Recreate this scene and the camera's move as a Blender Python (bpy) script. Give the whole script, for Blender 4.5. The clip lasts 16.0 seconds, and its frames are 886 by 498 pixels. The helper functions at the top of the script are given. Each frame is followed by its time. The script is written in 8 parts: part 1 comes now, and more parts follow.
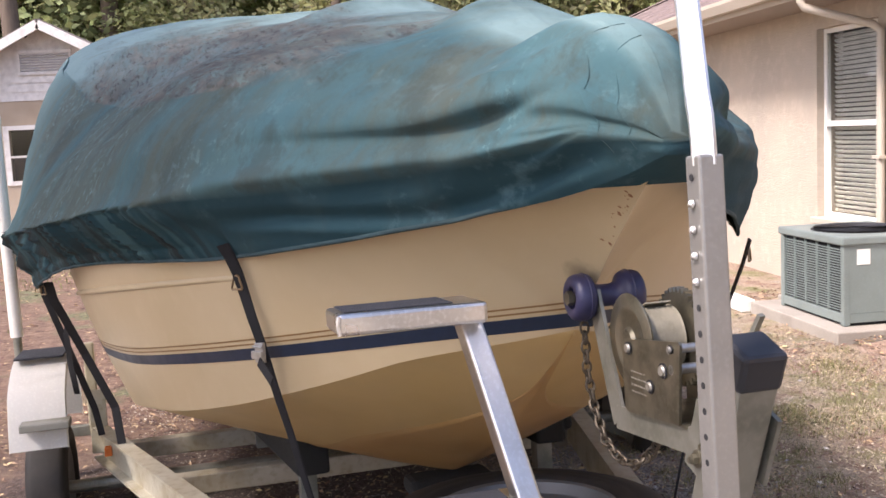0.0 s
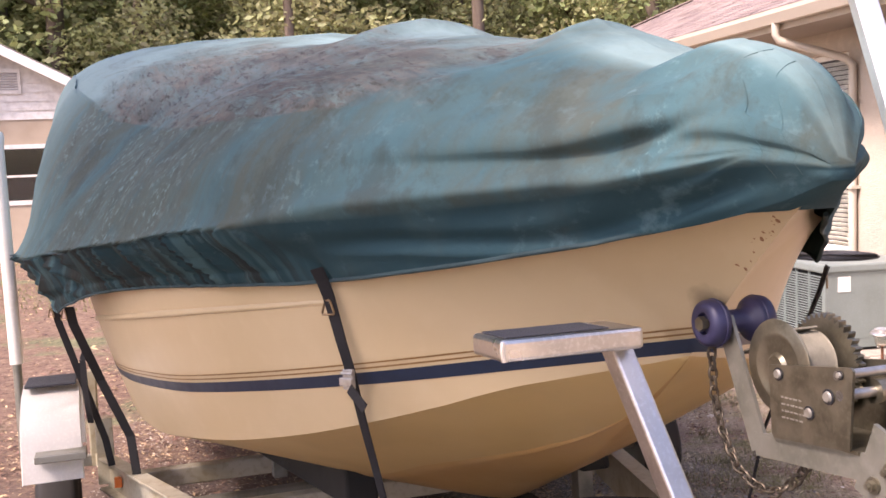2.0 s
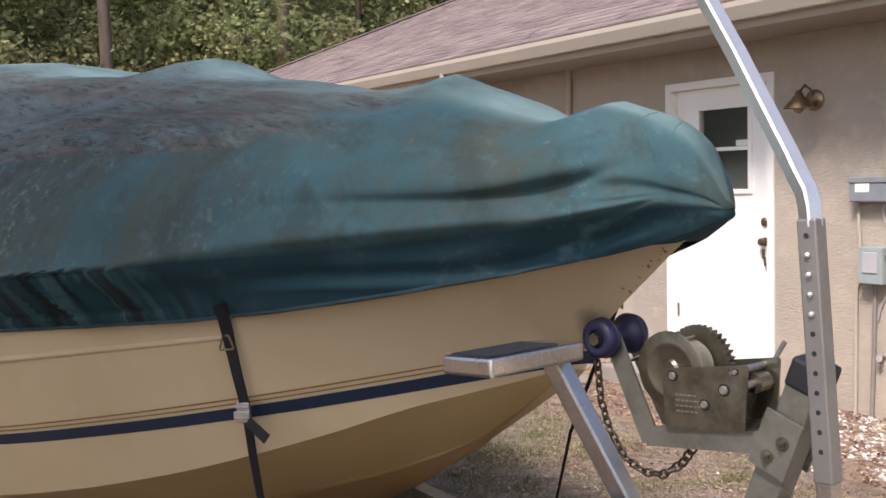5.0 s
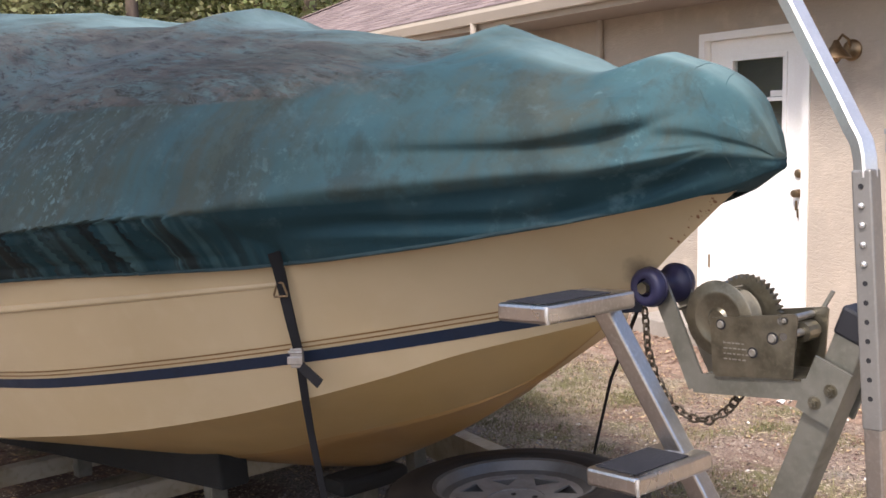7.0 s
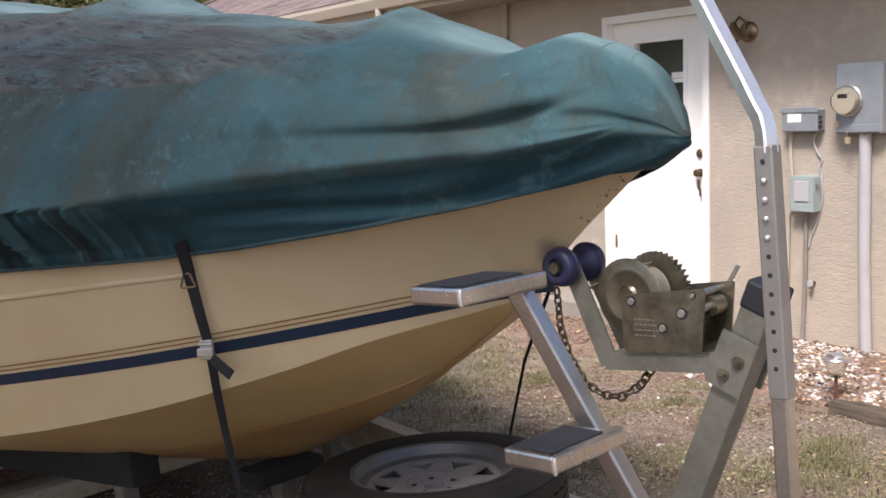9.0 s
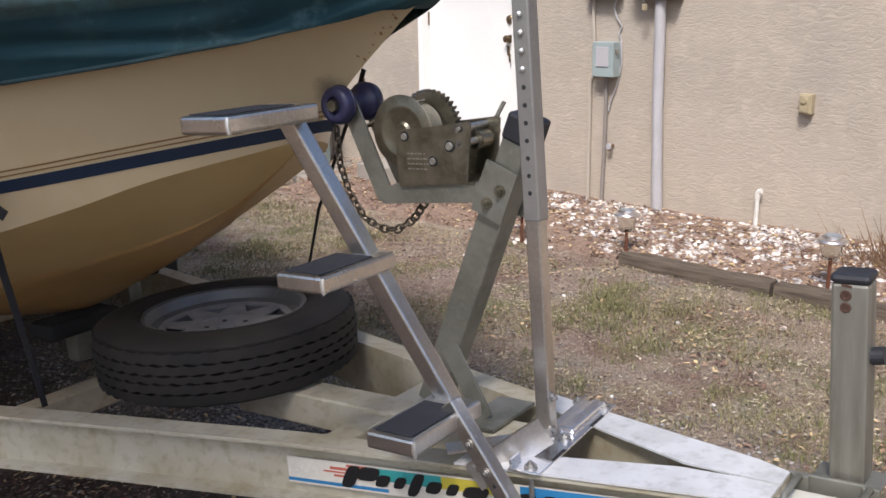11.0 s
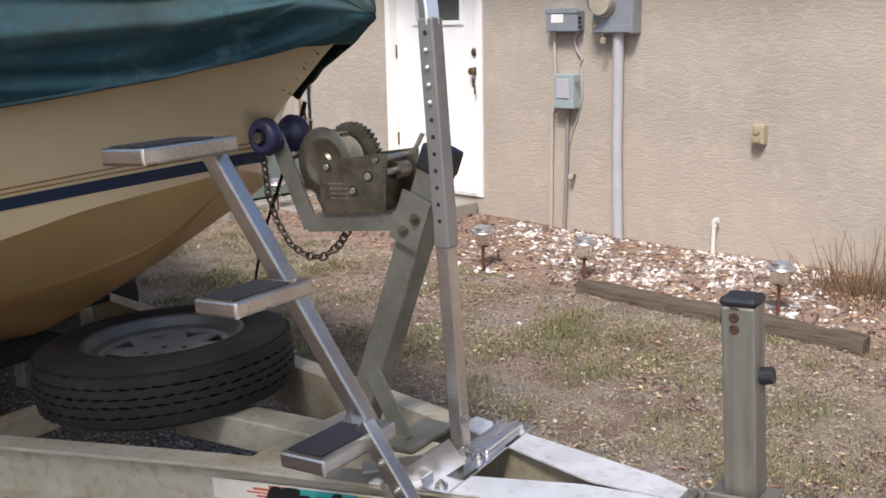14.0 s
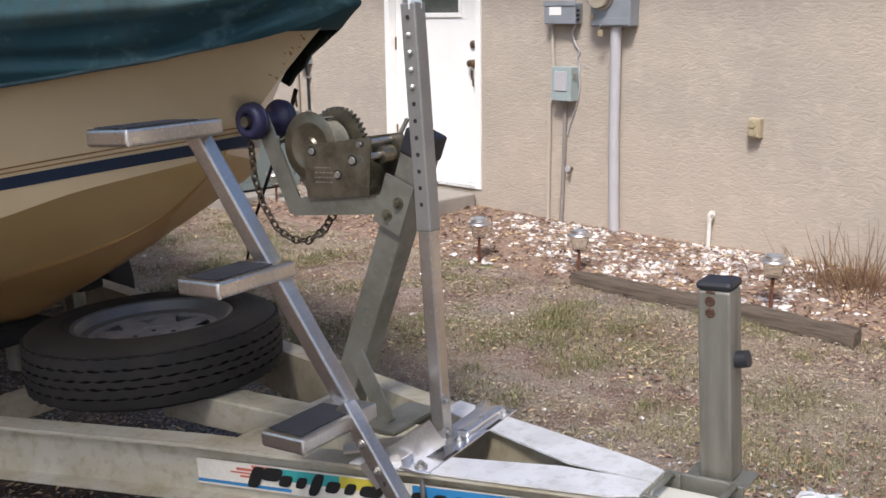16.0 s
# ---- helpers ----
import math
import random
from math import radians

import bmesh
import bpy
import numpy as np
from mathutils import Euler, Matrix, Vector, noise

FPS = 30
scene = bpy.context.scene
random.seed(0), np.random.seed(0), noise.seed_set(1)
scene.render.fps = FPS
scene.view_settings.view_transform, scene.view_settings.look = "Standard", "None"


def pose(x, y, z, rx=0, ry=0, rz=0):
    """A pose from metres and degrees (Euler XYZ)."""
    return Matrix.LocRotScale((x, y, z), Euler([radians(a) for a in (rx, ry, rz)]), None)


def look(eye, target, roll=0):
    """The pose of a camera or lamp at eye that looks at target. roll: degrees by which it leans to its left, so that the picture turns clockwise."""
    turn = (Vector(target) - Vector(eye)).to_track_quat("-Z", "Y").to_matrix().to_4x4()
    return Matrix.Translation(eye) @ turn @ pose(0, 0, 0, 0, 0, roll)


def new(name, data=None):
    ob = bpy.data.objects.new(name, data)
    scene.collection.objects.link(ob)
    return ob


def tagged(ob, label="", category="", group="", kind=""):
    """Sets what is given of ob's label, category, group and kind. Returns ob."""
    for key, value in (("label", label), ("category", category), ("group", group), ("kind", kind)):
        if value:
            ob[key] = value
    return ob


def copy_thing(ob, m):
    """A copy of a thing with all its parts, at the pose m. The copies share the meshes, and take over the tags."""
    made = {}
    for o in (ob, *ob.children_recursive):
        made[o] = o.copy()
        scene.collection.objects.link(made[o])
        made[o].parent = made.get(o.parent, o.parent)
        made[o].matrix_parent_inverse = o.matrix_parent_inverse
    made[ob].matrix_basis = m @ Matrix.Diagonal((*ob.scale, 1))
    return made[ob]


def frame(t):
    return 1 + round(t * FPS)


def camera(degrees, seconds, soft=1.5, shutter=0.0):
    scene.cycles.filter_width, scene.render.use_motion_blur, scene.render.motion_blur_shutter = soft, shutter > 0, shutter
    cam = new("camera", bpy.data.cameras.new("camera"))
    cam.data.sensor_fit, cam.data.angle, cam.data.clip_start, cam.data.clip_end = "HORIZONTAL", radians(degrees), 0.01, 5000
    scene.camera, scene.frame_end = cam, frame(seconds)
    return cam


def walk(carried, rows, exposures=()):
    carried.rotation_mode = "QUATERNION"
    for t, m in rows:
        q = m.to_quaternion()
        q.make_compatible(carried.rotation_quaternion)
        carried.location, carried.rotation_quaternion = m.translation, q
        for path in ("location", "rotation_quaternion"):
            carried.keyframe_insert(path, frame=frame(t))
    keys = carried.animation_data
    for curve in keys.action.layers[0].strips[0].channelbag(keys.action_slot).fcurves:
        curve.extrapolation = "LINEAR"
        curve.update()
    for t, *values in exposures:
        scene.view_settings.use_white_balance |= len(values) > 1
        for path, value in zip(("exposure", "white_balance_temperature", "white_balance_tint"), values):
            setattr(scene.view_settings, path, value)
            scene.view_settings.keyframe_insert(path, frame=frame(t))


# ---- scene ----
cam = camera(47.7, 16.0, soft=1.6)
PATH = [
    (0, (-0.183, 0.257, 1.583), (0.067, 2.228, 1.353), -2.8),
    (0.5, (-0.213, 0.25, 1.602), (-0.016, 2.233, 1.435), -2.7),
    (1, (-0.277, 0.272, 1.599), (-0.101, 2.256, 1.417), -2.4),
    (1.5, (-0.445, 0.306, 1.607), (-0.168, 2.28, 1.45), -3.4),
    (2, (-0.554, 0.353, 1.591), (-0.175, 2.308, 1.408), -2.1),
    (2.5, (-0.654, 0.501, 1.584), (-0.089, 2.411, 1.398), -3.5),
    (3, (-0.844, 0.566, 1.592), (0.008, 2.368, 1.433), -3.7),
    (3.5, (-1.002, 0.534, 1.628), (0.011, 2.253, 1.489), -4.0),
    (3.7, (-1.049, 0.507, 1.617), (-0.01, 2.211, 1.494), -2.5),
    (5.8, (-1.292, 0.414, 1.622), (-0.192, 2.073, 1.429), -1.0),
    (6, (-1.299, 0.422, 1.622), (-0.222, 2.093, 1.399), -0.8),
    (6.5, (-1.325, 0.427, 1.622), (-0.32, 2.141, 1.394), -1.2),
    (7, (-1.322, 0.424, 1.621), (-0.275, 2.112, 1.391), -1.3),
    (7.5, (-1.321, 0.427, 1.62), (-0.241, 2.095, 1.396), -1.1),
    (8, (-1.307, 0.43, 1.618), (-0.204, 2.082, 1.385), -1.3),
    (10.3, (-1.322, 0.45, 1.567), (0.01, 1.891, 1.18), -1.7),
    (10.5, (-1.311, 0.434, 1.552), (0.036, 1.846, 1.113), -1.1),
    (11, (-1.282, 0.289, 1.523), (0.121, 1.622, 1.016), -1.0),
    (11.5, (-1.251, 0.146, 1.496), (0.136, 1.463, 0.909), -0.2),
    (12, (-1.239, 0.106, 1.502), (0.124, 1.439, 0.899), -0.4),
    (12.5, (-1.233, 0.12, 1.507), (0.143, 1.447, 0.919), -0.8),
    (13, (-1.226, 0.125, 1.518), (0.169, 1.444, 0.956), -1.1),
    (13.5, (-1.226, 0.115, 1.529), (0.2, 1.431, 1.046), -1.3),
    (14, (-1.231, 0.109, 1.533), (0.198, 1.434, 1.084), -1.0),
    (14.5, (-1.239, 0.103, 1.527), (0.19, 1.43, 1.084), -0.4),
    (15, (-1.24, 0.102, 1.528), (0.187, 1.431, 1.085), -0.2),
    (15.5, (-1.232, 0.092, 1.527), (0.195, 1.423, 1.088), -0.3),
    (16, (-1.217, 0.055, 1.511), (0.205, 1.384, 1.053), -0.6),
]

walk(cam, [(t, look(eye, target, roll)) for t, eye, target, roll in PATH], [(0, 1.17, 6650, 21), (1.5, 1.21, 6950, 26), (2.5, 1.66, 7150, 33), (3.0, 1.16, 7050, 31), (3.5, 0.46, 6550, 19), (6, 0.44, 6530, 18), (6.4, 0.82, 6530, 18), (7.2, 0.72, 6515, 18), (8, 0.64, 6500, 18), (10.5, 0.26, 6250, 14), (12.5, 0.28, 6200, 14), (16, 0.28, 6200, 14)])

# world and sun
SUN_EL, SUN_AZ = 52.0, 206.0
world = bpy.data.worlds.new("world")
scene.world = world
world.use_nodes = True
wn = world.node_tree
sky = wn.nodes.new("ShaderNodeTexSky")
sky.sky_type, sky.sun_disc = "NISHITA", False
sky.sun_elevation, sky.sun_rotation = radians(SUN_EL), radians(90 - SUN_AZ)
sky.air_density, sky.dust_density = 1.0, 2.5
wn.links.new(sky.outputs[0], wn.nodes["Background"].inputs[0])
wn.nodes["Background"].inputs[1].default_value = 0.15
sun = new("sun", bpy.data.lights.new("sun", "SUN"))
sun.data.energy, sun.data.angle, sun.data.color = 3.3, radians(13), (1.0, 0.955, 0.89)
sun.matrix_world = look((0, 0, 0), (-math.cos(radians(SUN_AZ)) * math.cos(radians(SUN_EL)), -math.sin(radians(SUN_AZ)) * math.cos(radians(SUN_EL)), -math.sin(radians(SUN_EL))))

# materials
def material(name, base, rough=0.6, metal=0.0, var=None, var_scale=8.0, var_amount=0.5, fine=None, fine_scale=90.0, fine_amount=0.35, bump=0.0, bump_scale=120.0, island=0.0, spec=0.5, stretch=(1, 1, 1), thin=0.0):
    """A procedural surface: two scales of colour variation, roughness variation and fine relief."""
    m = bpy.data.materials.new(name)
    m.use_nodes = True
    nt = m.node_tree
    b = nt.nodes["Principled BSDF"]
    co = nt.nodes.new("ShaderNodeTexCoord")
    mp = nt.nodes.new("ShaderNodeMapping")
    mp.inputs["Scale"].default_value = stretch
    nt.links.new(co.outputs["Object"], mp.inputs[0])
    def noise_tex(scale, detail=4.0):
        n = nt.nodes.new("ShaderNodeTexNoise")
        n.inputs["Scale"].default_value, n.inputs["Detail"].default_value = scale, detail
        nt.links.new(mp.outputs[0], n.inputs["Vector"])
        return n
    def ramp(src, lo, hi):
        r = nt.nodes.new("ShaderNodeMapRange")
        r.inputs["From Min"].default_value, r.inputs["From Max"].default_value = lo, hi
        nt.links.new(src, r.inputs["Value"])
        return r.outputs[0]
    def mix(fac, a, c, factor=1.0):
        x = nt.nodes.new("ShaderNodeMix")
        x.data_type = "RGBA"
        mul = nt.nodes.new("ShaderNodeMath")
        mul.operation = "MULTIPLY"
        mul.inputs[1].default_value = factor
        nt.links.new(fac, mul.inputs[0])
        nt.links.new(mul.outputs[0], x.inputs[0])
        for sock, val in ((x.inputs[6], a), (x.inputs[7], c)):
            if hasattr(val, "links"):
                nt.links.new(val, sock)
            else:
                sock.default_value = (*val, 1)
        return x.outputs[2]
    col = base
    n1 = noise_tex(var_scale)
    dark = var or tuple(c * 0.72 for c in base)
    col = mix(ramp(n1.outputs[0], 0.42, 0.66), col, dark, var_amount)
    n2 = noise_tex(fine_scale, 3.0)
    pale = fine or tuple(min(1, c * 1.25) for c in base)
    col = mix(ramp(n2.outputs[0], 0.5, 0.75), col, pale, fine_amount)
    if island:
        g = nt.nodes.new("ShaderNodeNewGeometry")
        h = nt.nodes.new("ShaderNodeHueSaturation")
        v = nt.nodes.new("ShaderNodeMapRange")
        v.inputs["To Min"].default_value, v.inputs["To Max"].default_value = 1 - island, 1 + island
        nt.links.new(g.outputs["Random Per Island"], v.inputs["Value"])
        nt.links.new(v.outputs[0], h.inputs["Value"])
        hs = nt.nodes.new("ShaderNodeMapRange")
        hs.inputs["To Min"].default_value, hs.inputs["To Max"].default_value = 0.5 - island * 0.05, 0.5 + island * 0.05
        nt.links.new(g.outputs["Random Per Island"], hs.inputs["Value"])
        nt.links.new(hs.outputs[0], h.inputs["Hue"])
        nt.links.new(col, h.inputs["Color"])
        col = h.outputs[0]
    nt.links.new(col, b.inputs["Base Color"])
    rr = nt.nodes.new("ShaderNodeMapRange")
    rr.inputs["To Min"].default_value, rr.inputs["To Max"].default_value = max(0.02, rough - 0.1), min(1, rough + 0.12)
    nt.links.new(n1.outputs[0], rr.inputs["Value"])
    nt.links.new(rr.outputs[0], b.inputs["Roughness"])
    b.inputs["Metallic"].default_value = metal
    b.inputs["Specular IOR Level"].default_value = spec
    if bump:
        n3 = noise_tex(bump_scale, 5.0)
        bp = nt.nodes.new("ShaderNodeBump")
        bp.inputs["Strength"].default_value, bp.inputs["Distance"].default_value = 0.6, bump
        nt.links.new(n3.outputs[0], bp.inputs["Height"])
        nt.links.new(bp.outputs[0], b.inputs["Normal"])
    if thin:
        tr = nt.nodes.new("ShaderNodeBsdfTranslucent")
        ms = nt.nodes.new("ShaderNodeMixShader")
        ms.inputs[0].default_value = thin
        nt.links.new(col, tr.inputs[0])
        nt.links.new(b.outputs[0], ms.inputs[1])
        nt.links.new(tr.outputs[0], ms.inputs[2])
        nt.links.new(ms.outputs[0], nt.nodes["Material Output"].inputs[0])
    return m


def glass(name, tint=(0.9, 0.95, 0.95), rough=0.02):
    m = bpy.data.materials.new(name)
    m.use_nodes = True
    b = m.node_tree.nodes["Principled BSDF"]
    b.inputs["Base Color"].default_value = (*tint, 1)
    b.inputs["Transmission Weight"].default_value, b.inputs["Roughness"].default_value, b.inputs["IOR"].default_value = 1.0, rough, 1.45
    return m


MAT = dict(
    gelcoat=material("gelcoat", (0.515, 0.408, 0.25), 0.34, var=(0.445, 0.34, 0.19), var_scale=1.6, var_amount=0.6, fine=(0.555, 0.45, 0.29), fine_scale=14, fine_amount=0.3),
    bottom=material("stained_gelcoat", (0.54, 0.385, 0.172), 0.38, var=(0.45, 0.295, 0.115), var_scale=2.2, var_amount=0.7, fine=(0.46, 0.34, 0.17), fine_scale=9, fine_amount=0.4),
    tongue_paint=material("pale_tongue_paint", (0.62, 0.6, 0.52), 0.4, 0.1, var=(0.5, 0.47, 0.38), var_scale=6, var_amount=0.6, fine=(0.36, 0.32, 0.2), fine_scale=26, fine_amount=0.3, bump=0.0006),
    keel=material("rusty_stained_gelcoat", (0.47, 0.29, 0.115), 0.34, var=(0.36, 0.2, 0.065), var_scale=2.6, var_amount=0.7, fine=(0.4, 0.28, 0.14), fine_scale=9, fine_amount=0.4),
    hem=material("dark_teal_hem", (0.02, 0.048, 0.056), 0.85, var=(0.012, 0.024, 0.026), var_scale=9),
    navy=material("navy_tape", (0.01, 0.021, 0.045), 0.4, var_scale=20),
    gold=material("gold_line", (0.22, 0.12, 0.04), 0.45),
    strap=material("black_webbing", (0.012, 0.012, 0.014), 0.75, bump=0.001, bump_scale=500),
    alu=material("brushed_aluminium", (0.66, 0.625, 0.58), 0.3, 1.0, var=(0.45, 0.425, 0.39), var_scale=7, var_amount=0.8, fine=(0.78, 0.77, 0.76), fine_scale=130, fine_amount=0.5, bump=0.0005, bump_scale=70),
    alu_bright=material("bright_aluminium", (0.84, 0.82, 0.78), 0.36, 0.85, var=(0.62, 0.62, 0.61), var_scale=14, var_amount=0.6, fine_scale=160, bump=0.0004, bump_scale=50),
    plate=material("polished_aluminium_plate", (0.9, 0.9, 0.91), 0.24, 0.95, var=(0.75, 0.75, 0.76), var_scale=9, bump=0.0006, bump_scale=30),
    galv=material("galvanised_steel", (0.27, 0.264, 0.226), 0.48, 0.65, var=(0.15, 0.15, 0.115), var_scale=9, var_amount=0.7, fine_scale=70, bump=0.0008, bump_scale=90),
    jack_galv=material("streaked_galvanised_steel", (0.25, 0.24, 0.2), 0.48, 0.6, var=(0.15, 0.135, 0.1), var_scale=5, var_amount=0.8, fine=(0.36, 0.36, 0.33), fine_scale=40, fine_amount=0.3, stretch=(5, 5, 0.5)),
    zinc=material("yellow_zinc", (0.23, 0.212, 0.16), 0.34, 0.85, var=(0.09, 0.08, 0.055), var_scale=18, var_amount=0.7, fine_scale=120),
    cream=material("cream_painted_aluminium", (0.5, 0.47, 0.37), 0.42, 0.1, var=(0.35, 0.3, 0.19), var_scale=6, var_amount=0.75, fine=(0.25, 0.19, 0.09), fine_scale=34, fine_amount=0.5, bump=0.0006),
    raw_alu=material("weathered_aluminium", (0.76, 0.76, 0.75), 0.45, 0.25, var=(0.6, 0.6, 0.58), var_scale=11, var_amount=0.7, fine=(0.25, 0.24, 0.2), fine_scale=40, fine_amount=0.35, bump=0.0006),
    grip=material("black_grip_tape", (0.022, 0.024, 0.03), 0.85, fine=(0.07, 0.07, 0.08), fine_scale=400, fine_amount=0.8, bump=0.001, bump_scale=600),
    rubber=material("tyre_rubber", (0.015, 0.0138, 0.0128), 0.72, spec=0.3, var=(0.032, 0.027, 0.022), var_scale=6, var_amount=0.7, fine=(0.024, 0.022, 0.02), fine_scale=60, fine_amount=0.35, bump=0.0008),
    rim=material("silver_painted_rim", (0.115, 0.12, 0.122), 0.42, 0.25, var=(0.07, 0.068, 0.064), var_scale=9, var_amount=0.6),
    roller=material("purple_polyvinyl", (0.024, 0.024, 0.066), 0.42, var=(0.02, 0.02, 0.05), var_scale=14, var_amount=0.7, fine_scale=90),
    black=material("black_plastic", (0.015, 0.016, 0.02), 0.5, var=(0.03, 0.03, 0.034)),
    carpet=material("black_bunk_carpet", (0.014, 0.014, 0.013), 0.95, bump=0.003, bump_scale=300),
    steel=material("zinc_plated_steel", (0.46, 0.45, 0.43), 0.36, 0.9, var=(0.3, 0.28, 0.25), var_scale=40),
    rust=material("rusty_steel", (0.13, 0.055, 0.03), 0.8, 0.2, var=(0.05, 0.025, 0.018), var_scale=50),
    dark_rust=material("dark_rust", (0.05, 0.024, 0.016), 0.85, 0.1, var=(0.11, 0.06, 0.04), var_scale=160, var_amount=0.8),
    rust_stain=material("rust_stain", (0.26, 0.13, 0.065), 0.7, var=(0.14, 0.06, 0.03), var_scale=90),
    sleeve=material("dull_aluminium_sleeve", (0.3, 0.29, 0.27), 0.42, 0.6, var=(0.24, 0.23, 0.21), var_scale=12, fine_scale=120),
    rivet=material("dull_rivet", (0.42, 0.4, 0.35), 0.4, 0.7, var=(0.25, 0.23, 0.19), var_scale=60),
    chain=material("dull_chain", (0.12, 0.1, 0.075), 0.5, 0.75, var=(0.06, 0.042, 0.03), var_scale=60),
    webbing=material("pale_winch_strap", (0.22, 0.2, 0.15), 0.7, var=(0.13, 0.115, 0.08), var_scale=30, bump=0.001, bump_scale=300),
    white=material("white_paint", (0.8, 0.79, 0.75), 0.42, var=(0.7, 0.68, 0.62), var_scale=3),
    white_pvc=material("white_pvc", (0.74, 0.72, 0.66), 0.4, var=(0.55, 0.52, 0.42), var_scale=5),
    door=material("white_door_paint", (0.88, 0.87, 0.83), 0.38, var=(0.82, 0.8, 0.74), var_scale=2.4, var_amount=0.5),
    jamb=material("tan_jamb_paint", (0.43, 0.375, 0.31), 0.5, var=(0.42, 0.35, 0.27), var_scale=3),
    pane_backing=material("grey_pane_backing", (0.08, 0.078, 0.073), 0.7, var=(0.08, 0.08, 0.075), var_scale=6, var_amount=0.8),
    brass=material("tarnished_brass", (0.28, 0.2, 0.12), 0.38, 0.9, var=(0.14, 0.1, 0.06), var_scale=30),
    grey_box=material("grey_enamel", (0.24, 0.26, 0.28), 0.45, var=(0.19, 0.2, 0.21), var_scale=9),
    green_box=material("grey_green_enamel", (0.33, 0.39, 0.38), 0.45, var=(0.27, 0.31, 0.3), var_scale=9),
    brown_conduit=material("grey_brown_conduit", (0.27, 0.24, 0.215), 0.5, var=(0.18, 0.155, 0.135), var_scale=7),
    meter_dial=material("pale_meter_dial", (0.72, 0.66, 0.54), 0.5),
    conduit=material("grey_conduit", (0.46, 0.45, 0.46), 0.42, var=(0.38, 0.37, 0.36), var_scale=6),
    tan_box=material("tan_plastic", (0.4, 0.335, 0.215), 0.5, var=(0.28, 0.23, 0.14), var_scale=20),
    ac=material("grey_green_ac_enamel", (0.19, 0.23, 0.22), 0.45, var=(0.15, 0.18, 0.17), var_scale=4),
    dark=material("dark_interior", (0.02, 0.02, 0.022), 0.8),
    concrete=material("concrete", (0.32, 0.29, 0.25), 0.9, var=(0.22, 0.195, 0.165), var_scale=4, fine_scale=60, bump=0.003),
    shingle=material("asphalt_shingle", (0.23, 0.18, 0.17), 0.95, var=(0.16, 0.12, 0.11), var_scale=2, fine=(0.34, 0.28, 0.26), fine_scale=120, fine_amount=0.6, island=0.2, bump=0.003, bump_scale=200),
    soffit=material("beige_soffit", (0.26, 0.215, 0.18), 0.7, var=(0.29, 0.24, 0.2)),
    fascia=material("cream_fascia", (0.46, 0.41, 0.34), 0.5, var=(0.5, 0.44, 0.36), var_scale=3),
    timber=material("weathered_timber", (0.12, 0.093, 0.066), 0.9, var=(0.04, 0.03, 0.022), var_scale=9, var_amount=0.8, fine_scale=30, bump=0.008, bump_scale=18, stretch=(6, 0.5, 6)),
    wood_block=material("raw_wood_block", (0.3, 0.22, 0.15), 0.9, var=(0.17, 0.115, 0.075), var_amount=0.8, var_scale=6, fine_scale=40, bump=0.003, bump_scale=40, stretch=(1, 7, 7)),
    rock=material("white_rock", (0.68, 0.645, 0.61), 0.85, var=(0.36, 0.295, 0.25), var_scale=9, var_amount=0.7, island=0.5, bump=0.004, bump_scale=60),
    litter=material("dead_leaves", (0.36, 0.225, 0.15), 0.85, var=(0.15, 0.085, 0.058), var_scale=6, var_amount=0.7, island=0.9),
    bits=material("dull_litter", (0.34, 0.275, 0.23), 0.85, var=(0.13, 0.095, 0.075), var_scale=2, island=0.9),
    grass=material("dry_grass", (0.31, 0.26, 0.14), 0.8, var=(0.4, 0.31, 0.19), var_scale=1.2, var_amount=0.8, island=0.35),
    green_grass=material("green_grass", (0.16, 0.155, 0.062), 0.8, var=(0.27, 0.225, 0.11), var_scale=3, island=0.35),
    twig=material("dry_twigs", (0.22, 0.135, 0.075), 0.9, island=0.35),
    bark=material("tree_bark", (0.13, 0.1, 0.075), 0.95, var=(0.07, 0.05, 0.04), var_scale=3, fine_scale=20, bump=0.02, bump_scale=9, stretch=(4, 4, 0.7)),
    leaf=material("forest_leaf", (0.25, 0.28, 0.125), 0.6, var=(0.18, 0.21, 0.085), var_scale=0.25, var_amount=0.8, island=0.5, thin=0.5),
    leaf_pale=material("pale_forest_leaf", (0.44, 0.43, 0.23), 0.6, var=(0.31, 0.33, 0.15), var_scale=0.3, var_amount=0.8, island=0.5, thin=0.5),
    # paler than the near leaves: distance haze put into the colour
    leaf_far=material("haze_paled_far_leaf", (0.46, 0.47, 0.3), 0.7, var=(0.36, 0.38, 0.22), var_scale=0.15, var_amount=0.7, island=0.3, thin=0.5),
    shed_white=material("white_shed_siding", (0.66, 0.64, 0.61), 0.7, var=(0.4, 0.38, 0.36)),
    shed_tan=material("tan_shed_board", (0.4, 0.325, 0.245), 0.75, var=(0.27, 0.215, 0.155), var_scale=1.5),
    shed_roof=material("shed_roof", (0.16, 0.14, 0.13), 0.9),
    amber=material("amber_lens", (0.55, 0.13, 0.02), 0.25),
    blind=material("white_blind", (0.66, 0.62, 0.55), 0.6),
    lamp_metal=material("satin_lamp_metal", (0.66, 0.62, 0.6), 0.3, 0.9, var_scale=30),
    copper=material("copper_stake", (0.2, 0.085, 0.05), 0.5, 0.5),
    spoke=material("pale_rim_paint", (0.24, 0.24, 0.236), 0.45, 0.2, var=(0.15, 0.145, 0.13), var_scale=14),
    decal_white=material("decal_white", (0.74, 0.7, 0.6), 0.4, var_scale=6),
    decal_blue=material("decal_blue", (0.03, 0.2, 0.42), 0.4, var=(0.05, 0.26, 0.45)),
    decal_teal=material("decal_teal", (0.05, 0.36, 0.34), 0.4),
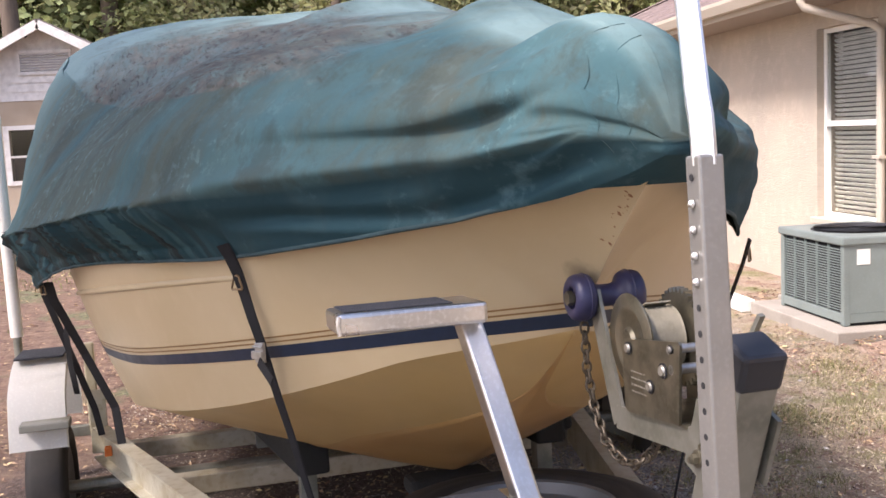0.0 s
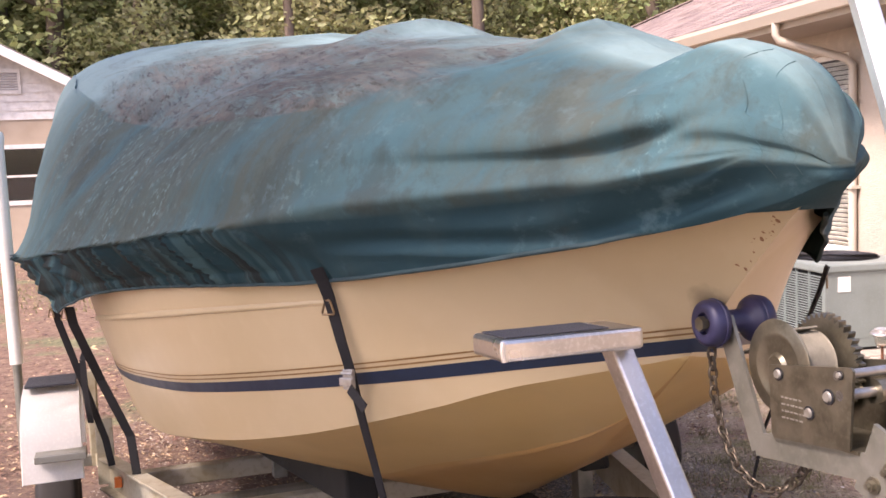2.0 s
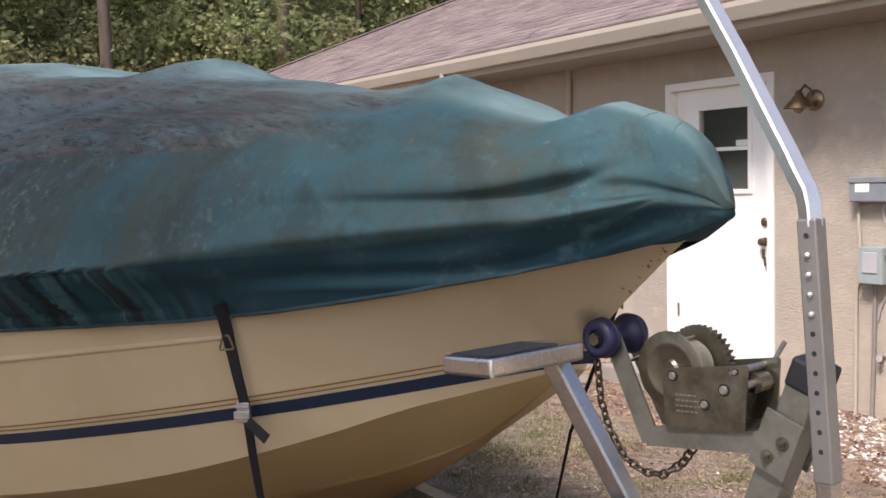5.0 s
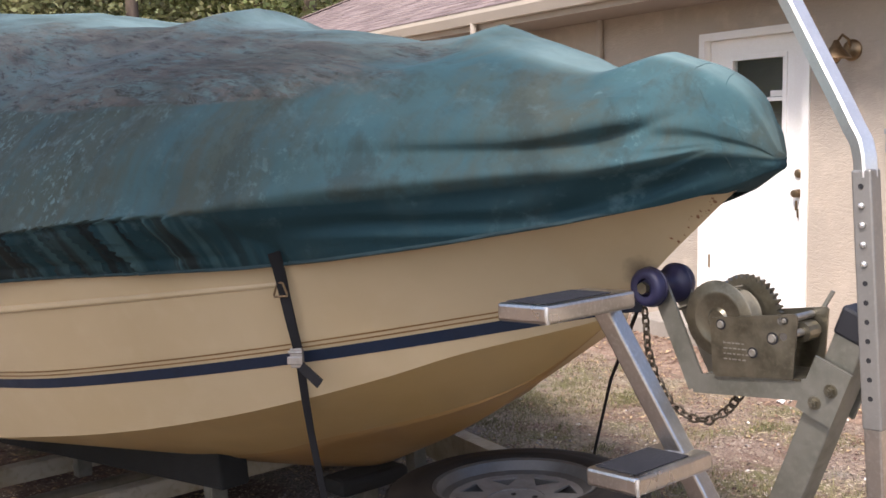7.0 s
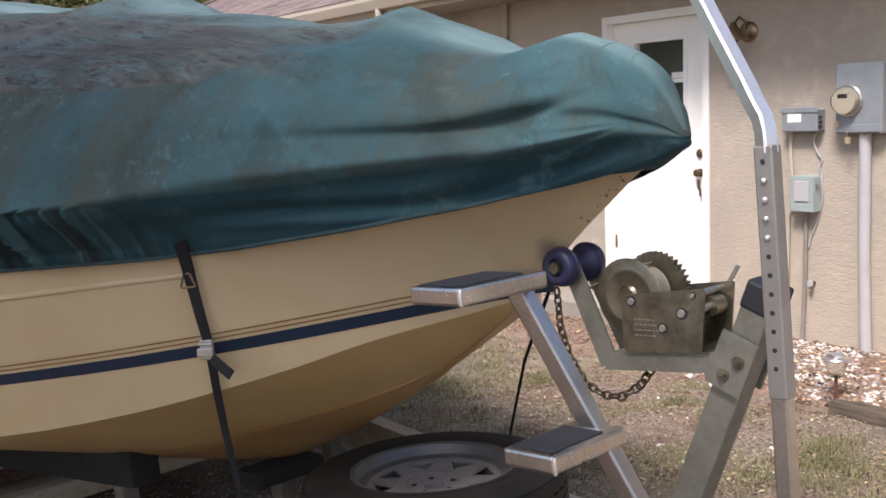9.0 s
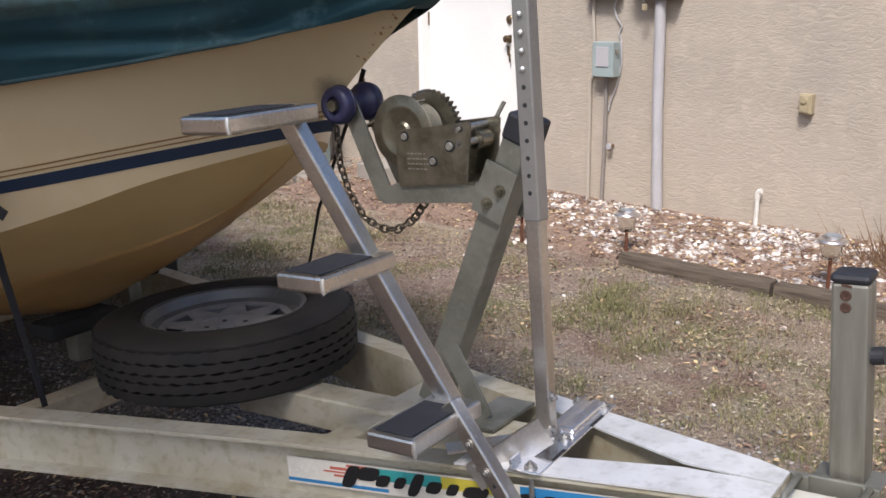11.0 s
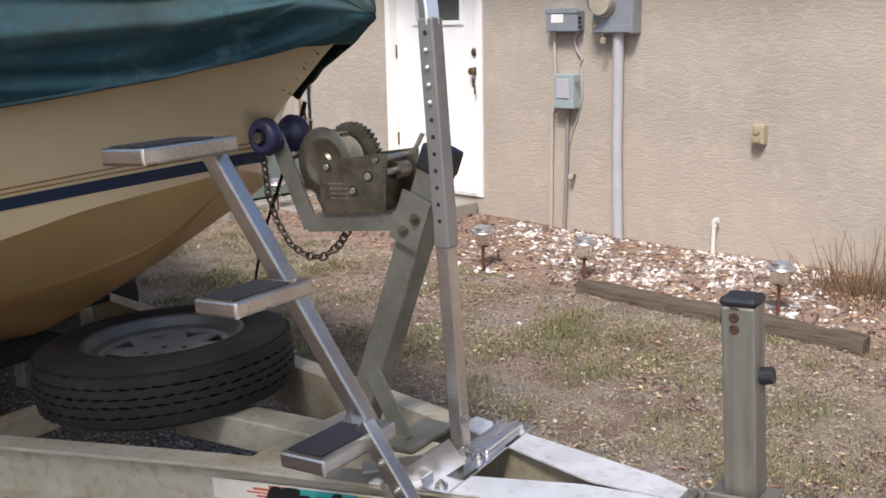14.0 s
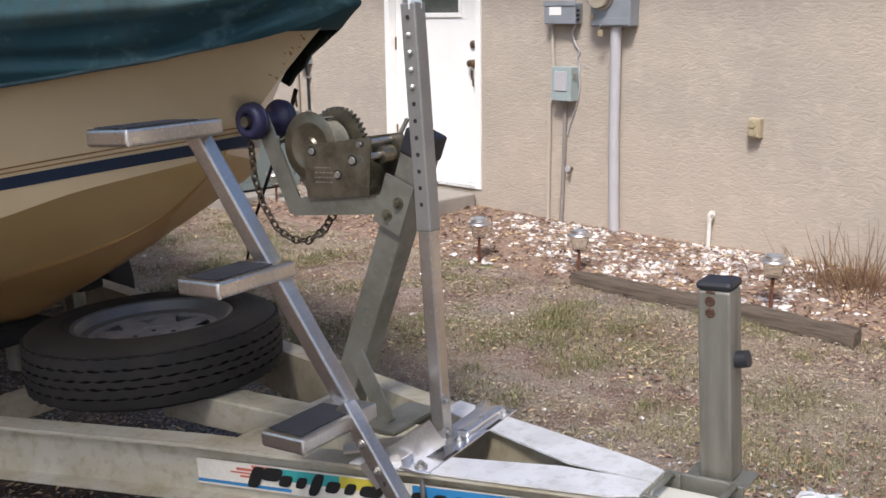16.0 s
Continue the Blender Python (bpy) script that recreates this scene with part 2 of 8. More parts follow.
    decal_yellow=material("decal_yellow", (0.6, 0.5, 0.06), 0.4),
    decal_red=material("decal_red", (0.6, 0.16, 0.1), 0.4),
    ink=material("black_ink", (0.012, 0.012, 0.012), 0.45),
    pane=glass("window_glass"),
    lamp_glass=glass("ribbed_lamp_glass", (0.9, 0.88, 0.84), 0.2),
)

# builders
BASE = {}


def thing(name, base, label, category, group="", frame_m=None):
    """A thing: an empty at its base; its parts are given in the coordinates of frame_m."""
    e = new(name)
    BASE[e.name] = Vector(base)
    e.empty_display_size = 0.1
    e.matrix_world = (frame_m if frame_m is not None else Matrix()) @ Matrix.Translation(base)
    return tagged(e, label, category, group)


def part(name, bm, mat, parent, label="", smooth=None):
    top = parent
    while top.parent:
        top = top.parent
    bm.transform(Matrix.Translation(-BASE[top.name]))
    me = bpy.data.meshes.new(name)
    bmesh.ops.recalc_face_normals(bm, faces=bm.faces)
    bm.to_mesh(me)
    bm.free()
    me.materials.append(MAT[mat] if isinstance(mat, str) else mat)
    if smooth is not None:
        me.shade_smooth()
        me.set_sharp_from_angle(angle=radians(smooth))
    ob = new(name, me)
    ob.parent = parent
    return tagged(ob, label)


def solid(name, bm, mat, label, category, kind="structure", smooth=None, group=""):
    """A thing or a piece of the setting that is one mesh in world coordinates."""
    me = bpy.data.meshes.new(name)
    bmesh.ops.recalc_face_normals(bm, faces=bm.faces)
    bm.to_mesh(me)
    bm.free()
    me.materials.append(MAT[mat] if isinstance(mat, str) else mat)
    if smooth is not None:
        me.shade_smooth()
        me.set_sharp_from_angle(angle=radians(smooth))
    return tagged(new(name, me), label, category, group, kind)


def raw(name, verts, faces, mat, label, category, kind="stuff", smooth=False):
    me = bpy.data.meshes.new(name)
    me.from_pydata(verts, [], faces)
    me.materials.append(MAT[mat] if isinstance(mat, str) else mat)
    if smooth:
        me.shade_smooth()
    return tagged(new(name, me), label, category, kind=kind)


def bx(bm, x0, x1, y0, y1, z0, z1, bevel=0.0):
    r = bmesh.ops.create_cube(bm, size=1.0, matrix=Matrix.Translation(((x0 + x1) / 2, (y0 + y1) / 2, (z0 + z1) / 2)) @ Matrix.Diagonal((abs(x1 - x0), abs(y1 - y0), abs(z1 - z0), 1)))
    if bevel:
        es = list({e for v in r["verts"] for e in v.link_edges})
        bmesh.ops.bevel(bm, geom=es, offset=bevel, segments=2, profile=0.5, affect="EDGES")
    return bm


def bar(bm, p0, p1, w, h, up=(0, 0, 1), bevel=0.0):
    """A straight bar of section w x h from p0 to p1; h lies along up."""
    p0, p1 = Vector(p0), Vector(p1)
    d = (p1 - p0).normalized()
    side = d.cross(Vector(up)).normalized()
    u = side.cross(d).normalized()
    m = Matrix((side, d, u)).transposed().to_4x4()
    m.translation = (p0 + p1) / 2
    r = bmesh.ops.create_cube(bm, size=1.0, matrix=m @ Matrix.Diagonal((w, (p1 - p0).length, h, 1)))
    if bevel:
        es = list({e for v in r["verts"] for e in v.link_edges})
        bmesh.ops.bevel(bm, geom=es, offset=bevel, segments=2, profile=0.5, affect="EDGES")
    return bm


def cyl(bm, p0, p1, r, r2=None, seg=16, caps=True):
    p0, p1 = Vector(p0), Vector(p1)
    d = p1 - p0
    m = d.to_track_quat("Z", "Y").to_matrix().to_4x4()
    m.translation = (p0 + p1) / 2
    bmesh.ops.create_cone(bm, cap_ends=caps, segments=seg, radius1=r, radius2=r if r2 is None else r2, depth=d.length, matrix=m)
    return bm


def tube(bm, pts, r, seg=8, r_end=None, flat=1.0):
    """A swept tube along pts, with an elliptical section when flat differs from 1."""
    pts = [Vector(p) for p in pts]
    rings = []
    n = None
    for i, p in enumerate(pts):
        d = (pts[min(i + 1, len(pts) - 1)] - pts[max(i - 1, 0)]).normalized()
        if n is None:
            n = d.orthogonal().normalized()
        n = (n - d * n.dot(d)).normalized()
        b = d.cross(n)
        rr = r if r_end is None else r + (r_end - r) * i / (len(pts) - 1)
        rings.append([bm.verts.new(p + n * rr * math.cos(2 * math.pi * k / seg) + b * rr * flat * math.sin(2 * math.pi * k / seg)) for k in range(seg)])
    for a, c in zip(rings, rings[1:]):
        for k in range(seg):
            bm.faces.new((a[k], a[(k + 1) % seg], c[(k + 1) % seg], c[k]))
    bm.faces.new(rings[0][::-1])
    bm.faces.new(rings[-1])
    return bm


def lathe(bm, profile, m=Matrix(), seg=32, closed=False):
    """Turns a profile of (radius, height) about the z axis of m."""
    rings = []
    for r, z in profile:
        rings.append([bm.verts.new(m @ Vector((r * math.cos(2 * math.pi * k / seg), r * math.sin(2 * math.pi * k / seg), z))) for k in range(seg)])
    pairs = list(zip(rings, rings[1:])) + ([(rings[-1], rings[0])] if closed else [])
    for a, c in pairs:
        for k in range(seg):
            bm.faces.new((a[k], a[(k + 1) % seg], c[(k + 1) % seg], c[k]))
    if not closed:
        for ring in (rings[0], rings[-1]):
            bm.faces.new(ring)
    return bm


def bolt(bm, p, axis, r=0.009, h=0.012):
    p, axis = Vector(p), Vector(axis).normalized()
    cyl(bm, p, p + axis * 0.003, r * 1.6, seg=16)
    cyl(bm, p + axis * 0.003, p + axis * h, r, seg=6)
    cyl(bm, p + axis * h, p + axis * h * 1.45, r * 0.55, seg=8)
    return bm


def smooth_at(xs, ys, x):
    """A smooth curve through (xs, ys), xs falling or rising."""
    if xs[0] > xs[-1]:
        xs, ys = xs[::-1], ys[::-1]
    if x <= xs[0]:
        return ys[0]
    if x >= xs[-1]:
        return ys[-1]
    i = max(k for k in range(len(xs) - 1) if xs[k] <= x)
    def slope(k):
        if k <= 0 or k >= len(xs) - 1:
            j = min(max(k, 0), len(xs) - 2)
            if k >= len(xs) - 1:
                j = len(xs) - 2
            return (ys[j + 1] - ys[j]) / (xs[j + 1] - xs[j])
        a, b = (ys[k] - ys[k - 1]) / (xs[k] - xs[k - 1]), (ys[k + 1] - ys[k]) / (xs[k + 1] - xs[k])
        return 0 if a * b <= 0 else 2 * a * b / (a + b)
    h = xs[i + 1] - xs[i]
    t = (x - xs[i]) / h
    return (2 * t**3 - 3 * t**2 + 1) * ys[i] + (t**3 - 2 * t**2 + t) * h * slope(i) + (-2 * t**3 + 3 * t**2) * ys[i + 1] + (t**3 - t**2) * h * slope(i + 1)


def text_mesh(words, size, shear=0.0, extrude=0.0015, bold=0.0):
    c = bpy.data.curves.new("words", "FONT")
    c.body, c.size, c.shear, c.extrude, c.resolution_u = words, size, shear, extrude, 3
    c.offset = bold
    o = bpy.data.objects.new("words", c)
    scene.collection.objects.link(o)
    bpy.context.view_layer.update()
    me = bpy.data.meshes.new_from_object(o.evaluated_get(bpy.context.evaluated_depsgraph_get()))
    bpy.data.objects.remove(o)
    return me


# the frame of the trailer: x to the tongue, y to port, z up from the top of its rails
TR = Matrix.Translation((0.37, 2.20, 0.495)) @ pose(0, 0, 0, 0, 0, -82.0) @ pose(0, 0, 0, 0, -3.7, 0)

# ground
def ground_height(x, y):
    return 0.03 * noise.noise(Vector((x * 0.35, y * 0.35, 0))) - 0.03 + 0.012 * noise.noise(Vector((x * 1.7, y * 1.7, 3)))


def make_ground():
    xs = sorted(set([-400, -150, -60, -30, -20] + [-14 + 0.4 * i for i in range(50)] + [6, 9, 14, 25, 60, 150, 400]))
    ys = sorted(set([-400, -150, -60, -25, -12, -7] + [-4 + 0.4 * i for i in range(60)] + [20.5, 22, 25, 30, 45, 80, 150, 400]))
    verts = [(x, y, ground_height(x, y)) for y in ys for x in xs]
    n = len(xs)
    faces = [(j * n + i, j * n + i + 1, (j + 1) * n + i + 1, (j + 1) * n + i) for j in range(len(ys) - 1) for i in range(n - 1)]
    m = bpy.data.materials.new("yard_ground")
    m.use_nodes = True
    nt = m.node_tree
    b = nt.nodes["Principled BSDF"]
    co = nt.nodes.new("ShaderNodeTexCoord")
    def tex(scale, detail=6.0, rough=0.6):
        t = nt.nodes.new("ShaderNodeTexNoise")
        t.inputs["Scale"].default_value, t.inputs["Detail"].default_value, t.inputs["Roughness"].default_value = scale, detail, rough
        nt.links.new(co.outputs["Object"], t.inputs["Vector"])
        return t.outputs[0]
    def ramp(src, stops):
        r = nt.nodes.new("ShaderNodeValToRGB")
        while len(r.color_ramp.elements) < len(stops):
            r.color_ramp.elements.new(0.5)
        for e, (p, c) in zip(r.color_ramp.elements, stops):
            e.position, e.color = p, (*c, 1)
        nt.links.new(src, r.inputs[0])
        return r.outputs[0]
    def mix(f, a, c):
        x = nt.nodes.new("ShaderNodeMix")
        x.data_type = "RGBA"
        nt.links.new(f, x.inputs[0])
        nt.links.new(a, x.inputs[6])
        nt.links.new(c, x.inputs[7])
        return x.outputs[2]
    litter = ramp(tex(60, 8, 0.8), [(0.34, (0.045, 0.03, 0.025)), (0.45, (0.27, 0.19, 0.145)), (0.56, (0.47, 0.36, 0.285)), (0.7, (0.62, 0.52, 0.43))])
    lawn = ramp(tex(85, 8, 0.8), [(0.34, (0.055, 0.042, 0.03)), (0.45, (0.29, 0.23, 0.16)), (0.56, (0.48, 0.4, 0.29)), (0.72, (0.62, 0.55, 0.42))])
    sand = ramp(tex(60, 4, 0.6), [(0.35, (0.2, 0.175, 0.15)), (0.6, (0.4, 0.36, 0.31)), (0.8, (0.6, 0.56, 0.5))])
    gravel = ramp(tex(85, 4, 0.7), [(0.34, (0.035, 0.034, 0.034)), (0.5, (0.185, 0.178, 0.178)), (0.62, (0.36, 0.345, 0.34)), (0.76, (0.54, 0.52, 0.5))])
    # dark brown litter, with the shade beside the trailer put into its colour
    shade_brown = ramp(tex(55, 5, 0.75), [(0.34, (0.026, 0.018, 0.016)), (0.52, (0.095, 0.064, 0.052)), (0.66, (0.17, 0.12, 0.1)), (0.82, (0.22, 0.18, 0.16))])
    f1 = ramp(tex(0.9, 5, 0.65), [(0.42, (0, 0, 0)), (0.58, (1, 1, 1))])
    f2 = ramp(tex(1.7, 5, 0.7), [(0.58, (0, 0, 0)), (0.7, (1, 1, 1))])
    sep = nt.nodes.new("ShaderNodeSeparateXYZ")
    nt.links.new(co.outputs["Object"], sep.inputs[0])
    def edge(axis, at, wobble, width, sign):
        """1 on one side of a ragged border across an axis."""
        a = nt.nodes.new("ShaderNodeMath")
        a.operation = "MULTIPLY_ADD"
        a.inputs[1].default_value = wobble
        nt.links.new(tex(2.3, 6, 0.7), a.inputs[0])
        nt.links.new(sep.outputs[axis], a.inputs[2])
        r = nt.nodes.new("ShaderNodeMapRange")
        r.inputs["From Min"].default_value, r.inputs["From Max"].default_value = at + 0.5 * wobble - width, at + 0.5 * wobble + width
        r.inputs["To Min"].default_value, r.inputs["To Max"].default_value = (0, 1) if sign > 0 else (1, 0)
        nt.links.new(a.outputs[0], r.inputs["Value"])
        return r.outputs[0]
    def times(a, c):
        x = nt.nodes.new("ShaderNodeMath")
        x.operation = "MULTIPLY"
        nt.links.new(a, x.inputs[0])
        nt.links.new(c, x.inputs[1])
        return x.outputs[0]
    # the gravel gives way to the shade-darkened brown on the near side
    drive = mix(times(edge(1, 0.7, 1.0, 0.2, 1), edge(0, 0.4, 1.2, 0.2, -1)), gravel, shade_brown)
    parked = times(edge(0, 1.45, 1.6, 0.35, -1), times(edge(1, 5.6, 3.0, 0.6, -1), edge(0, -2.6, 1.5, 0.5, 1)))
    far = ramp(tex(16, 6, 0.75), [(0.32, (0.07, 0.04, 0.028)), (0.5, (0.19, 0.115, 0.08)), (0.64, (0.27, 0.19, 0.13)), (0.8, (0.4, 0.33, 0.24))])
    green = ramp(tex(0.55, 5, 0.7), [(0.52, (0, 0, 0)), (0.6, (1, 1, 1))])
    moss = ramp(tex(22, 6, 0.75), [(0.35, (0.06, 0.06, 0.03)), (0.55, (0.17, 0.17, 0.085)), (0.75, (0.3, 0.28, 0.17))])
    away = times(edge(1, 5.0, 2.0, 0.8, 1), edge(0, 1.2, 2.0, 0.6, -1))
    # bare reddish leaf mould and thin green between the tan grass
    mould = ramp(tex(70, 8, 0.8), [(0.32, (0.045, 0.026, 0.018)), (0.48, (0.24, 0.155, 0.115)), (0.6, (0.4, 0.28, 0.21)), (0.8, (0.45, 0.34, 0.26))])
    thin = ramp(tex(95, 7, 0.8), [(0.32, (0.05, 0.05, 0.024)), (0.5, (0.2, 0.19, 0.085)), (0.66, (0.36, 0.33, 0.16)), (0.8, (0.5, 0.45, 0.27))])
    f3 = ramp(tex(2.6, 6, 0.7), [(0.5, (0, 0, 0)), (0.6, (1, 1, 1))])
    f4 = ramp(tex(1.35, 7, 0.75), [(0.52, (0, 0, 0)), (0.63, (1, 1, 1))])
    near = mix(f4, mix(f3, mix(f2, mix(f1, litter, lawn), sand), mould), thin)
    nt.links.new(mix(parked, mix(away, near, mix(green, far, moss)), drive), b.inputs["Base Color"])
    b.inputs["Roughness"].default_value = 0.95
    bp = nt.nodes.new("ShaderNodeBump")
    bp.inputs["Strength"].default_value, bp.inputs["Distance"].default_value = 1.0, 0.025
    nt.links.new(tex(55, 8, 0.75), bp.inputs["Height"])
    nt.links.new(bp.outputs[0], b.inputs["Normal"])
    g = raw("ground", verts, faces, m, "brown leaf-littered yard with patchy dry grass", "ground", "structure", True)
    return g


make_ground()

# house wall with a door and a window
WX = 4.5
DOOR = (5.045, 5.945, 0.23, 2.265)
WIN = (8.1, 9.11, 0.63, 2.36)


def stucco():
    m = material("stucco", (0.45, 0.388, 0.314), 0.92, var=(0.37, 0.325, 0.272), var_scale=0.9, var_amount=0.75, fine=(0.54, 0.465, 0.375), fine_scale=9, fine_amount=0.5)
    nt = m.node_tree
    b = nt.nodes["Principled BSDF"]
    co = nt.nodes.new("ShaderNodeTexCoord")
    mp = nt.nodes.new("ShaderNodeMapping")
    mp.inputs["Scale"].default_value = (1, 15, 42)
    nt.links.new(co.outputs["Object"], mp.inputs[0])
    n = nt.nodes.new("ShaderNodeTexNoise")
    n.inputs["Scale"].default_value, n.inputs["Detail"].default_value, n.inputs["Distortion"].default_value = 1.0, 6.0, 1.3
    nt.links.new(mp.outputs[0], n.inputs["Vector"])
    r = nt.nodes.new("ShaderNodeMapRange")
    r.inputs["From Min"].default_value, r.inputs["From Max"].default_value = 0.36, 0.56
    nt.links.new(n.outputs[0], r.inputs["Value"])
    n2 = nt.nodes.new("ShaderNodeTexNoise")
    n2.inputs["Scale"].default_value, n2.inputs["Detail"].default_value = 55.0, 4.0
    nt.links.new(co.outputs["Object"], n2.inputs["Vector"])
    ad = nt.nodes.new("ShaderNodeMath")
    ad.operation = "MULTIPLY_ADD"
    ad.inputs[1].default_value = 0.9
    nt.links.new(n2.outputs[0], ad.inputs[0])
    nt.links.new(r.outputs[0], ad.inputs[2])
    bp = nt.nodes.new("ShaderNodeBump")
    bp.inputs["Strength"].default_value, bp.inputs["Distance"].default_value = 0.4, 0.005
    nt.links.new(ad.outputs[0], bp.inputs["Height"])
    nt.links.new(bp.outputs[0], b.inputs["Normal"])
    return m


def make_wall():
    bm = bmesh.new()
    Y0, Y1, ZT = -9.0, 17.4, 2.62
    cuts = [(Y0, DOOR[0] - 0.06, -0.2, ZT), (DOOR[0] - 0.06, DOOR[1] + 0.06, -0.2, DOOR[2] - 0.03), (DOOR[0] - 0.06, DOOR[1] + 0.06, DOOR[3] + 0.06, ZT),
            (DOOR[1] + 0.06, WIN[0], -0.2, ZT), (WIN[0], WIN[1], -0.2, WIN[2]), (WIN[0], WIN[1], WIN[3], ZT), (WIN[1], Y1, -0.2, ZT)]
    for a, c, z0, z1 in cuts:
        bx(bm, WX, WX + 0.22, a, c, z0, z1)
    st = stucco()
    solid("wall_west", bm, st, "tan stucco house wall with trowelled texture", "wall")
    for nm, bxs in (("wall_north", (WX, 13.0, 17.4, 17.62)), ("wall_south", (WX, 13.0, -9.22, -9.0)), ("wall_east", (13.0, 13.2, -9.22, 17.62))):
        b2 = bmesh.new()
        bx(b2, *bxs, -0.2, 2.62)
        solid(nm, b2, st, "tan stucco house wall", "wall")
    b3 = bmesh.new()
    bx(b3, WX + 0.22, 13.0, -9.0, 17.4, -0.05, 0.12)
    solid("floor", b3, "concrete", "plain concrete house floor", "floor")
    b4 = bmesh.new()
    bx(b4, WX + 0.22, 13.0, -9.0, 17.4, 2.5, 2.6)
    solid("ceiling", b4, "white", "plain white ceiling", "ceiling")


make_wall()

EX, EZ, SLOPE = 3.92, 2.71, 0.44


def make_roof():
    e = thing("roof", (EX, 2.0, EZ), "brown asphalt shingle hip roof with cream gutter", "roof")
    e["kind"] = "structure"
    ridge_x, south, north = 8.7, -9.6, 18.0
    run = ridge_x - EX
    rz = EZ + run * SLOPE
    far_x = 2 * ridge_x - EX
    bm = bmesh.new()
    for p in (((EX, south, EZ), (ridge_x, south, rz), (ridge_x, north - run, rz), (EX, north, EZ)),
              ((far_x, south, EZ), (ridge_x, south, rz), (ridge_x, north - run, rz), (far_x, north, EZ)),
              ((EX, north, EZ), (ridge_x, north - run, rz), (far_x, north, EZ))):
        lo = [bm.verts.new(v) for v in p]
        hi = [bm.verts.new((v[0], v[1], v[2] + 0.03)) for v in p]
        bm.faces.new(lo)
        bm.faces.new(hi)
        for k in range(len(p)):
            bm.faces.new((lo[k], lo[(k + 1) % len(p)], hi[(k + 1) % len(p)], hi[k]))
    part("decking", bm, "soffit", e)
    # lapped shingles of the side that faces the yard
    rnd = random.Random(71)
    verts, faces = [], []
    for i in range(int(run / 0.13)):
        x0 = EX - 0.02 + i * 0.13
        z0 = EZ + (x0 - EX) * SLOPE + 0.036
        end = north - (x0 - EX) + 0.02
        y = south - 0.05 + (i % 2) * 0.15
        while y < end - 0.05:
            w = rnd.uniform(0.24, 0.34)
            y1 = min(y + w - 0.008, end)
            n = len(verts)
            lift = rnd.uniform(0.008, 0.016)
            verts += [(x0, y, z0 + lift), (x0, y1, z0 + lift), (x0 + 0.16, min(y1, end - 0.16), z0 + 0.16 * SLOPE), (x0 + 0.16, min(y, end - 0.17), z0 + 0.16 * SLOPE), (x0, y, z0), (x0, y1, z0)]
            faces += [(n, n + 1, n + 2, n + 3), (n + 4, n + 5, n + 1, n)]
            y += w
    me = bpy.data.meshes.new("shingles")
    me.from_pydata([(a - EX, b - 2.0, c - EZ) for a, b, c in verts], [], faces)
    me.materials.append(MAT["shingle"])
    ob = new("shingles", me)
    ob.parent = e
    ob["kind"] = "stuff"
    # capped hip
    bm = bmesh.new()
    bar(bm, (EX, north, EZ + 0.05), (ridge_x, north - run, rz + 0.05), 0.16, 0.014)
    part("hip_cap", bm, "shingle", e)
    bm = bmesh.new()
    bx(bm, EX, EX + 0.02, south, north, EZ - 0.16, EZ)
    part("fascia", bm, "fascia", e)
    bm = bmesh.new()
    bx(bm, EX + 0.02, WX, south, north, EZ - 0.16, EZ - 0.14)
    part("soffit", bm, "soffit", e)
    bm = bmesh.new()
    prof = [(0, 0), (0, -0.1), (-0.07, -0.1), (-0.1, -0.03), (-0.1, 0.0), (-0.112, 0.0), (-0.112, -0.035), (-0.078, -0.112), (0, -0.112)]
    rings = [[bm.verts.new((EX + px - 0.003, y, EZ + pz)) for px, pz in prof] for y in (south, north)]
    for k in range(len(prof) - 1):
        bm.faces.new((rings[0][k], rings[0][k + 1], rings[1][k + 1], rings[1][k]))
    part("gutter", bm, "fascia", e, "cream metal gutter")


make_roof()


def make_downspout(y):
    e = thing("downspout", (WX, y, 0), "white metal downspout with elbows on the stucco wall", "downspout")
    bm = bmesh.new()
    tube(bm, [(EX - 0.05, y + 0.2, EZ - 0.1), (EX - 0.05, y + 0.2, EZ - 0.2), (EX - 0.03, y + 0.19, EZ - 0.25), (WX - 0.1, y + 0.02, EZ - 0.42), (WX - 0.045, y, EZ - 0.48), (WX - 0.045, y, EZ - 0.6), (WX - 0.045, y, 0.12)], 0.042, 12, flat=0.8)
    part("pipe", bm, "fascia", e, smooth=50)
    bm = bmesh.new()
    bar(bm, (WX - 0.045, y, 0.13), (WX - 0.3, y, 0.03), 0.07, 0.05)
    part("elbow", bm, "fascia", e)
    bm = bmesh.new()
    bx(bm, WX - 0.092, WX, y - 0.055, y + 0.055, 1.2, 1.225)
    part("bracket", bm, "fascia", e)


make_downspout(7.98)


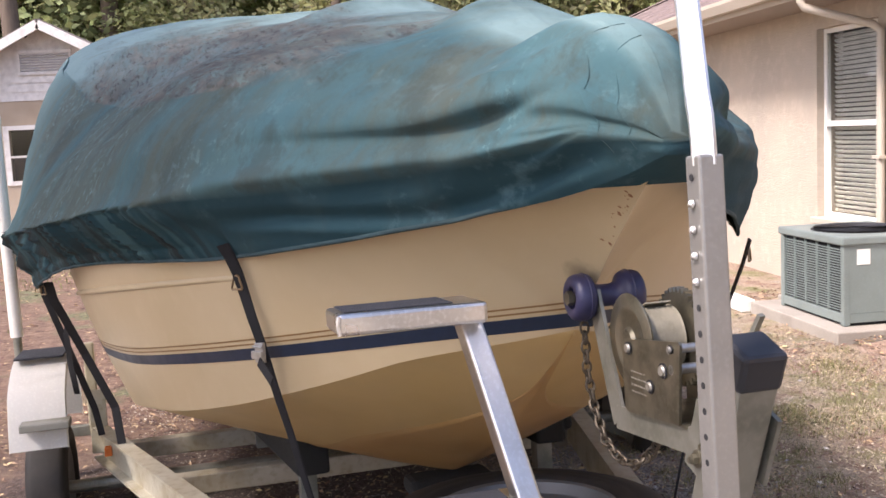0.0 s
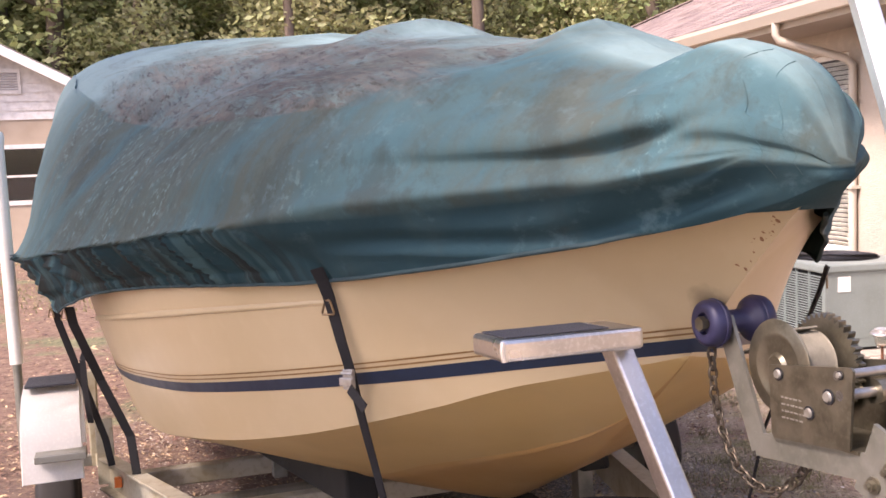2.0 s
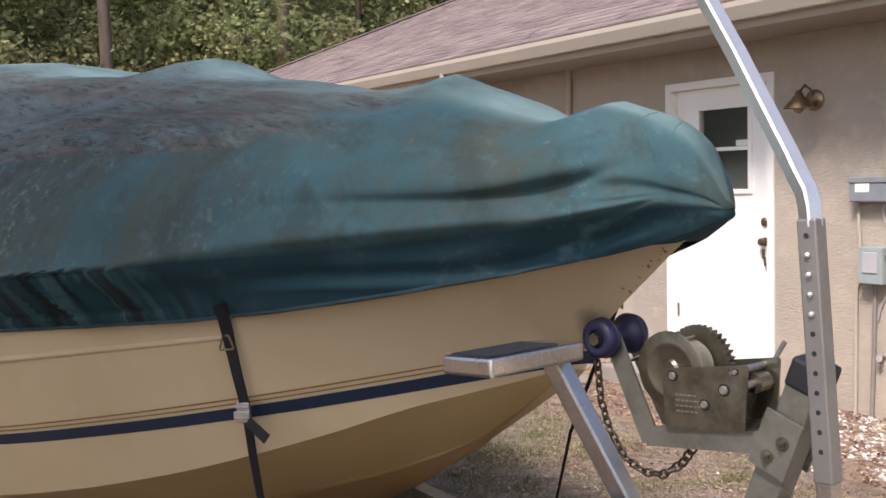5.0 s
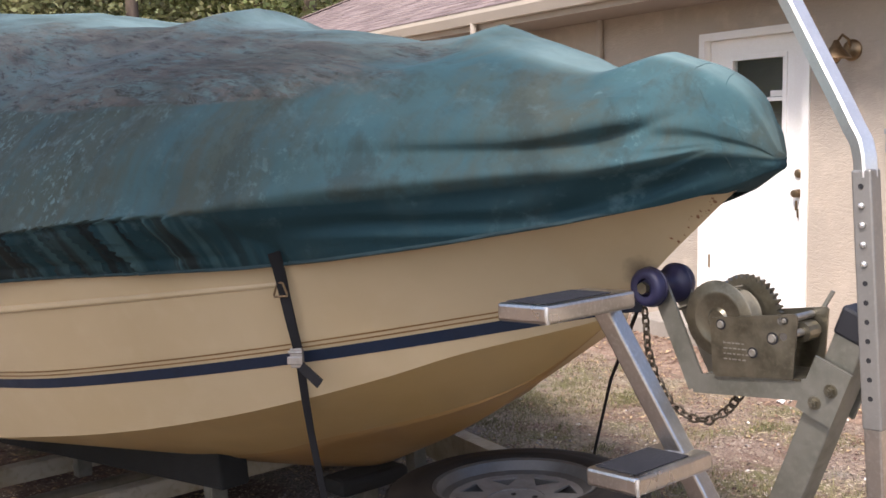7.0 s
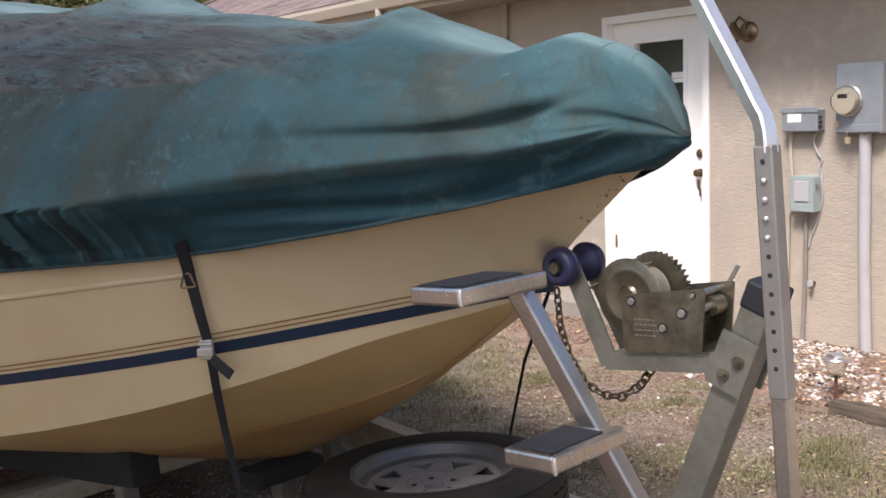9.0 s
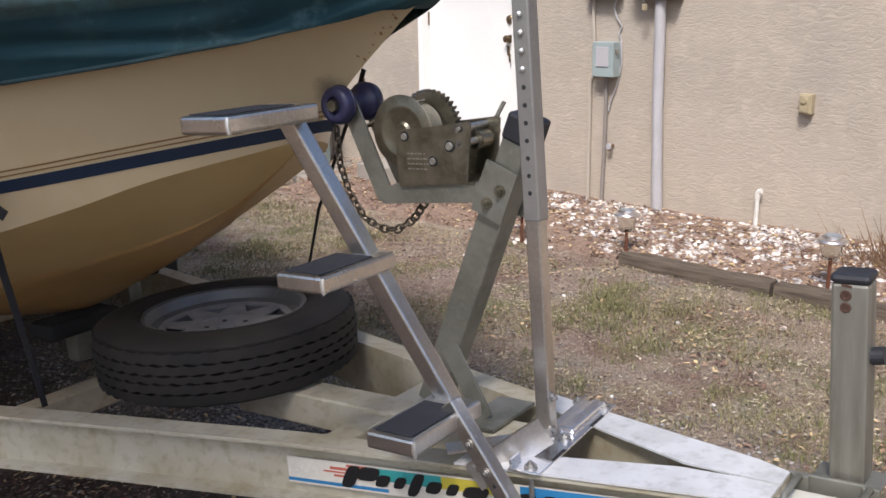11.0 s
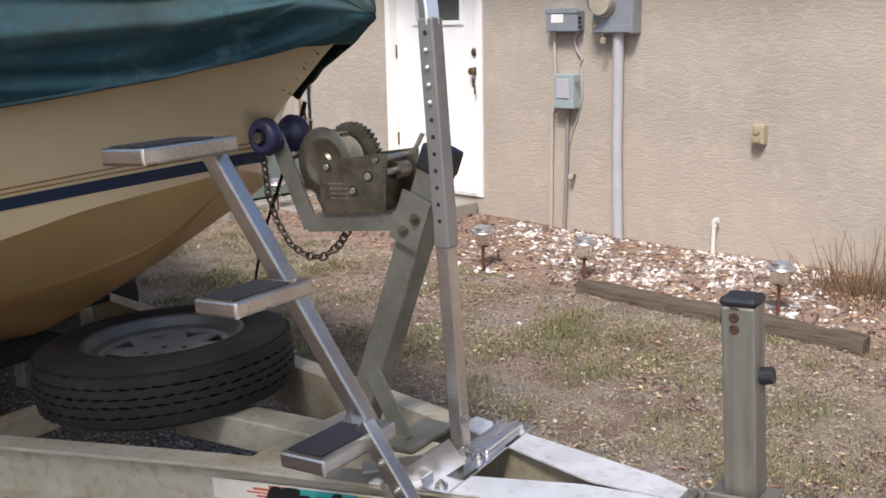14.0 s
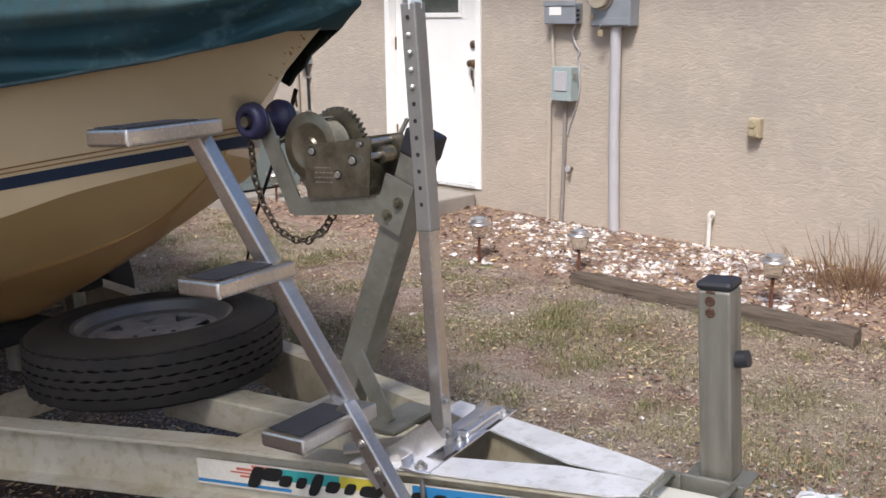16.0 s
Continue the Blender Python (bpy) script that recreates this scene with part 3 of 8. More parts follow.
def make_door():
    y0, y1, z0, z1 = DOOR
    e = thing("door_1", (WX, (y0 + y1) / 2, z0), "closed white door with a two-pane window", "door")
    e["kind"] = "structure"
    wy0, wy1, wz0, wz1 = y0 + 0.215, y1 - 0.225, z0 + 1.285, z1 - 0.16
    xs = (WX + 0.06, WX + 0.105)
    bm = bmesh.new()
    for a, c, p, q in ((y0, wy0, z0, z1), (wy1, y1, z0, z1), (wy0, wy1, z0, wz0), (wy0, wy1, wz1, z1)):
        bx(bm, *xs, a, c, p, q)
    part("slab", bm, "door", e)
    fr = bmesh.new()
    bx(fr, WX - 0.012, WX + 0.14, y0 - 0.058, y0 - 0.003, z0 - 0.03, z1 + 0.058)
    bx(fr, WX - 0.012, WX + 0.14, y1 + 0.003, y1 + 0.058, z0 - 0.03, z1 + 0.058)
    bx(fr, WX - 0.012, WX + 0.14, y0 - 0.003, y1 + 0.003, z1 + 0.003, z1 + 0.058)
    part("frame", fr, "door", e, "white painted door frame")
    bm = bmesh.new()
    bx(bm, WX - 0.02, WX + 0.16, y0 - 0.003, y1 + 0.003, z0 - 0.028, z0 - 0.004)
    part("threshold", bm, "raw_alu", e)
    mid = (wz0 + wz1) / 2
    bm = bmesh.new()
    t = 0.035
    for a, c, p, q in ((wy0 - t, wy1 + t, wz0 - t, wz0), (wy0 - t, wy1 + t, wz1, wz1 + t), (wy0 - t, wy0, wz0, wz1), (wy1, wy1 + t, wz0, wz1), (wy0, wy1, mid - 0.014, mid + 0.014)):
        bx(bm, WX + 0.045, WX + 0.075, a, c, p, q, 0.004)
    wf = part("window_frame", bm, "door", e)
    for p, q in ((wz0, mid - 0.014), (mid + 0.014, wz1)):
        bm = bmesh.new()
        bx(bm, WX + 0.08, WX + 0.086, wy0, wy1, p, q)
        ob = part("pane", bm, "pane", wf)
        ob.visible_shadow = False
    # black sheet in place of the unlit room behind the door panes
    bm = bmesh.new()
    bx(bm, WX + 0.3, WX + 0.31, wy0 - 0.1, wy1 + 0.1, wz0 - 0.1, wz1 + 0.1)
    part("dark_room_sheet", bm, "dark", e)
    bm = bmesh.new()
    bx(bm, WX + 0.0765, WX + 0.0795, wy0 + 0.01, wy0 + 0.13, mid + 0.018, mid + 0.062)
    part("sticker", bm, "white", wf, "small white sticker")
    for name, z, r in (("knob", z0 + 0.91, 0.028), ("deadbolt", z0 + 1.05, 0.026)):
        bm = bmesh.new()
        mm = Matrix.Translation((WX + 0.06, y0 + 0.07, z)) @ pose(0, 0, 0, 0, -90, 0)
        prof = [(0.03, 0), (0.03, 0.006), (0.012, 0.008), (0.012, 0.026), (0.024, 0.034), (0.029, 0.046), (0.024, 0.058), (0.008, 0.062)] if name == "knob" else [(0.031, 0), (0.031, 0.012), (0.024, 0.018), (0.01, 0.02)]
        lathe(bm, prof, mm, 24)
        part(name, bm, "brass", e, "tarnished metal " + name, smooth=40)
    bm = bmesh.new()
    bx(bm, WX + 0.035, WX + 0.04, y0 + 0.06, y0 + 0.082, z0 + 0.79, z0 + 0.86, 0.002)
    bx(bm, WX + 0.03, WX + 0.033, y0 + 0.045, y0 + 0.06, z0 + 0.74, z0 + 0.8)
    part("keys", bm, "brass", e, "keys hanging from the knob")
    # brown sill and step
    bm = bmesh.new()
    bx(bm, WX - 0.5, WX - 0.03, y0 - 0.02, y1 + 0.3, -0.1, z0 - 0.06, 0.012)
    st = solid("doorstep", bm, "concrete", "low concrete doorstep under the white door", "step", "structure")
    # added grey sheet that gives the panes their reflected grey tone
    bm = bmesh.new()
    bx(bm, WX + 0.106, WX + 0.109, wy0, wy1, wz0, wz1)
    part("shade", bm, "pane_backing", e, "grey sheet added behind the panes for their tone")
    for z in (z0 + 0.35, z0 + 1.05, z1 - 0.25):
        bm = bmesh.new()
        cyl(bm, (WX + 0.052, y1 - 0.002, z - 0.05), (WX + 0.052, y1 - 0.002, z + 0.05), 0.007, seg=10)
        part("hinge", bm, "brass", e)


make_door()


def make_window():
    y0, y1, z0, z1 = WIN
    e = thing("window_1", (WX, (y0 + y1) / 2, z0), "white sash window with closed slatted blind", "window")
    e["kind"] = "structure"
    x0, x1 = WX + 0.07, WX + 0.12
    bm = bmesh.new()
    t = 0.045
    for a, c, p, q in ((y0, y1, z0, z0 + t), (y0, y1, z1 - t, z1), (y0, y0 + t, z0 + t, z1 - t), (y1 - t, y1, z0 + t, z1 - t)):
        bx(bm, x0, x1, a, c, p, q, 0.003)
    part("window_frame", bm, "white", e)
    mid = (z0 + z1) / 2
    bm = bmesh.new()
    bx(bm, x0 - 0.008, x1, y0 + t, y1 - t, mid - 0.025, mid + 0.025, 0.003)
    part("meeting_rail", bm, "white", e)
    for p, q in ((z0 + t, mid - 0.025), (mid + 0.025, z1 - t)):
        bm = bmesh.new()
        bx(bm, x0 + 0.02, x0 + 0.026, y0 + t, y1 - t, p, q)
        part("pane", bm, "pane", e).visible_shadow = False
    bm = bmesh.new()
    bx(bm, WX - 0.05, x0, y0 - 0.05, y1 + 0.05, z0 - 0.055, z0 - 0.002, 0.006)
    part("window_sill", bm, "fascia", e)
    blind = new("blind")
    blind.parent = e
    z = z0 + 0.06
    me = None
    while z < z1 - 0.06:
        bm = bmesh.new()
        bar(bm, (x1 + 0.05, y0 + 0.03, z), (x1 + 0.05, y1 - 0.03, z), 0.04, 0.003, up=(0.75, 0, 0.66))
        part("slat", bm, "blind", blind)
        z += 0.042
    # black sheet in place of the unlit room behind the blind
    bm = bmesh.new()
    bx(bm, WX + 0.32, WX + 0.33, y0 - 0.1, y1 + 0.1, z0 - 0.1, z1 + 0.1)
    part("dark_room_sheet", bm, "dark", e)


make_window()


def make_wall_light():
    y, z = 4.66, 2.1
    e = thing("wall_lamp", (WX, y, z), "tarnished brass wall lamp with a hooded shade", "wall lamp")
    bm = bmesh.new()
    lathe(bm, [(0.07, 0), (0.07, 0.012), (0.055, 0.025), (0.02, 0.03)], Matrix.Translation((WX, y, z)) @ pose(0, 0, 0, 0, -90, 0), 28)
    part("backplate", bm, "brass", e, smooth=40)
    bm = bmesh.new()
    tube(bm, [(WX - 0.02, y, z), (WX - 0.05, y, z + 0.07), (WX - 0.11, y, z + 0.095), (WX - 0.16, y, z + 0.05)], 0.009, 8)
    part("arm", bm, "brass", e, smooth=50)
    bm = bmesh.new()
    lathe(bm, [(0.014, 0.06), (0.02, 0.05), (0.035, 0.02), (0.095, -0.05), (0.098, -0.056), (0.09, -0.05), (0.03, 0.012)], Matrix.Translation((WX - 0.17, y, z)), 32)
    part("shade", bm, "brass", e, smooth=40)
    bm = bmesh.new()
    lathe(bm, [(0.02, 0.0), (0.03, -0.03), (0.03, -0.07), (0.01, -0.09)], Matrix.Translation((WX - 0.17, y, z)), 20)
    part("bulb", bm, "lamp_glass", e, smooth=60)


make_wall_light()


def make_boxes():
    # utility box with a label
    e = thing("utility_box", (WX, 4.22, 1.43), "grey utility box with a white label", "utility box")
    bm = bmesh.new()
    bx(bm, WX - 0.09, WX, 4.085, 4.345, 1.43, 1.57, 0.008)
    part("body", bm, "grey_box", e)
    bm = bmesh.new()
    bx(bm, WX - 0.098, WX - 0.089, 4.08, 4.35, 1.55, 1.585, 0.004)
    part("lid", bm, "grey_box", e)
    bm = bmesh.new()
    bx(bm, WX - 0.0925, WX - 0.0895, 4.2, 4.3, 1.49, 1.545)
    part("sticker", bm, "white", e, "plain white label")
    for k in range(3):
        bm = bmesh.new()
        cyl(bm, (WX - 0.07, 4.085, 1.46 + 0.03 * k), (WX - 0.07, 4.068, 1.46 + 0.03 * k), 0.009, seg=10)
        part("plug", bm, "black", e)
    # meter box
    e = thing("electric_meter", (WX, 3.8, 1.415), "grey electric meter box with a round glass meter", "electric meter")
    bm = bmesh.new()
    bx(bm, WX - 0.11, WX, 3.645, 3.95, 1.415, 1.84, 0.008)
    part("body", bm, "grey_box", e)
    bm = bmesh.new()
    bx(bm, WX - 0.116, WX - 0.109, 3.655, 3.94, 1.425, 1.47, 0.002)
    part("cover_plate", bm, "grey_box", e)
    mm = Matrix.Translation((WX - 0.11, 3.865, 1.615)) @ pose(0, 0, 0, 0, -90, 0)
    bm = bmesh.new()
    lathe(bm, [(0.096, 0), (0.098, 0.012), (0.09, 0.02), (0.086, 0.02)], mm, 32)
    part("ring", bm, "steel", e, smooth=40)
    bm = bmesh.new()
    lathe(bm, [(0.083, 0.012), (0.081, 0.06), (0.068, 0.086), (0.02, 0.092)], mm, 32)
    part("glass_cover", bm, "lamp_glass", e, smooth=40)
    bm = bmesh.new()
    lathe(bm, [(0.073, 0.008), (0.071, 0.05), (0.03, 0.052)], mm, 28)
    part("dial", bm, "meter_dial", e)
    bm = bmesh.new()
    bx(bm, WX - 0.1655, WX - 0.1622, 3.835, 3.895, 1.63, 1.655)
    part("display", bm, "ink", e)
    for y, z in ((3.93, 1.478), (3.86, 1.375)):
        bm = bmesh.new()
        bx(bm, WX - 0.128, WX - 0.108, y - 0.015, y + 0.015, z - 0.022, z + 0.018, 0.003)
        part("tag", bm, "tan_box", e, "yellow seal tag")
    bm = bmesh.new()
    tube(bm, [(WX - 0.115, 3.86, 1.43), (WX - 0.13, 3.862, 1.41), (WX - 0.118, 3.86, 1.385)], 0.003, 5)
    part("seal_wire", bm, "steel", e, smooth=60)
    # disconnect box
    e = thing("disconnect_box", (WX, 4.19, 0.91), "pale green metal disconnect box", "utility box")
    bm = bmesh.new()
    bx(bm, WX - 0.1, WX, 4.102, 4.27, 0.915, 1.147, 0.006)
    part("body", bm, "green_box", e)
    bm = bmesh.new()
    bx(bm, WX - 0.108, WX - 0.099, 4.137, 4.237, 0.985, 1.115, 0.003)
    part("cover", bm, "conduit", e)
    bm = bmesh.new()
    bx(bm, WX - 0.08, WX - 0.05, 4.09, 4.102, 1.07, 1.1)
    part("latch", bm, "steel", e)
    # conduits
    def pipe(name, label, pts, r, mat, seg=12):
        ee = thing(name, pts[-1], label, "conduit")
        b = bmesh.new()
        tube(b, pts, r, seg)
        part("pipe", b, mat, ee, smooth=50)
    pipe("conduit", "thick grey vertical electric conduit on the wall", [(WX - 0.05, 3.785, 1.42), (WX - 0.05, 3.78, 0.7), (WX - 0.05, 3.755, -0.02)], 0.036, "conduit", 18)
    pipe("conduit", "thin pale conduit between two wall boxes", [(WX - 0.02, 4.322, 1.435), (WX - 0.02, 4.32, 1.28), (WX - 0.02, 4.31, 1.14)], 0.011, "fascia")
    pipe("conduit", "thin pale conduit running down to the ground", [(WX - 0.02, 4.3, 0.95), (WX - 0.02, 4.335, 0.88), (WX - 0.02, 4.338, 0.5), (WX - 0.02, 4.34, 0.0)], 0.013, "fascia")
    pipe("conduit", "thin brown conduit running down to the ground", [(WX - 0.02, 4.203, 0.92), (WX - 0.02, 4.207, 0.5), (WX - 0.02, 4.225, 0.0)], 0.014, "brown_conduit")
    e = thing("wire", (WX, 4.15, 0.45), "loose grey wire hanging on the wall", "wire")
    bm = bmesh.new()
    tube(bm, [(WX - 0.03, 4.11, 1.44), (WX - 0.025, 4.15, 1.39), (WX - 0.02, 4.155, 1.36), (WX - 0.02, 4.13, 1.3), (WX - 0.015, 4.094, 1.25), (WX - 0.012, 4.12, 1.2), (WX - 0.012, 4.1, 1.16), (WX - 0.012, 4.09, 1.0), (WX - 0.012, 4.13, 0.84), (WX - 0.012, 4.17, 0.75), (WX - 0.012, 4.187, 0.68)], 0.006, 6)
    part("cable", bm, "conduit", e, smooth=60)
    # outlet cover
    e = thing("outdoor_outlet", (WX, 2.79, 0.76), "tan outdoor outlet box on the wall", "outlet")
    bm = bmesh.new()
    bx(bm, WX - 0.055, WX, 2.752, 2.828, 0.762, 0.88, 0.006)
    part("body", bm, "tan_box", e)
    bm = bmesh.new()
    bx(bm, WX - 0.068, WX - 0.054, 2.757, 2.823, 0.766, 0.876, 0.008)
    part("lid", bm, "tan_box", e)
    for z in (0.797, 0.845):
        bm = bmesh.new()
        cyl(bm, (WX - 0.067, 2.79, z), (WX - 0.078, 2.79, z), 0.019, seg=18)
        part("cap", bm, "tan_box", e, smooth=40)
    # pvc stub with a bent end
    e = thing("pvc_pipe", (WX - 0.05, 3.05, 0.02), "short white plastic pipe stub by the wall", "pipe")
    bm = bmesh.new()
    cyl(bm, (WX - 0.05, 3.052, 0.0), (WX - 0.05, 3.05, 0.235), 0.014, seg=14)
    part("pipe", bm, "white_pvc", e, smooth=40)
    bm = bmesh.new()
    tube(bm, [(WX - 0.05, 3.05, 0.225), (WX - 0.05, 3.049, 0.255), (WX - 0.05, 3.04, 0.268), (WX - 0.05, 3.024, 0.272)], 0.018, 12)
    part("elbow", bm, "white_pvc", e, smooth=50)
    e = thing("wall_spigot", (WX, 4.14, 0.44), "small metal spigot on the wall", "spigot")
    bm = bmesh.new()
    cyl(bm, (WX, 4.15, 0.445), (WX - 0.05, 4.15, 0.445), 0.012, seg=10)
    cyl(bm, (WX - 0.045, 4.15, 0.445), (WX - 0.05, 4.15, 0.41), 0.01, seg=10)
    part("body", bm, "brass", e, smooth=40)
    bm = bmesh.new()
    cyl(bm, (WX - 0.05, 4.15, 0.445), (WX - 0.058, 4.15, 0.445), 0.022, seg=12)
    part("handle", bm, "conduit", e)
    # switch box of the air conditioner with its whip
    e = thing("disconnect_box", (WX, 6.98, 1.08), "small grey switch box on the wall above the air conditioner", "utility box")
    bm = bmesh.new()
    bx(bm, WX - 0.08, WX, 6.93, 7.04, 1.09, 1.34, 0.006)
    part("body", bm, "grey_box", e)
    bm = bmesh.new()
    bx(bm, WX - 0.088, WX - 0.079, 6.925, 7.045, 1.16, 1.345, 0.004)
    part("lid", bm, "grey_box", e)
    bm = bmesh.new()
    tube(bm, [(WX - 0.035, 6.985, 1.1), (WX - 0.02, 6.98, 0.95), (WX - 0.018, 6.975, 0.6), (WX - 0.03, 6.97, 0.5), (WX - 0.1, 6.99, 0.45), (WX - 0.18, 7.05, 0.46), (WX - 0.25, 7.1, 0.47)], 0.012, 8)
    part("whip", bm, "black", e, "dark flexible conduit whip", smooth=60)
    for z in (0.98, 0.68):
        bm = bmesh.new()
        bx(bm, WX - 0.035, WX, 6.955, 7.0, z - 0.01, z + 0.01, 0.002)
        part("clip", bm, "steel", e)
    # tube added where a darker upright band runs up the wall
    pipe("conduit", "wide tan tube added as a darker upright band up the wall to the eave", [(WX - 0.03, 7.13, 2.55), (WX - 0.03, 7.13, 1.4), (WX - 0.03, 7.13, 0.0)], 0.03, "jamb", 14)


make_boxes()


def make_ac():
    x0, x1, y0, y1, z0, z1 = 3.51, 4.26, 6.87, 7.84, 0.07, 0.71
    e = thing("air_conditioner", (3.885, 7.355, z0), "grey-green outdoor air conditioner with louvred sides", "air conditioner")
    bm = bmesh.new()
    bx(bm, x0 + 0.03, x1 - 0.03, y0 + 0.03, y1 - 0.03, z0, z1 - 0.05)
    part("core", bm, "dark", e)
    bm = bmesh.new()
    for px in (x0, x1 - 0.05):
        for py in (y0, y1 - 0.05):
            bx(bm, px, px + 0.05, py, py + 0.05, z0, z1 - 0.04, 0.006)
    bx(bm, x0 + 0.002, x1 - 0.002, y0 + 0.002, y1 - 0.002, z0 + 0.02, z0 + 0.09, 0.004)
    part("frame", bm, "ac", e)
    bm = bmesh.new()
    bx(bm, x0 - 0.015, x1 + 0.015, y0 - 0.015, y1 + 0.015, z1 - 0.06, z1, 0.012)
    part("top", bm, "ac", e)
    bm = bmesh.new()
    bx(bm, x0 + 0.001, x1 - 0.06, y0 + 0.001, y0 + 0.02, z0 + 0.09, z1 - 0.06)
    part("service_panel", bm, "ac", e)
    bm = bmesh.new()
    bx(bm, x0 + 0.1, x0 + 0.2, y0 - 0.003, y0 + 0.001, z1 - 0.2, z1 - 0.09)
    part("sticker", bm, "white", e, "plain white label")
    for c in range(5):
        ya, yb = y0 + 0.06 + c * 0.172, y0 + 0.06 + c * 0.172 + 0.159
        bm = bmesh.new()
        z = z0 + 0.11
        while z < z1 - 0.08:
            bar(bm, (x0 + 0.008, ya, z), (x0 + 0.008, yb, z), 0.014, 0.006, up=(0.5, 0, 0.86))
            z += 0.019
        bx(bm, x0 + 0.001, x0 + 0.016, yb, yb + 0.013, z0 + 0.09, z1 - 0.06)
        part("louvre_panel", bm, "ac", e)
    bm = bmesh.new()
    mm = Matrix.Translation((3.885, 7.355, z1))
    for r in [0.06 + 0.025 * k for k in range(11)]:
        lathe(bm, [(r, 0.012), (r + 0.005, 0.016), (r + 0.005, 0.012)], mm, 36)
    for k in range(8):
        a = math.pi * k / 4
        bar(bm, (3.885 + 0.05 * math.cos(a), 7.355 + 0.05 * math.sin(a), z1 + 0.01), (3.885 + 0.33 * math.cos(a), 7.355 + 0.33 * math.sin(a), z1 + 0.004), 0.006, 0.006)
    part("fan_grille", bm, "black", e)
    bm = bmesh.new()
    cyl(bm, (3.885, 7.355, z1 - 0.01), (3.885, 7.355, z1 + 0.003), 0.33, seg=36)
    part("fan_well", bm, "dark", e)
    bm = bmesh.new()
    bx(bm, 3.37, 4.4, 6.7, 8.1, -0.06, 0.068, 0.01)
    solid("concrete_pad", bm, "concrete", "concrete slab under the air conditioner", "slab", "structure")
    bm = bmesh.new()
    bx(bm, 3.3, 3.42, 8.12, 8.6, -0.03, 0.075, 0.01)
    e = solid("splash_block", bm, "white", "pale downspout extension lying on the ground", "downspout", kind="")


make_ac()


# concrete walk beside the doorstep
bm = bmesh.new()
bx(bm, 3.75, WX - 0.004, DOOR[1] + 0.31, 8.4, -0.1, 0.055, 0.012)
solid("concrete_walk", bm, "concrete", "low concrete slab along the house wall", "slab", "structure")

# boat hull
KEEL_X = [0.335, 0.277, 0.204, 0.119, -0.029, -0.129, -0.393, -0.645, -0.87, -1.19, -1.6, -2.4, -4.4]
KEEL_Z = [0.99, 0.951, 0.895, 0.829, 0.7, 0.619, 0.446, 0.302, 0.2, 0.08, 0.015, -0.03, -0.03]
SHEER_X = [0.335, 0.3, 0.25, 0.2, 0.1, 0.0, -0.2, -0.5, -0.8, -1.2, -1.8, -2.5, -4.4]
SHEER_B = [0.0, 0.028, 0.07, 0.112, 0.192, 0.275, 0.462, 0.65, 0.795, 0.97, 1.14, 1.25, 1.24]
SHEER_Z = [1.0, 0.995, 0.985, 0.975, 0.965, 0.95, 0.93, 0.91, 0.9, 0.89, 0.88, 0.86, 0.82]
CHINE_X = [-0.08, -0.135, -0.233, -0.3, -0.45, -0.7, -0.86, -1.2, -1.6, -2.18, -3.0, -4.4]
CHINE_B = [0.0, 0.085, 0.235, 0.32, 0.45, 0.61, 0.69, 0.82, 0.92, 1.01, 1.06, 1.06]
CHINE_Z = [0.661, 0.643, 0.616, 0.597, 0.544, 0.472, 0.434, 0.37, 0.313, 0.246, 0.205, 0.2]


def hull_point(x, v):
    """v from 0 at the keel over 1 at the chine to 2 at the sheer: half breadth and height."""
    kz = smooth_at(KEEL_X, KEEL_Z, x)
    b, z = smooth_at(SHEER_X, SHEER_B, x), smooth_at(SHEER_X, SHEER_Z, x)
    if x >= -0.08:
        cb, cz = 0.0, kz
    else:
        cb, cz = smooth_at(CHINE_X, CHINE_B, x), smooth_at(CHINE_X, CHINE_Z, x)
    if v <= 1:
        # two pressed spray lines on a slightly hollow bottom
        lift = 0.006 * math.exp(-max(0.0, strake(x) - v) / 0.12) if v < strake(x) else 0.0
        return cb * v, kz + (cz - kz) * (v ** 1.12) - lift * min(1, v / 0.2) * min(1, max(0, (-0.12 - x) / 0.3))
    u = v - 1
    full = min(1.0, max(0.0, (-x + 0.2) / 1.2))
    bow = 0.2 * (1 - full) - 0.075 * full
    return cb + (b - cb) * (u - bow * math.sin(math.pi * u)), cz + (z - cz) * u


def stripe_height(x):
    return smooth_at([0.3, 0.0, -0.1, -0.57, -1.0, -1.6, -2.5, -4.4], [0.72, 0.708, 0.695, 0.625, 0.57, 0.508, 0.462, 0.43], x)


def hull_at_height(x, z):
    lo, hi = 1.0, 2.0
    for _ in range(30):
        mid = (lo + hi) / 2
        if hull_point(x, mid)[1] < z:
            lo = mid
        else:
            hi = mid
    return hull_point(x, lo)[0]


def strake(x):
    """Where the spray line lies between keel (0) and chine (1)."""
    return smooth_at([-0.08, -0.3, -0.4, -0.55, -0.75, -0.95, -4.4], [0.03, 0.05, 0.12, 0.28, 0.44, 0.5, 0.5], x)


def loft(bm, xs, vs, off=0.0):
    for side in (-1, 1):
        rows = []
        for x in xs:
            row = []
            for v in vs(x) if callable(vs) else vs:
                b, z = hull_point(x, v)
                row.append(bm.verts.new((x, side * (b + off), z)))
            rows.append(row)
        for r0, r1 in zip(rows, rows[1:]):
            for i in range(len(r0) - 1):
                bm.faces.new((r0[i], r0[i + 1], r1[i + 1], r1[i]))
    return bm


def steps(a, b, n):
    return [a + (b - a) * i / n for i in range(n + 1)]


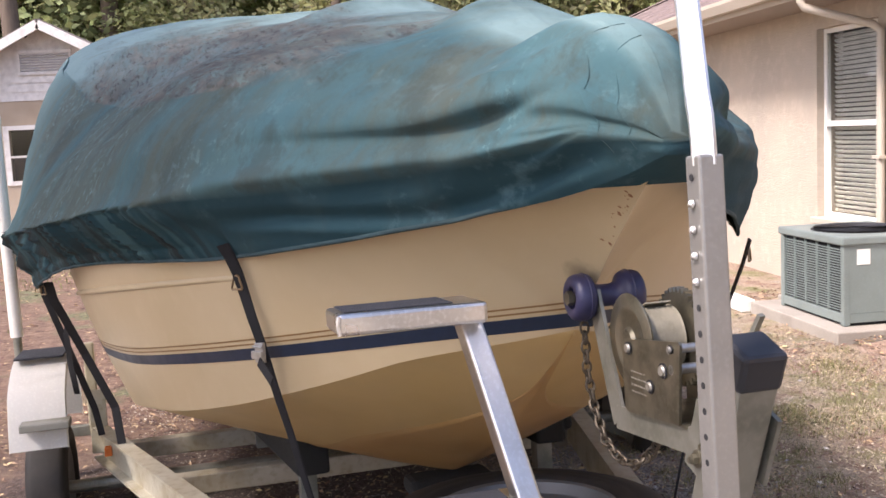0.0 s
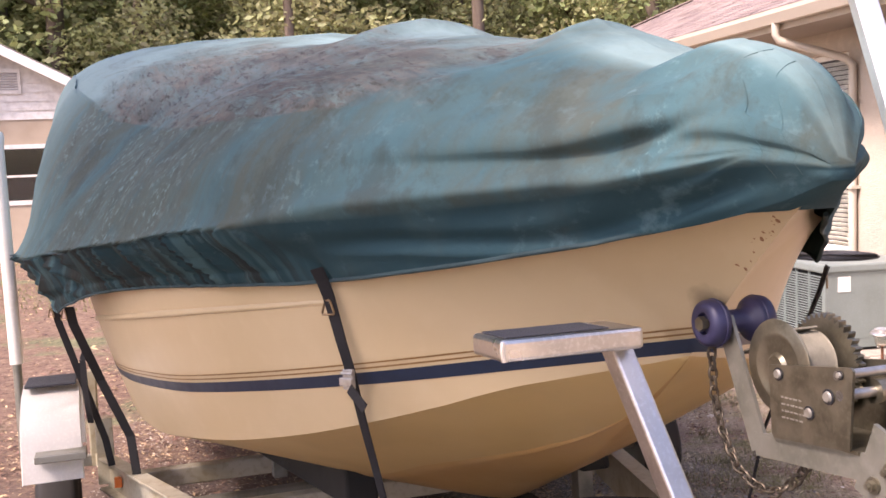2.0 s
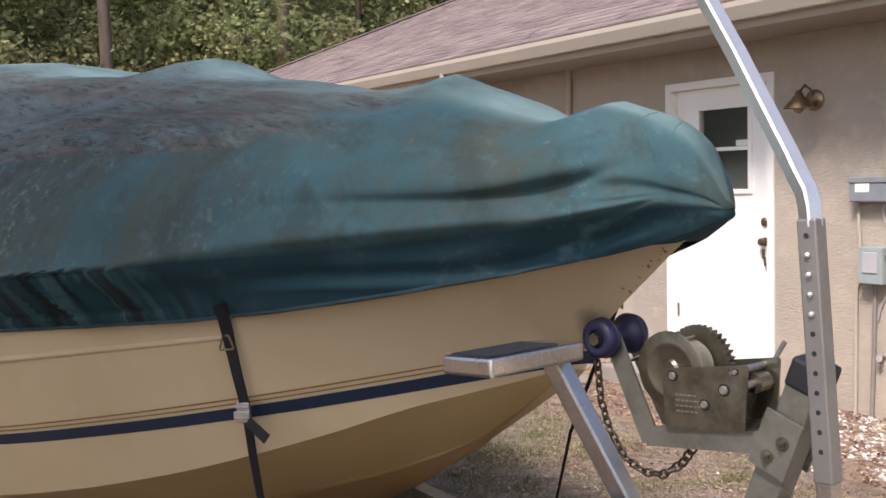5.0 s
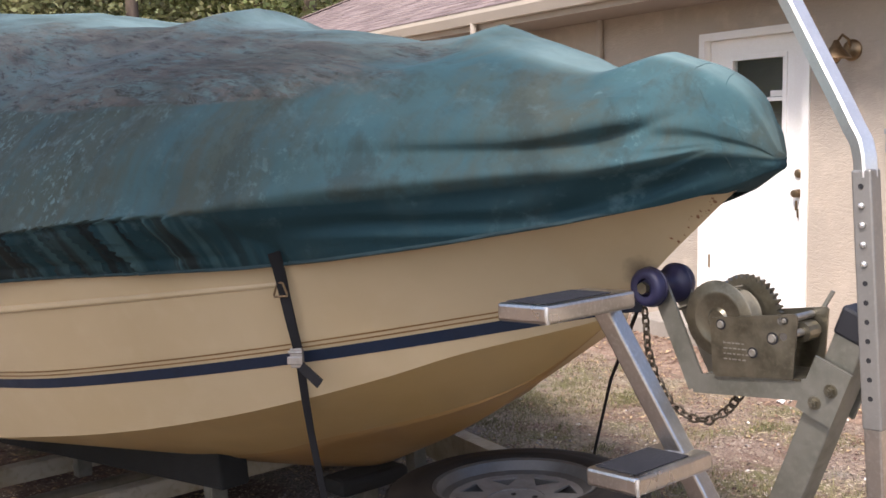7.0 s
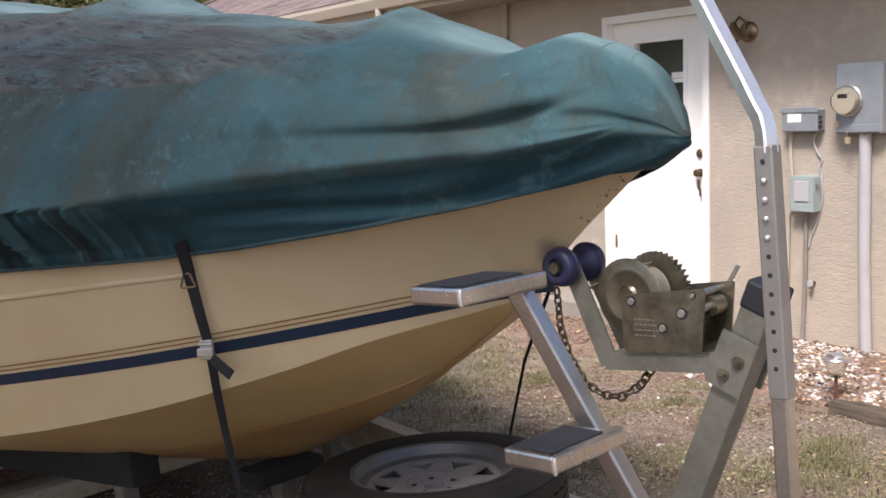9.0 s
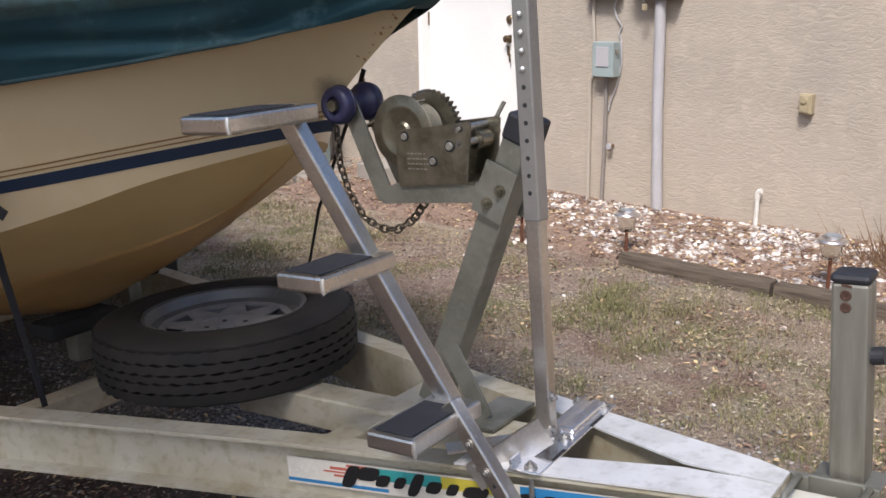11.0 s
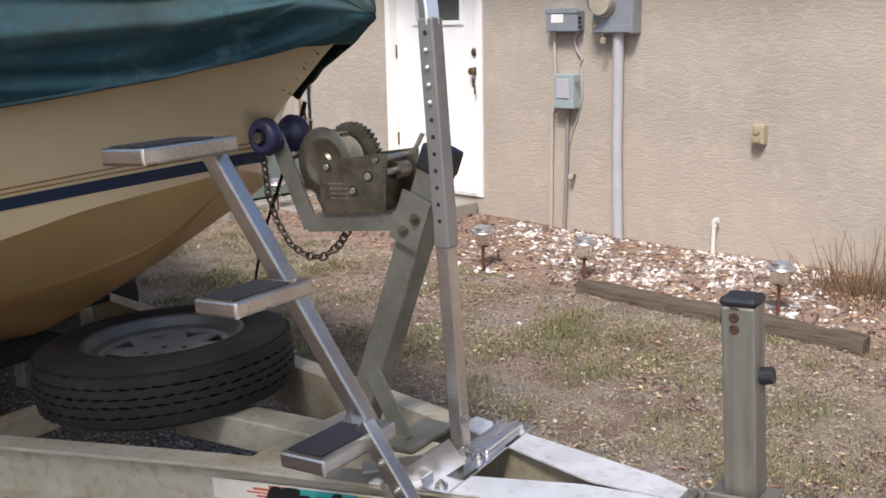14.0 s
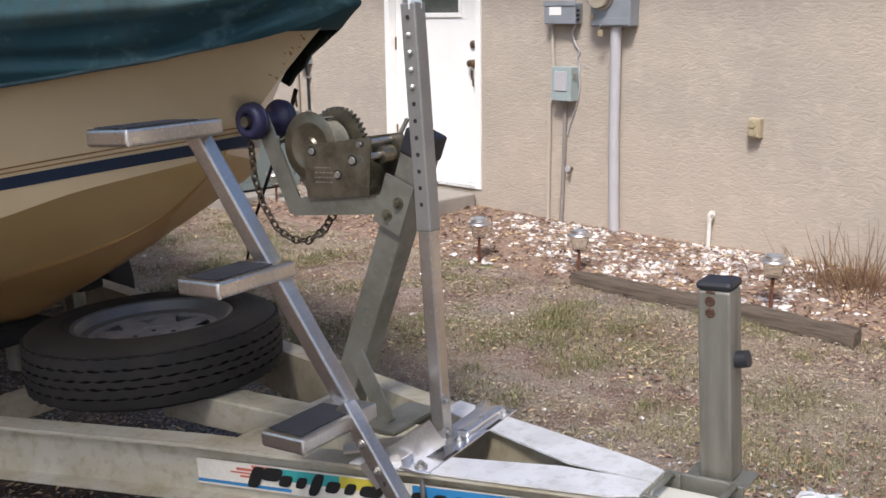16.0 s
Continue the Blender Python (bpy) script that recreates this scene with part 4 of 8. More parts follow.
def make_boat():
    e = thing("motorboat", (-2.0, 0, 0.0), "cream fibreglass motorboat with navy stripe on a trailer", "boat", frame_m=TR)
    xs = steps(0.335, -0.08, 22) + steps(-0.095, -1.4, 48)[0:] + steps(-1.45, -4.4, 30)
    bm = bmesh.new()
    loft(bm, xs, steps(1, 2, 22))
    bmesh.ops.remove_doubles(bm, verts=bm.verts, dist=0.0012)
    hull = part("hull_side", bm, "gelcoat", e, smooth=60)
    bm = bmesh.new()
    loft(bm, [x for x in xs if x <= -0.08], lambda x: steps(strake(x), 1, 16))
    bmesh.ops.remove_doubles(bm, verts=bm.verts, dist=0.0012)
    part("hull_bottom", bm, "bottom", e, "amber-stained bottom", smooth=30)
    bm = bmesh.new()
    loft(bm, [x for x in xs if x <= -0.08], lambda x: steps(0, strake(x), 14))
    bmesh.ops.remove_doubles(bm, verts=bm.verts, dist=0.0012)
    part("keel_panel", bm, "keel", e, "rust-brown stained keel panel", smooth=30)
    # transom
    bm = bmesh.new()
    pts = [hull_point(-4.4, v) for v in steps(0, 2, 24)]
    ring = [bm.verts.new((-4.4, -b, z)) for b, z in pts] + [bm.verts.new((-4.4, b, z)) for b, z in reversed(pts)][:-1]
    bm.faces.new(ring)
    part("transom", bm, "gelcoat", e)
    bm = bmesh.new()
    rows = [[bm.verts.new((x, s * smooth_at(SHEER_X, SHEER_B, x) * 0.98, smooth_at(SHEER_X, SHEER_Z, x))) for s in (-1, 1)] for x in xs]
    for a, c in zip(rows, rows[1:]):
        bm.faces.new((a[0], a[1], c[1], c[0]))
    part("deck", bm, "gelcoat", e)
    # stripes
    for nm, mat, dz, h in (("navy_stripe", "navy", -0.03, 0.03), ("gold_pinstripe", "gold", 0.008, 0.004), ("gold_pinstripe", "gold", 0.02, 0.004)):
        for side in (-1, 1):
            bm = bmesh.new()
            rows = []
            for x in steps(0.02, -4.35, 120):
                z = stripe_height(x) + dz
                rows.append([bm.verts.new((x, side * (hull_at_height(x, zz) + 0.0022), zz)) for zz in (z, z + h / 2, z + h)])
            for a, c in zip(rows, rows[1:]):
                for i in range(2):
                    bm.faces.new((a[i], a[i + 1], c[i + 1], c[i]))
            part(nm, bm, mat, e, smooth=60)
    # a pressed ledge below the gunwale
    for side in (-1, 1):
        bm = bmesh.new()
        pts = []
        for x in steps(-0.6, -4.3, 54):
            f = min(1, (-0.6 - x) / 0.8)
            z = 0.79 + 0.073 * (x + 0.78)
            pts.append((x, side * (hull_at_height(x, z) - 0.0115 + 0.009 * f), z))
        tube(bm, pts, 0.014, 10, flat=0.7)
        part("rub_moulding", bm, "gelcoat", e, smooth=60)
    # bow eye and chafed spots by the stem
    rnd = random.Random(5)
    for k in range(22):
        bm = bmesh.new()
        x = rnd.choice((0.13, 0.17, 0.2, 0.21, 0.24, 0.28)) + rnd.gauss(0, 0.014)
        z = smooth_at(KEEL_X, KEEL_Z, x) + rnd.uniform(0.004, 0.03)
        b = hull_at_height(x, z)
        n = 7
        vs = []
        r = rnd.choice((0.0012, 0.0018, 0.0025, 0.0042))
        for i in range(n):
            a = 2 * math.pi * i / n
            xx, zz = x + r * rnd.uniform(0.6, 1.3) * math.cos(a), z + r * rnd.uniform(0.6, 1.3) * math.sin(a)
            vs.append(bm.verts.new((xx, -hull_at_height(xx, zz) - 0.0015, zz)))
        bm.faces.new(vs)
        part("rust_spot", bm, "rust_stain", e)
    return e


make_boat()


def smudge(m, centre, radius, colour):
    """A ragged grease mark rubbed into a surface round a point of its thing."""
    nt = m.node_tree
    b = nt.nodes["Principled BSDF"]
    before = b.inputs["Base Color"].links[0].from_socket
    co = nt.nodes.new("ShaderNodeTexCoord")
    away = nt.nodes.new("ShaderNodeVectorMath")
    away.operation = "DISTANCE"
    away.inputs[1].default_value = centre
    nt.links.new(co.outputs["Object"], away.inputs[0])
    t = nt.nodes.new("ShaderNodeTexNoise")
    t.inputs["Scale"].default_value, t.inputs["Detail"].default_value = 22.0, 5.0
    nt.links.new(co.outputs["Object"], t.inputs["Vector"])
    k = nt.nodes.new("ShaderNodeMath")
    k.operation = "MULTIPLY_ADD"
    k.inputs[1].default_value = radius * 0.9
    nt.links.new(t.outputs[0], k.inputs[0])
    nt.links.new(away.outputs["Value"], k.inputs[2])
    r = nt.nodes.new("ShaderNodeMapRange")
    for key, v in (("From Min", radius * 0.8), ("From Max", radius * 1.6), ("To Min", 0.85), ("To Max", 0.0)):
        r.inputs[key].default_value = v
    nt.links.new(k.outputs[0], r.inputs["Value"])
    x = nt.nodes.new("ShaderNodeMix")
    x.data_type = "RGBA"
    nt.links.new(r.outputs[0], x.inputs[0])
    nt.links.new(before, x.inputs[6])
    x.inputs[7].default_value = (*colour, 1)
    nt.links.new(x.outputs[2], b.inputs["Base Color"])


smudge(MAT["gelcoat"], (2.045, -0.03, 0.768), 0.05, (0.06, 0.047, 0.04))

# boat cover: rows of x, then (half breadth, height) of hem, ridge, shoulder, mid, and the height of the middle
COVER = [
    (0.412, 0.02, 1.01, 0.03, 1.03, 0.028, 1.043, 0.015, 1.048, 1.05),
    (0.385, 0.03, 1.0, 0.065, 1.04, 0.06, 1.09, 0.035, 1.112, 1.12),
    (0.35, 0.045, 0.985, 0.105, 1.048, 0.095, 1.12, 0.055, 1.172, 1.187),
    (0.30, 0.075, 0.968, 0.152, 1.053, 0.125, 1.16, 0.07, 1.216, 1.236),
    (0.25, 0.105, 0.956, 0.195, 1.05, 0.15, 1.187, 0.08, 1.247, 1.266),
    (0.20, 0.135, 0.945, 0.235, 1.048, 0.172, 1.205, 0.09, 1.265, 1.284),
    (0.14, 0.18, 0.935, 0.275, 1.04, 0.2, 1.213, 0.1, 1.282, 1.302),
    (0.0, 0.28, 0.915, 0.37, 1.03, 0.27, 1.19, 0.13, 1.255, 1.275),
    (-0.1, 0.375, 0.9, 0.465, 1.025, 0.345, 1.2, 0.16, 1.28, 1.305),
    (-0.2, 0.465, 0.885, 0.565, 1.02, 0.42, 1.215, 0.2, 1.32, 1.35),
    (-0.34, 0.56, 0.87, 0.69, 1.013, 0.53, 1.232, 0.2, 1.365, 1.413),
    (-0.42, 0.605, 0.862, 0.755, 1.01, 0.58, 1.238, 0.17, 1.385, 1.45),
    (-0.5, 0.645, 0.857, 0.815, 1.005, 0.64, 1.243, 0.22, 1.38, 1.437),
    (-0.65, 0.725, 0.848, 0.905, 0.992, 0.735, 1.252, 0.32, 1.39, 1.445),
    (-0.84, 0.82, 0.845, 0.985, 0.988, 0.81, 1.265, 0.4, 1.42, 1.468),
    (-0.98, 0.88, 0.843, 1.03, 0.983, 0.835, 1.272, 0.42, 1.45, 1.5),
    (-1.2, 0.965, 0.84, 1.1, 0.97, 0.87, 1.285, 0.45, 1.49, 1.552),
    (-1.6, 1.09, 0.832, 1.215, 0.96, 0.925, 1.32, 0.45, 1.56, 1.64),
    (-1.73, 1.125, 0.83, 1.24, 0.955, 0.94, 1.335, 0.4, 1.6, 1.712),
    (-1.9, 1.18, 0.825, 1.31, 0.947, 0.96, 1.36, 0.5, 1.61, 1.682),
    (-2.4, 1.3, 0.8, 1.445, 0.922, 1.11, 1.455, 0.6, 1.695, 1.755),
    (-3.0, 1.33, 0.78, 1.51, 0.94, 1.22, 1.68, 0.7, 1.85, 1.9),
    (-3.6, 1.33, 0.76, 1.51, 0.92, 1.22, 1.81, 0.7, 1.95, 1.99),
    (-4.4, 1.25, 0.74, 1.38, 0.9, 1.05, 1.66, 0.6, 1.86, 1.91),
    (-4.62, 1.2, 0.73, 1.24, 0.85, 1.0, 1.2, 0.55, 1.3, 1.35),
]


def cover_folds(x, z, u, side):
    """Creases of the pulled cloth: outward offset at a place of the side."""
    g = lambda q: math.exp(-q * q)
    d = 0.0
    if u < 9:
        # long creases drawn from the bow corner along the side
        on = min(1, max(0, (x + 0.42) / 0.25)) * min(1, max(0, (0.3 - x) / 0.1))
        v1 = smooth_at([-0.4, -0.127, -0.02, 0.075, 0.192, 0.3], [1.115, 1.093, 1.087, 1.092, 1.116, 1.15], x)
        d -= 0.02 * on * g((z - v1) / (0.016 + 0.014 * max(0, -x)))
        l1 = smooth_at([-0.4, -0.258, -0.058, 0.048, 0.175, 0.3], [1.2, 1.188, 1.158, 1.172, 1.2, 1.22], x)
        d += 0.016 * on * g((z - l1) / 0.028)
        d -= 0.011 * on * g((z - l1 - 0.05) / 0.02)
        l2 = smooth_at([-0.4, -0.155, 0.11, 0.294, 0.36], [1.03, 1.034, 1.04, 1.064, 1.075], x)
        on2 = min(1, max(0, (x + 0.5) / 0.2)) * min(1, max(0, (0.36 - x) / 0.12))
        d += 0.017 * on2 * g((z - l2) / 0.02)
        v2 = smooth_at([-0.3, -0.067, 0.052, 0.146, 0.266, 0.36], [0.945, 0.932, 0.948, 0.973, 1.008, 1.038], x)
        d -= 0.022 * on2 * g((z - v2) / 0.018)
        d += 0.007 * on2 * g((z - v2 + 0.03) / 0.012)
        # folds fanning out aft from the corner of the bow
        fx, fz = 0.36 - x, 1.075 - z
        far = math.hypot(fx, fz)
        if fx > 0:
            ang = math.atan2(fz, fx)
            wide = min(1, max(0, (ang + 0.05) / 0.08)) * min(1, max(0, (0.62 - ang) / 0.12))
            d += 0.0095 * wide * min(1, far / 0.12) * max(0, 1 - far / 0.75) * math.sin(27 * ang + 2.2 * noise.noise(Vector((x * 3, z * 3, side))) + 0.8)
        # a stiff round patch pressed from below
        r = math.hypot((x - 0.235), (z - 1.165) * 0.95)
        d -= 0.0035 * (1 - math.tanh((r - 0.07) / 0.012))
    # gathers above the elastic hem
    if u < 3.2 and x < -0.55:
        k = min(1, (-0.55 - x) / 0.25)
        xf = x - 0.03 * u
        wob = 1.6 * noise.noise(Vector((xf * 5, side, 0)))
        env = k * math.sin(math.pi * min(1, (u + 0.25) / 3.3)) ** 0.8
        d += env * (0.07 * (0.72 - abs(math.sin(xf * 52 + wob * 2))) * (0.8 + 0.9 * noise.noise(Vector((xf * 7, 3, side)))) + 0.008 * math.sin(xf * 33 + wob))
        d -= 0.012 * k * math.exp(-((u - 0.55) / 0.16) ** 2)
    if u < 3.3:
        for xk in (-0.53, -2.32):
            a = x - xk - 0.035 * (u - 0.4) * (1 if x > xk else -1)
            d -= 0.012 * g(a / 0.022) * max(0, 1 - u / 3.2)
            d -= 0.014 * g((x - xk) / 0.016) * max(0, 1 - u / 2)
    return d


def cover_profile(x):
    cx = [r[0] for r in COVER]
    g = [smooth_at(cx, [r[k] for r in COVER], x) for k in range(1, 10)]
    hb, hz, rb, rz, sb, sz, mb, mz, cz = g
    # the strap draws the hem down at the wide part of the hull
    pull = math.exp(-abs(x + 2.3) / 0.4)
    hb, hz = hb + 0.045 * pull, hz - 0.095 * pull
    k = min(1, rb / 0.25)
    crisp = min(1.0, max(0.0, (-0.3 - x) / 0.35))
    e1, e2 = (0.04 - 0.028 * crisp) * k, (0.04 - 0.022 * crisp) * k
    return [(hb + 0.006 * k, hz), (hb + (rb - hb) * 0.35 + 0.004, hz + (rz - hz) * 0.42), (rb - e1 * 0.9, rz - e1), (rb, rz + 0.003), (rb - e1 * 0.7, rz + e1 * 1.3), ((rb + sb) / 2 + 0.028 * k * k, (rz + sz) / 2 + 0.0), (sb + 0.4 * e2, sz - 0.6 * e2), (sb - 0.7 * e2, sz + 0.35 * e2), (mb, mz), (mb * 0.4, cz - (cz - mz) * 0.22), (0, cz)]


def catmull(p, n):
    """A smooth line through points at uneven distances."""
    gap = [max(1e-4, math.dist(a, b)) for a, b in zip(p, p[1:])]
    tan = []
    for i in range(len(p)):
        if i == 0 or i == len(p) - 1:
            k = min(i, len(p) - 2)
            tan.append([(p[k + 1][j] - p[k][j]) / gap[k] for j in (0, 1)])
        else:
            a, b = gap[i - 1], gap[i]
            tan.append([((p[i][j] - p[i - 1][j]) / a * b + (p[i + 1][j] - p[i][j]) / b * a) / (a + b) for j in (0, 1)])
    out = []
    for i, h in enumerate(gap):
        for k in range(n):
            t = k / n
            out.append(tuple((2 * t**3 - 3 * t**2 + 1) * p[i][j] + (t**3 - 2 * t**2 + t) * h * tan[i][j] + (3 * t**2 - 2 * t**3) * p[i + 1][j] + (t**3 - t**2) * h * tan[i + 1][j] for j in (0, 1)))
    out.append(p[-1])
    return out


def cover_fabric():
    m = bpy.data.materials.new("teal_canvas")
    m.use_nodes = True
    nt = m.node_tree
    b = nt.nodes["Principled BSDF"]
    co = nt.nodes.new("ShaderNodeTexCoord")
    def tex(scale, detail=5.0, rough=0.6, stretch=(1, 1, 1), distort=0.0):
        mp = nt.nodes.new("ShaderNodeMapping")
        mp.inputs["Scale"].default_value = stretch
        nt.links.new(co.outputs["Object"], mp.inputs[0])
        t = nt.nodes.new("ShaderNodeTexNoise")
        t.inputs["Scale"].default_value, t.inputs["Detail"].default_value, t.inputs["Roughness"].default_value, t.inputs["Distortion"].default_value = scale, detail, rough, distort
        nt.links.new(mp.outputs[0], t.inputs["Vector"])
        return t.outputs[0]
    def rng(src, lo, hi, a=0.0, c=1.0):
        r = nt.nodes.new("ShaderNodeMapRange")
        for k, v in (("From Min", lo), ("From Max", hi), ("To Min", a), ("To Max", c)):
            r.inputs[k].default_value = v
        nt.links.new(src, r.inputs["Value"])
        return r.outputs[0]
    def op(kind, a, c):
        x = nt.nodes.new("ShaderNodeMath")
        x.operation = kind
        for s, v in ((x.inputs[0], a), (x.inputs[1], c)):
            if hasattr(v, "links"):
                nt.links.new(v, s)
            else:
                s.default_value = v
        return x.outputs[0]
    def mix(f, a, c):
        x = nt.nodes.new("ShaderNodeMix")
        x.data_type = "RGBA"
        nt.links.new(f, x.inputs[0])
        for s, v in ((x.inputs[6], a), (x.inputs[7], c)):
            if hasattr(v, "links"):
                nt.links.new(v, s)
            else:
                s.default_value = (*v, 1)
        return x.outputs[2]
    sep = nt.nodes.new("ShaderNodeSeparateXYZ")
    nt.links.new(co.outputs["Object"], sep.inputs[0])
    x, y, z = sep.outputs
    at = nt.nodes.new("ShaderNodeVertexColor")
    at.layer_name = "panel"
    sa = nt.nodes.new("ShaderNodeSeparateColor")
    nt.links.new(at.outputs[0], sa.inputs[0])
    top_area, faded, skirt = sa.outputs[0], sa.outputs[1], sa.outputs[2]
    teal = mix(rng(tex(3.0), 0.35, 0.65), (0.034, 0.082, 0.094), (0.055, 0.118, 0.13))
    # brown-green weathering in broad upright runs, with ragged teal left between them
    runs = rng(tex(3.0, 6, 0.68, (1, 0.3, 0.3), 0.4), 0.42, 0.55)
    teal = mix(op("MULTIPLY", op("MULTIPLY", runs, rng(tex(9.0, 6, 0.7), 0.28, 0.5)), 0.8), teal, (0.066, 0.074, 0.058))
    teal = mix(op("MULTIPLY", rng(tex(2.4, 6, 0.65, (1, 1, 0.45)), 0.46, 0.62), 0.5), teal, (0.058, 0.085, 0.072))
    teal = mix(op("MULTIPLY", rng(tex(7.0, 6, 0.7, (1, 1, 0.4)), 0.52, 0.62), 0.5), teal, (0.036, 0.046, 0.04))
    teal = mix(op("MULTIPLY", faded, rng(tex(1.6, 5, 0.6), 0.3, 0.6)), teal, (0.19, 0.28, 0.275))
    # the overhung skirt is deep teal, with the shade under the ridge put in
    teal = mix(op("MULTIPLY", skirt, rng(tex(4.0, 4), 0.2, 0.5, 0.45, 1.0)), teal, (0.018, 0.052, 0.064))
    aft = rng(x, 1.25, 1.5, 1.0, 0.0)
    square = nt.nodes.new("ShaderNodeCombineXYZ")
    nt.links.new(op("ADD", x, op("MULTIPLY", op("ABSOLUTE", y, 0.0), -0.55)), square.inputs[0])
    nt.links.new(op("MULTIPLY", z, 0.12), square.inputs[2])
    def pleats(scale, lo, hi):
        t = nt.nodes.new("ShaderNodeTexNoise")
        t.inputs["Scale"].default_value, t.inputs["Detail"].default_value = scale, 2.0
        nt.links.new(square.outputs[0], t.inputs["Vector"])
        return rng(t.outputs[0], lo, hi)
    # lit crests of the gathers, painted as paler teal streaks
    streaks = pleats(30.0, 0.47, 0.6)
    teal = mix(op("MULTIPLY", op("MULTIPLY", skirt, streaks), op("MULTIPLY", aft, 0.6)), teal, (0.07, 0.145, 0.155))
    # dark valleys of the gathers: dirt and fold shade in one colour
    grime_shade = pleats(23.0, 0.48, 0.6)
    teal = mix(op("MULTIPLY", op("MULTIPLY", skirt, grime_shade), op("MULTIPLY", aft, 0.75)), teal, (0.016, 0.015, 0.013))
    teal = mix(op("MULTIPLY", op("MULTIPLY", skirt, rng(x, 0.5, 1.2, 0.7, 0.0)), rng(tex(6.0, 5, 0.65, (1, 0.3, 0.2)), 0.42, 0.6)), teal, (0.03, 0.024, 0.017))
    # pale blue flecks in clusters where the colour has worn off
    flecks = op("MULTIPLY", rng(tex(38, 5, 0.7, (1, 1, 0.8)), 0.54, 0.62), rng(tex(2.8, 5, 0.65, (1, 0.4, 0.4)), 0.5, 0.62))
    teal = mix(op("MULTIPLY", flecks, op("MULTIPLY", op("SUBTRACT", 1.0, skirt), 0.65)), teal, (0.14, 0.23, 0.24))
    # mildew and settled dirt on the upper panels, washed into slanting streaks with ragged outlines
    slant = nt.nodes.new("ShaderNodeMapping")
    slant.inputs["Rotation"].default_value, slant.inputs["Scale"].default_value = (0, 0, radians(38)), (0.35, 1.5, 0.8)
    nt.links.new(co.outputs["Object"], slant.inputs[0])
    def washed(scale, detail=7.0, rough=0.75):
        t = nt.nodes.new("ShaderNodeTexNoise")
        t.inputs["Scale"].default_value, t.inputs["Detail"].default_value, t.inputs["Roughness"].default_value, t.inputs["Distortion"].default_value = scale, detail, rough, 0.4
        nt.links.new(slant.outputs[0], t.inputs["Vector"])
        return t.outputs[0]
    ragged = rng(op("ADD", top_area, op("MULTIPLY", op("SUBTRACT", tex(4.5, 7, 0.72, (1, 1, 1), 0.5), 0.5), 2.2)), 0.3, 0.75)
    dirt = op("MULTIPLY", ragged, rng(washed(3.4), 0.36, 0.55, 0.25, 1.0))
    col = mix(op("MULTIPLY", dirt, 0.76), teal, mix(rng(washed(11), 0.42, 0.6), (0.066, 0.054, 0.046), (0.14, 0.113, 0.09)))
    blue = op("MULTIPLY", op("MULTIPLY", ragged, rng(washed(15), 0.5, 0.6)), rng(tex(2.2, 4), 0.36, 0.56))
    col = mix(op("MULTIPLY", blue, 0.75), col, (0.105, 0.165, 0.16))
    specks = op("MULTIPLY", op("MAXIMUM", ragged, 0.1), rng(washed(26, 7, 0.82), 0.54, 0.6))
    col = mix(op("MULTIPLY", specks, 0.7), col, (0.02, 0.017, 0.015))
    pale = op("MULTIPLY", rng(tex(9, 6, 0.7), 0.57, 0.68), rng(tex(1.3, 3), 0.42, 0.6))
    col = mix(op("MULTIPLY", pale, 0.35), col, (0.12, 0.205, 0.22))
    bits = op("MULTIPLY", rng(tex(75, 2, 0.5), 0.76, 0.78), op("MULTIPLY", top_area, 0.7))
    col = mix(bits, col, (0.26, 0.22, 0.16))
    nt.links.new(col, b.inputs["Base Color"])
    b.inputs["Roughness"].default_value = 0.88
    b.inputs["Specular IOR Level"].default_value = 0.2
    bp = nt.nodes.new("ShaderNodeBump")
    bp.inputs["Strength"].default_value, bp.inputs["Distance"].default_value = 0.6, 0.005
    nt.links.new(op("ADD", op("MULTIPLY", tex(420, 2), 0.12), tex(14, 5, 0.65)), bp.inputs["Height"])
    nt.links.new(bp.outputs[0], b.inputs["Normal"])
    return m


